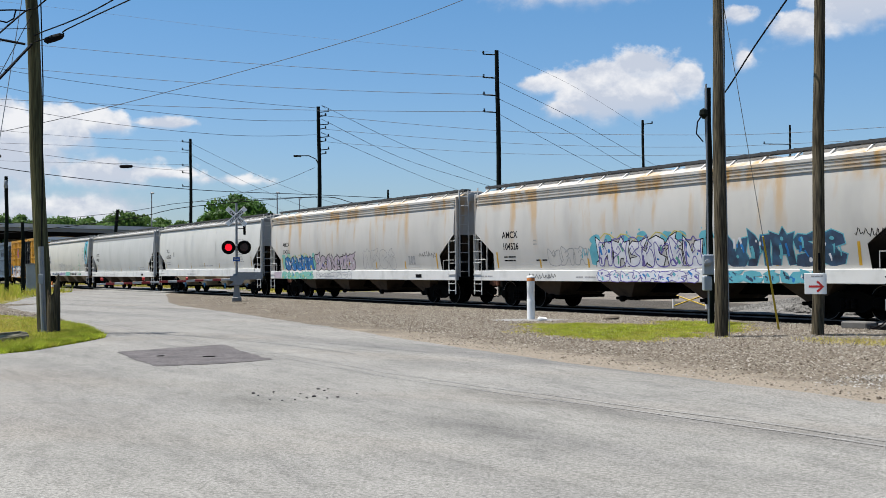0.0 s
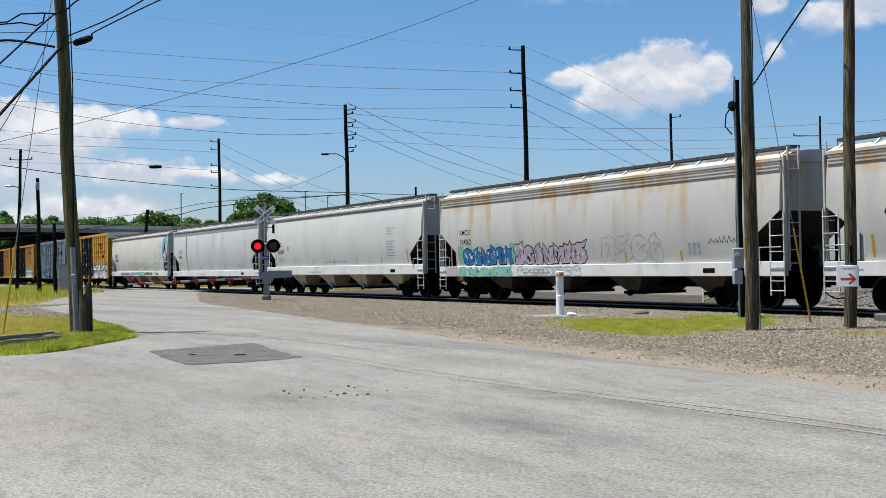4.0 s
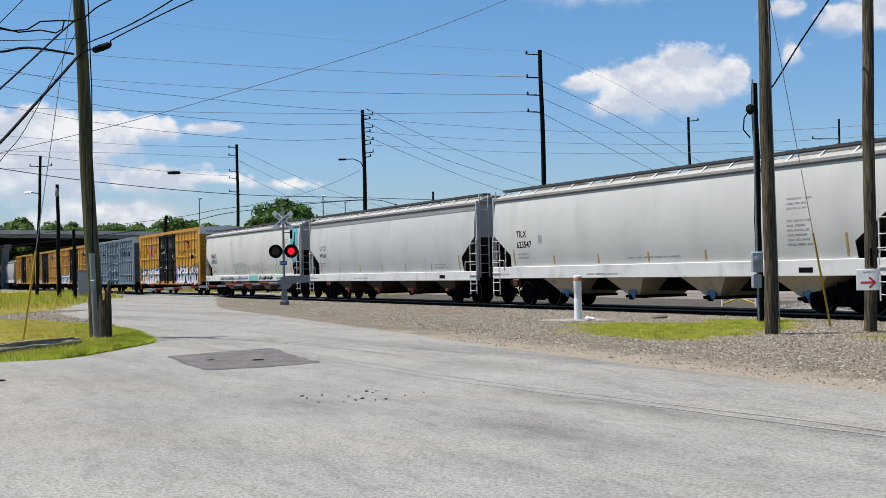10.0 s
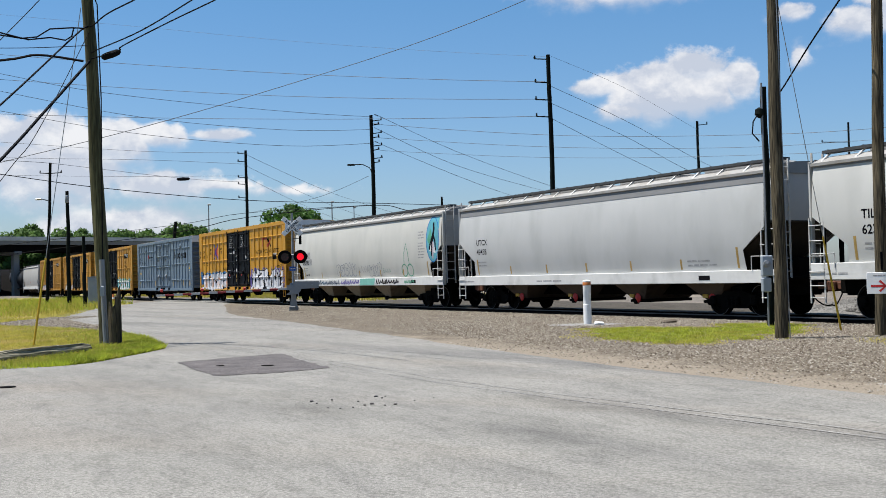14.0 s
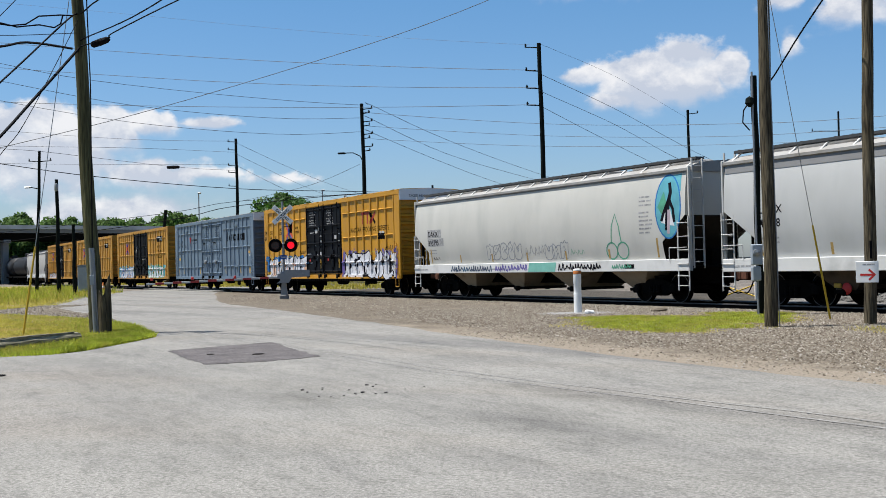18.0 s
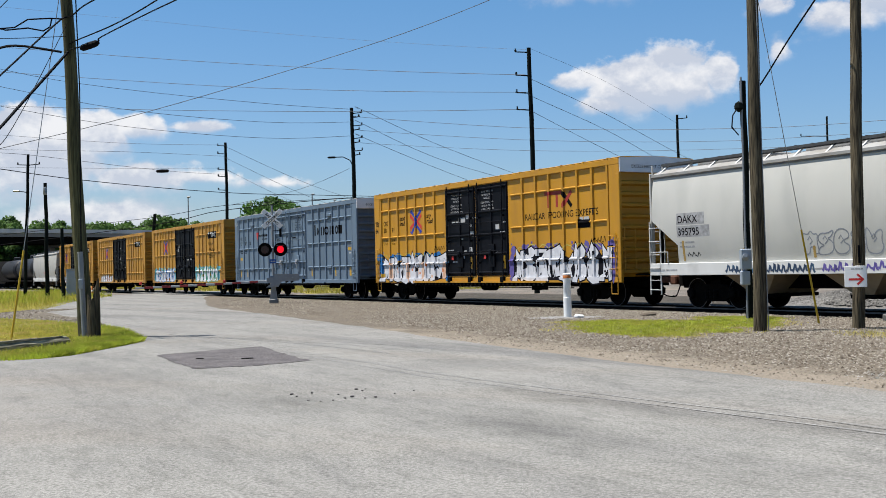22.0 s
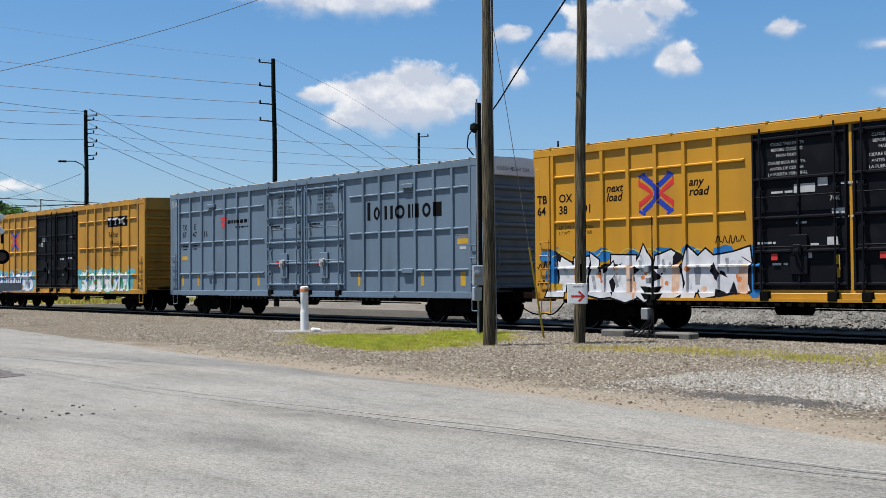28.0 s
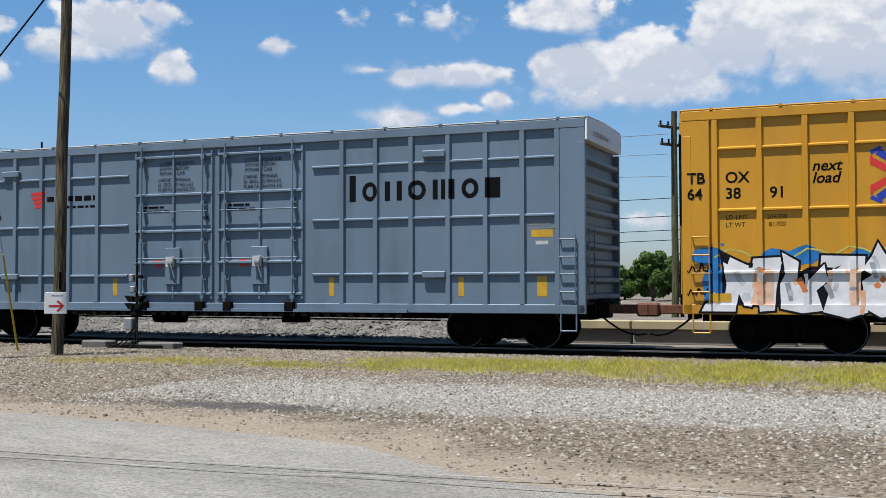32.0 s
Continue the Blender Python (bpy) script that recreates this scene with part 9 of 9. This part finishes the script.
def build_stuff():
    def near_gravel(rs, n):
        s = rs.uniform(-62, 14, n)
        f = rs.beta(1.5, 1.1, n)
        e = road_edge(s) + 0.4
        return on_track(s, e + (22.8 - e) * f, 0.0)
    scatter("loose_gravel", 60000, STONE, 1, near_gravel, stone_shape(0.012, 0.042), "loose grey and brown gravel beside the track", "gravel")
    def thick_gravel(rs, n):
        s = rs.uniform(-32, 5, n)
        e = road_edge(s) + 1.0
        d = e + (22.8 - e) * rs.beta(1.25, 1.1, n)
        keep = ~((s > -9) & (d > 11.8) & (d < 16.4) & (rs.random_sample(n) < 0.75))
        return on_track(s[keep], d[keep], 0.012)
    scatter("trackside_gravel", 105000, STONE, 31, thick_gravel, stone_shape(0.009, 0.030), "brown and grey gravel thick along the near track", "gravel")
    def pale_gravel(rs, n):
        return on_track(rs.uniform(-10, 3, n), np.clip(rs.normal(14.1, 1.1, n), 11.4, 17.0), 0.014)
    scatter("pale_gravel", 26000, PALE_STONE, 32, pale_gravel, stone_shape(0.008, 0.026), "pale crushed stone spread beside the track", "gravel")
    def close_gravel(rs, n):
        s = rs.uniform(-22, 8, n)
        e = road_edge(s) - 0.2
        return on_track(s, e + rs.gamma(1.6, 1.2, n), 0.010)
    scatter("road_edge_pebbles", 9000, STONE, 2, close_gravel, stone_shape(0.008, 0.024), "pebbles along the road edge", "gravel")
    def drive(rs, n):
        s = rs.uniform(-53, -34, n)
        return on_track(s, verge_edge(s) + rs.beta(1.2, 1.6, n) * np.clip((-33 - s) / 5, 0.2, 2.2), 0.045)
    scatter("drive_gravel", 9000, STONE, 33, drive, stone_shape(0.02, 0.06), "loose gravel on the drive", "gravel")
    def stained(rs, n):
        return on_track(rs.normal(-7.3, 0.55, n), rs.normal(11.98, 0.16, n), 0.018)
    scatter("oily_pebbles", 1500, OIL, 12, stained, stone_shape(0.010, 0.030), "oil-darkened pebbles round the stain", "gravel")
    # Bed stones share the bed's colour, with the shade painted in.
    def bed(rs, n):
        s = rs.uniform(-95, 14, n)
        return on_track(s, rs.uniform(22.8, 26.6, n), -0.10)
    scatter("track_bed_stones", 16000, BED, 3, bed, stone_shape(0.03, 0.07), "ballast stones between the ties, shade in their dark colour", "gravel")
    def heap(rs, n):
        s = rs.uniform(-28, -9, n)
        d = rs.uniform(27.6, 31.6, n)
        z = np.interp(d, [27.4, 28.3, 29.2, 30.2, 31.4, 32.6], [-.02, .32, .62, .68, .4, -.02]) * np.clip((s + 28.5) / 4, 0, 1) * np.clip((-9.0 - s) / 3.0, 0, 1)
        return on_track(s, d, z)
    scatter("heap_stones", 12000, BALLAST, 4, heap, stone_shape(0.04, 0.09), "crushed stones on the heap", "gravel")
    def verge(rs, n):
        s = -21.5 - rs.gamma(1.3, 14, n)
        s = np.maximum(s, -125)
        d = verge_edge(s) - rs.gamma(1.2, 3.0, n)
        return on_track(s, d, 0.03)
    scatter("verge_grass", 90000, BLADE, 5, verge, blade_shape(0.02, 0.09, 0.009, 1.8), "dry yellow-green verge grass", "grass")
    def edge(rs, n):
        s = -21.3 - rs.gamma(1.5, 3.0, n)
        s = np.maximum(s, -60)
        return on_track(s, verge_edge(s) - rs.gamma(1.2, 0.45, n), 0.03)
    scatter("edge_grass", 30000, BLADE_FRESH, 6, edge, blade_shape(0.03, 0.14, 0.009, 1.3), "fresh green grass along the verge edge", "grass")
    def clumps(rs, n, m):
        q = rs.uniform(-115, -56, m)
        k = rs.randint(0, m, n)
        s = q[k] + rs.normal(0, 1.1, n)
        e = (0.6 + rs.gamma(1.5, 3.5, m))[k] + rs.normal(0, 0.9, n)
        return on_track(s, verge_edge(s) - np.abs(e), 0.03)
    scatter("tall_weeds", 14000, BLADE, 7, lambda rs, n: clumps(rs, n, 60), blade_shape(0.08, 0.42, 0.018, 1.3), "tall dry weeds in clumps on the verge", "weeds")
    scatter("leafy_weeds", 5000, BLADE_FRESH, 17, lambda rs, n: clumps(rs, n, 30), blade_shape(0.10, 0.60, 0.03, 1.1), "green leafy weeds on the verge", "weeds")
    def old_weeds(rs, n):
        s = rs.uniform(-120, -60, n)
        return on_track(s, verge_edge(s) - 0.5 - rs.gamma(1.5, 4.0, n), 0.03)
    scatter("rough_grass", 12000, BLADE, 27, old_weeds, blade_shape(0.05, 0.20, 0.02, 1.0), "rough dry grass farther along the verge", "grass")
    def turf_at(rs, n, lo, hi, part_lo, part_hi):
        """Places in the grassy spots, thicker where the cover is higher."""
        s, d = rs.uniform(lo, hi, n), rs.uniform(12.5, 22.6, n)
        c = np.array([turf_cover(a, b) for a, b in zip(s, d)])
        keep = (c > part_lo) & (rs.random_sample(n) < np.clip(c * 1.2, 0, 1)) & (c <= part_hi)
        return on_track(s[keep], d[keep], 0.008)
    scatter("trackside_grass", 150000, BLADE_FRESH, 8, lambda rs, n: turf_at(rs, n, -25, -16.5, 0.40, 2), blade_shape(0.015, 0.075, 0.007, 1.6), "bright green grass patch by the wooden poles", "grass")
    scatter("dry_trackside_grass", 70000, BLADE, 11, lambda rs, n: turf_at(rs, n, -25, -16.5, 0.05, 0.75), blade_shape(0.015, 0.06, 0.007, 1.8), "dry straw-coloured grass round the green patch", "grass")
    scatter("dry_grass_tufts", 120000, BLADE, 9, lambda rs, n: turf_at(rs, n, -16.5, 3.5, 0.05, 2), blade_shape(0.015, 0.11, 0.006, 1.5), "dry yellowish grass tufts along the track", "grass")
    scatter("green_grass_tufts", 60000, BLADE_FRESH, 19, lambda rs, n: turf_at(rs, n, -12, 3.5, 0.35, 2), blade_shape(0.015, 0.10, 0.006, 1.5), "greener grass among the dry tufts", "grass")
    def back(rs, n):
        s = rs.uniform(-150, -66, n)
        return on_track(s, rs.uniform(29.5, 43, n), 0.0)
    scatter("back_grass", 18000, BLADE, 10, back, blade_shape(0.08, 0.3, 0.03), "green grass behind the track", "grass")


build_stuff()


def near_ties():
    """The ties that the camera passes nearest, each a piece of the track."""
    tr = bpy.data.objects["railway_track"]
    me = finish(Shape().soft(-0.12, 0.12, -1.3, 1.3, 0, 0.18, 0.015).mesh("tie"), TIE, False)
    for i in range(100):
        s = 13 - 0.53 * i
        q = car_pose(s)
        again("tie", me, tr, Matrix.Translation(W(s, D_MID, RAIL_Z - 0.172 - 0.18)) @ q.to_3x3().to_4x4() @ pose(0, 0, 0, 0, 0, random.uniform(-1, 1)))


near_ties()


def motions():
    """The train rolls past; its wheels turn; added shutters imitate the blink of the crossing's flashers."""
    times = [k[0] for k in RUN]
    for car, off in TRAIN:
        walk(car, [(t, car_pose(front(t) + off)) for t in times])
    steps = [i * 4 / 30 for i in range(240)] + [32.0]
    for ws, k in WHEELSETS:
        walk(ws, [(t, pose(k, 0, 0.457, 0, math.degrees((front(t) - front(0)) / 0.457), 0)) for t in steps])
    half = 0.672
    for fl, x, sg in FLAPS:
        # the side changes at every beat; over a few beats both lamps stay covered
        shut = [(k % 2 == 0) == (sg > 0) or k in (11, 12, 13, 29, 30, 31) for k in range(48)]
        rows = [(0.0, shut[0])]
        for k in range(47):
            t = 0.3 + half * k
            rows += [(t - 0.034, shut[k]), (t + 0.034, shut[k + 1])]
        rows.append((32.0, shut[47]))
        walk(fl, [(t, pose(x, -0.20, 2.60 + 0.195, 0 if q else -86, 0, 0)) for t, q in rows])


motions()
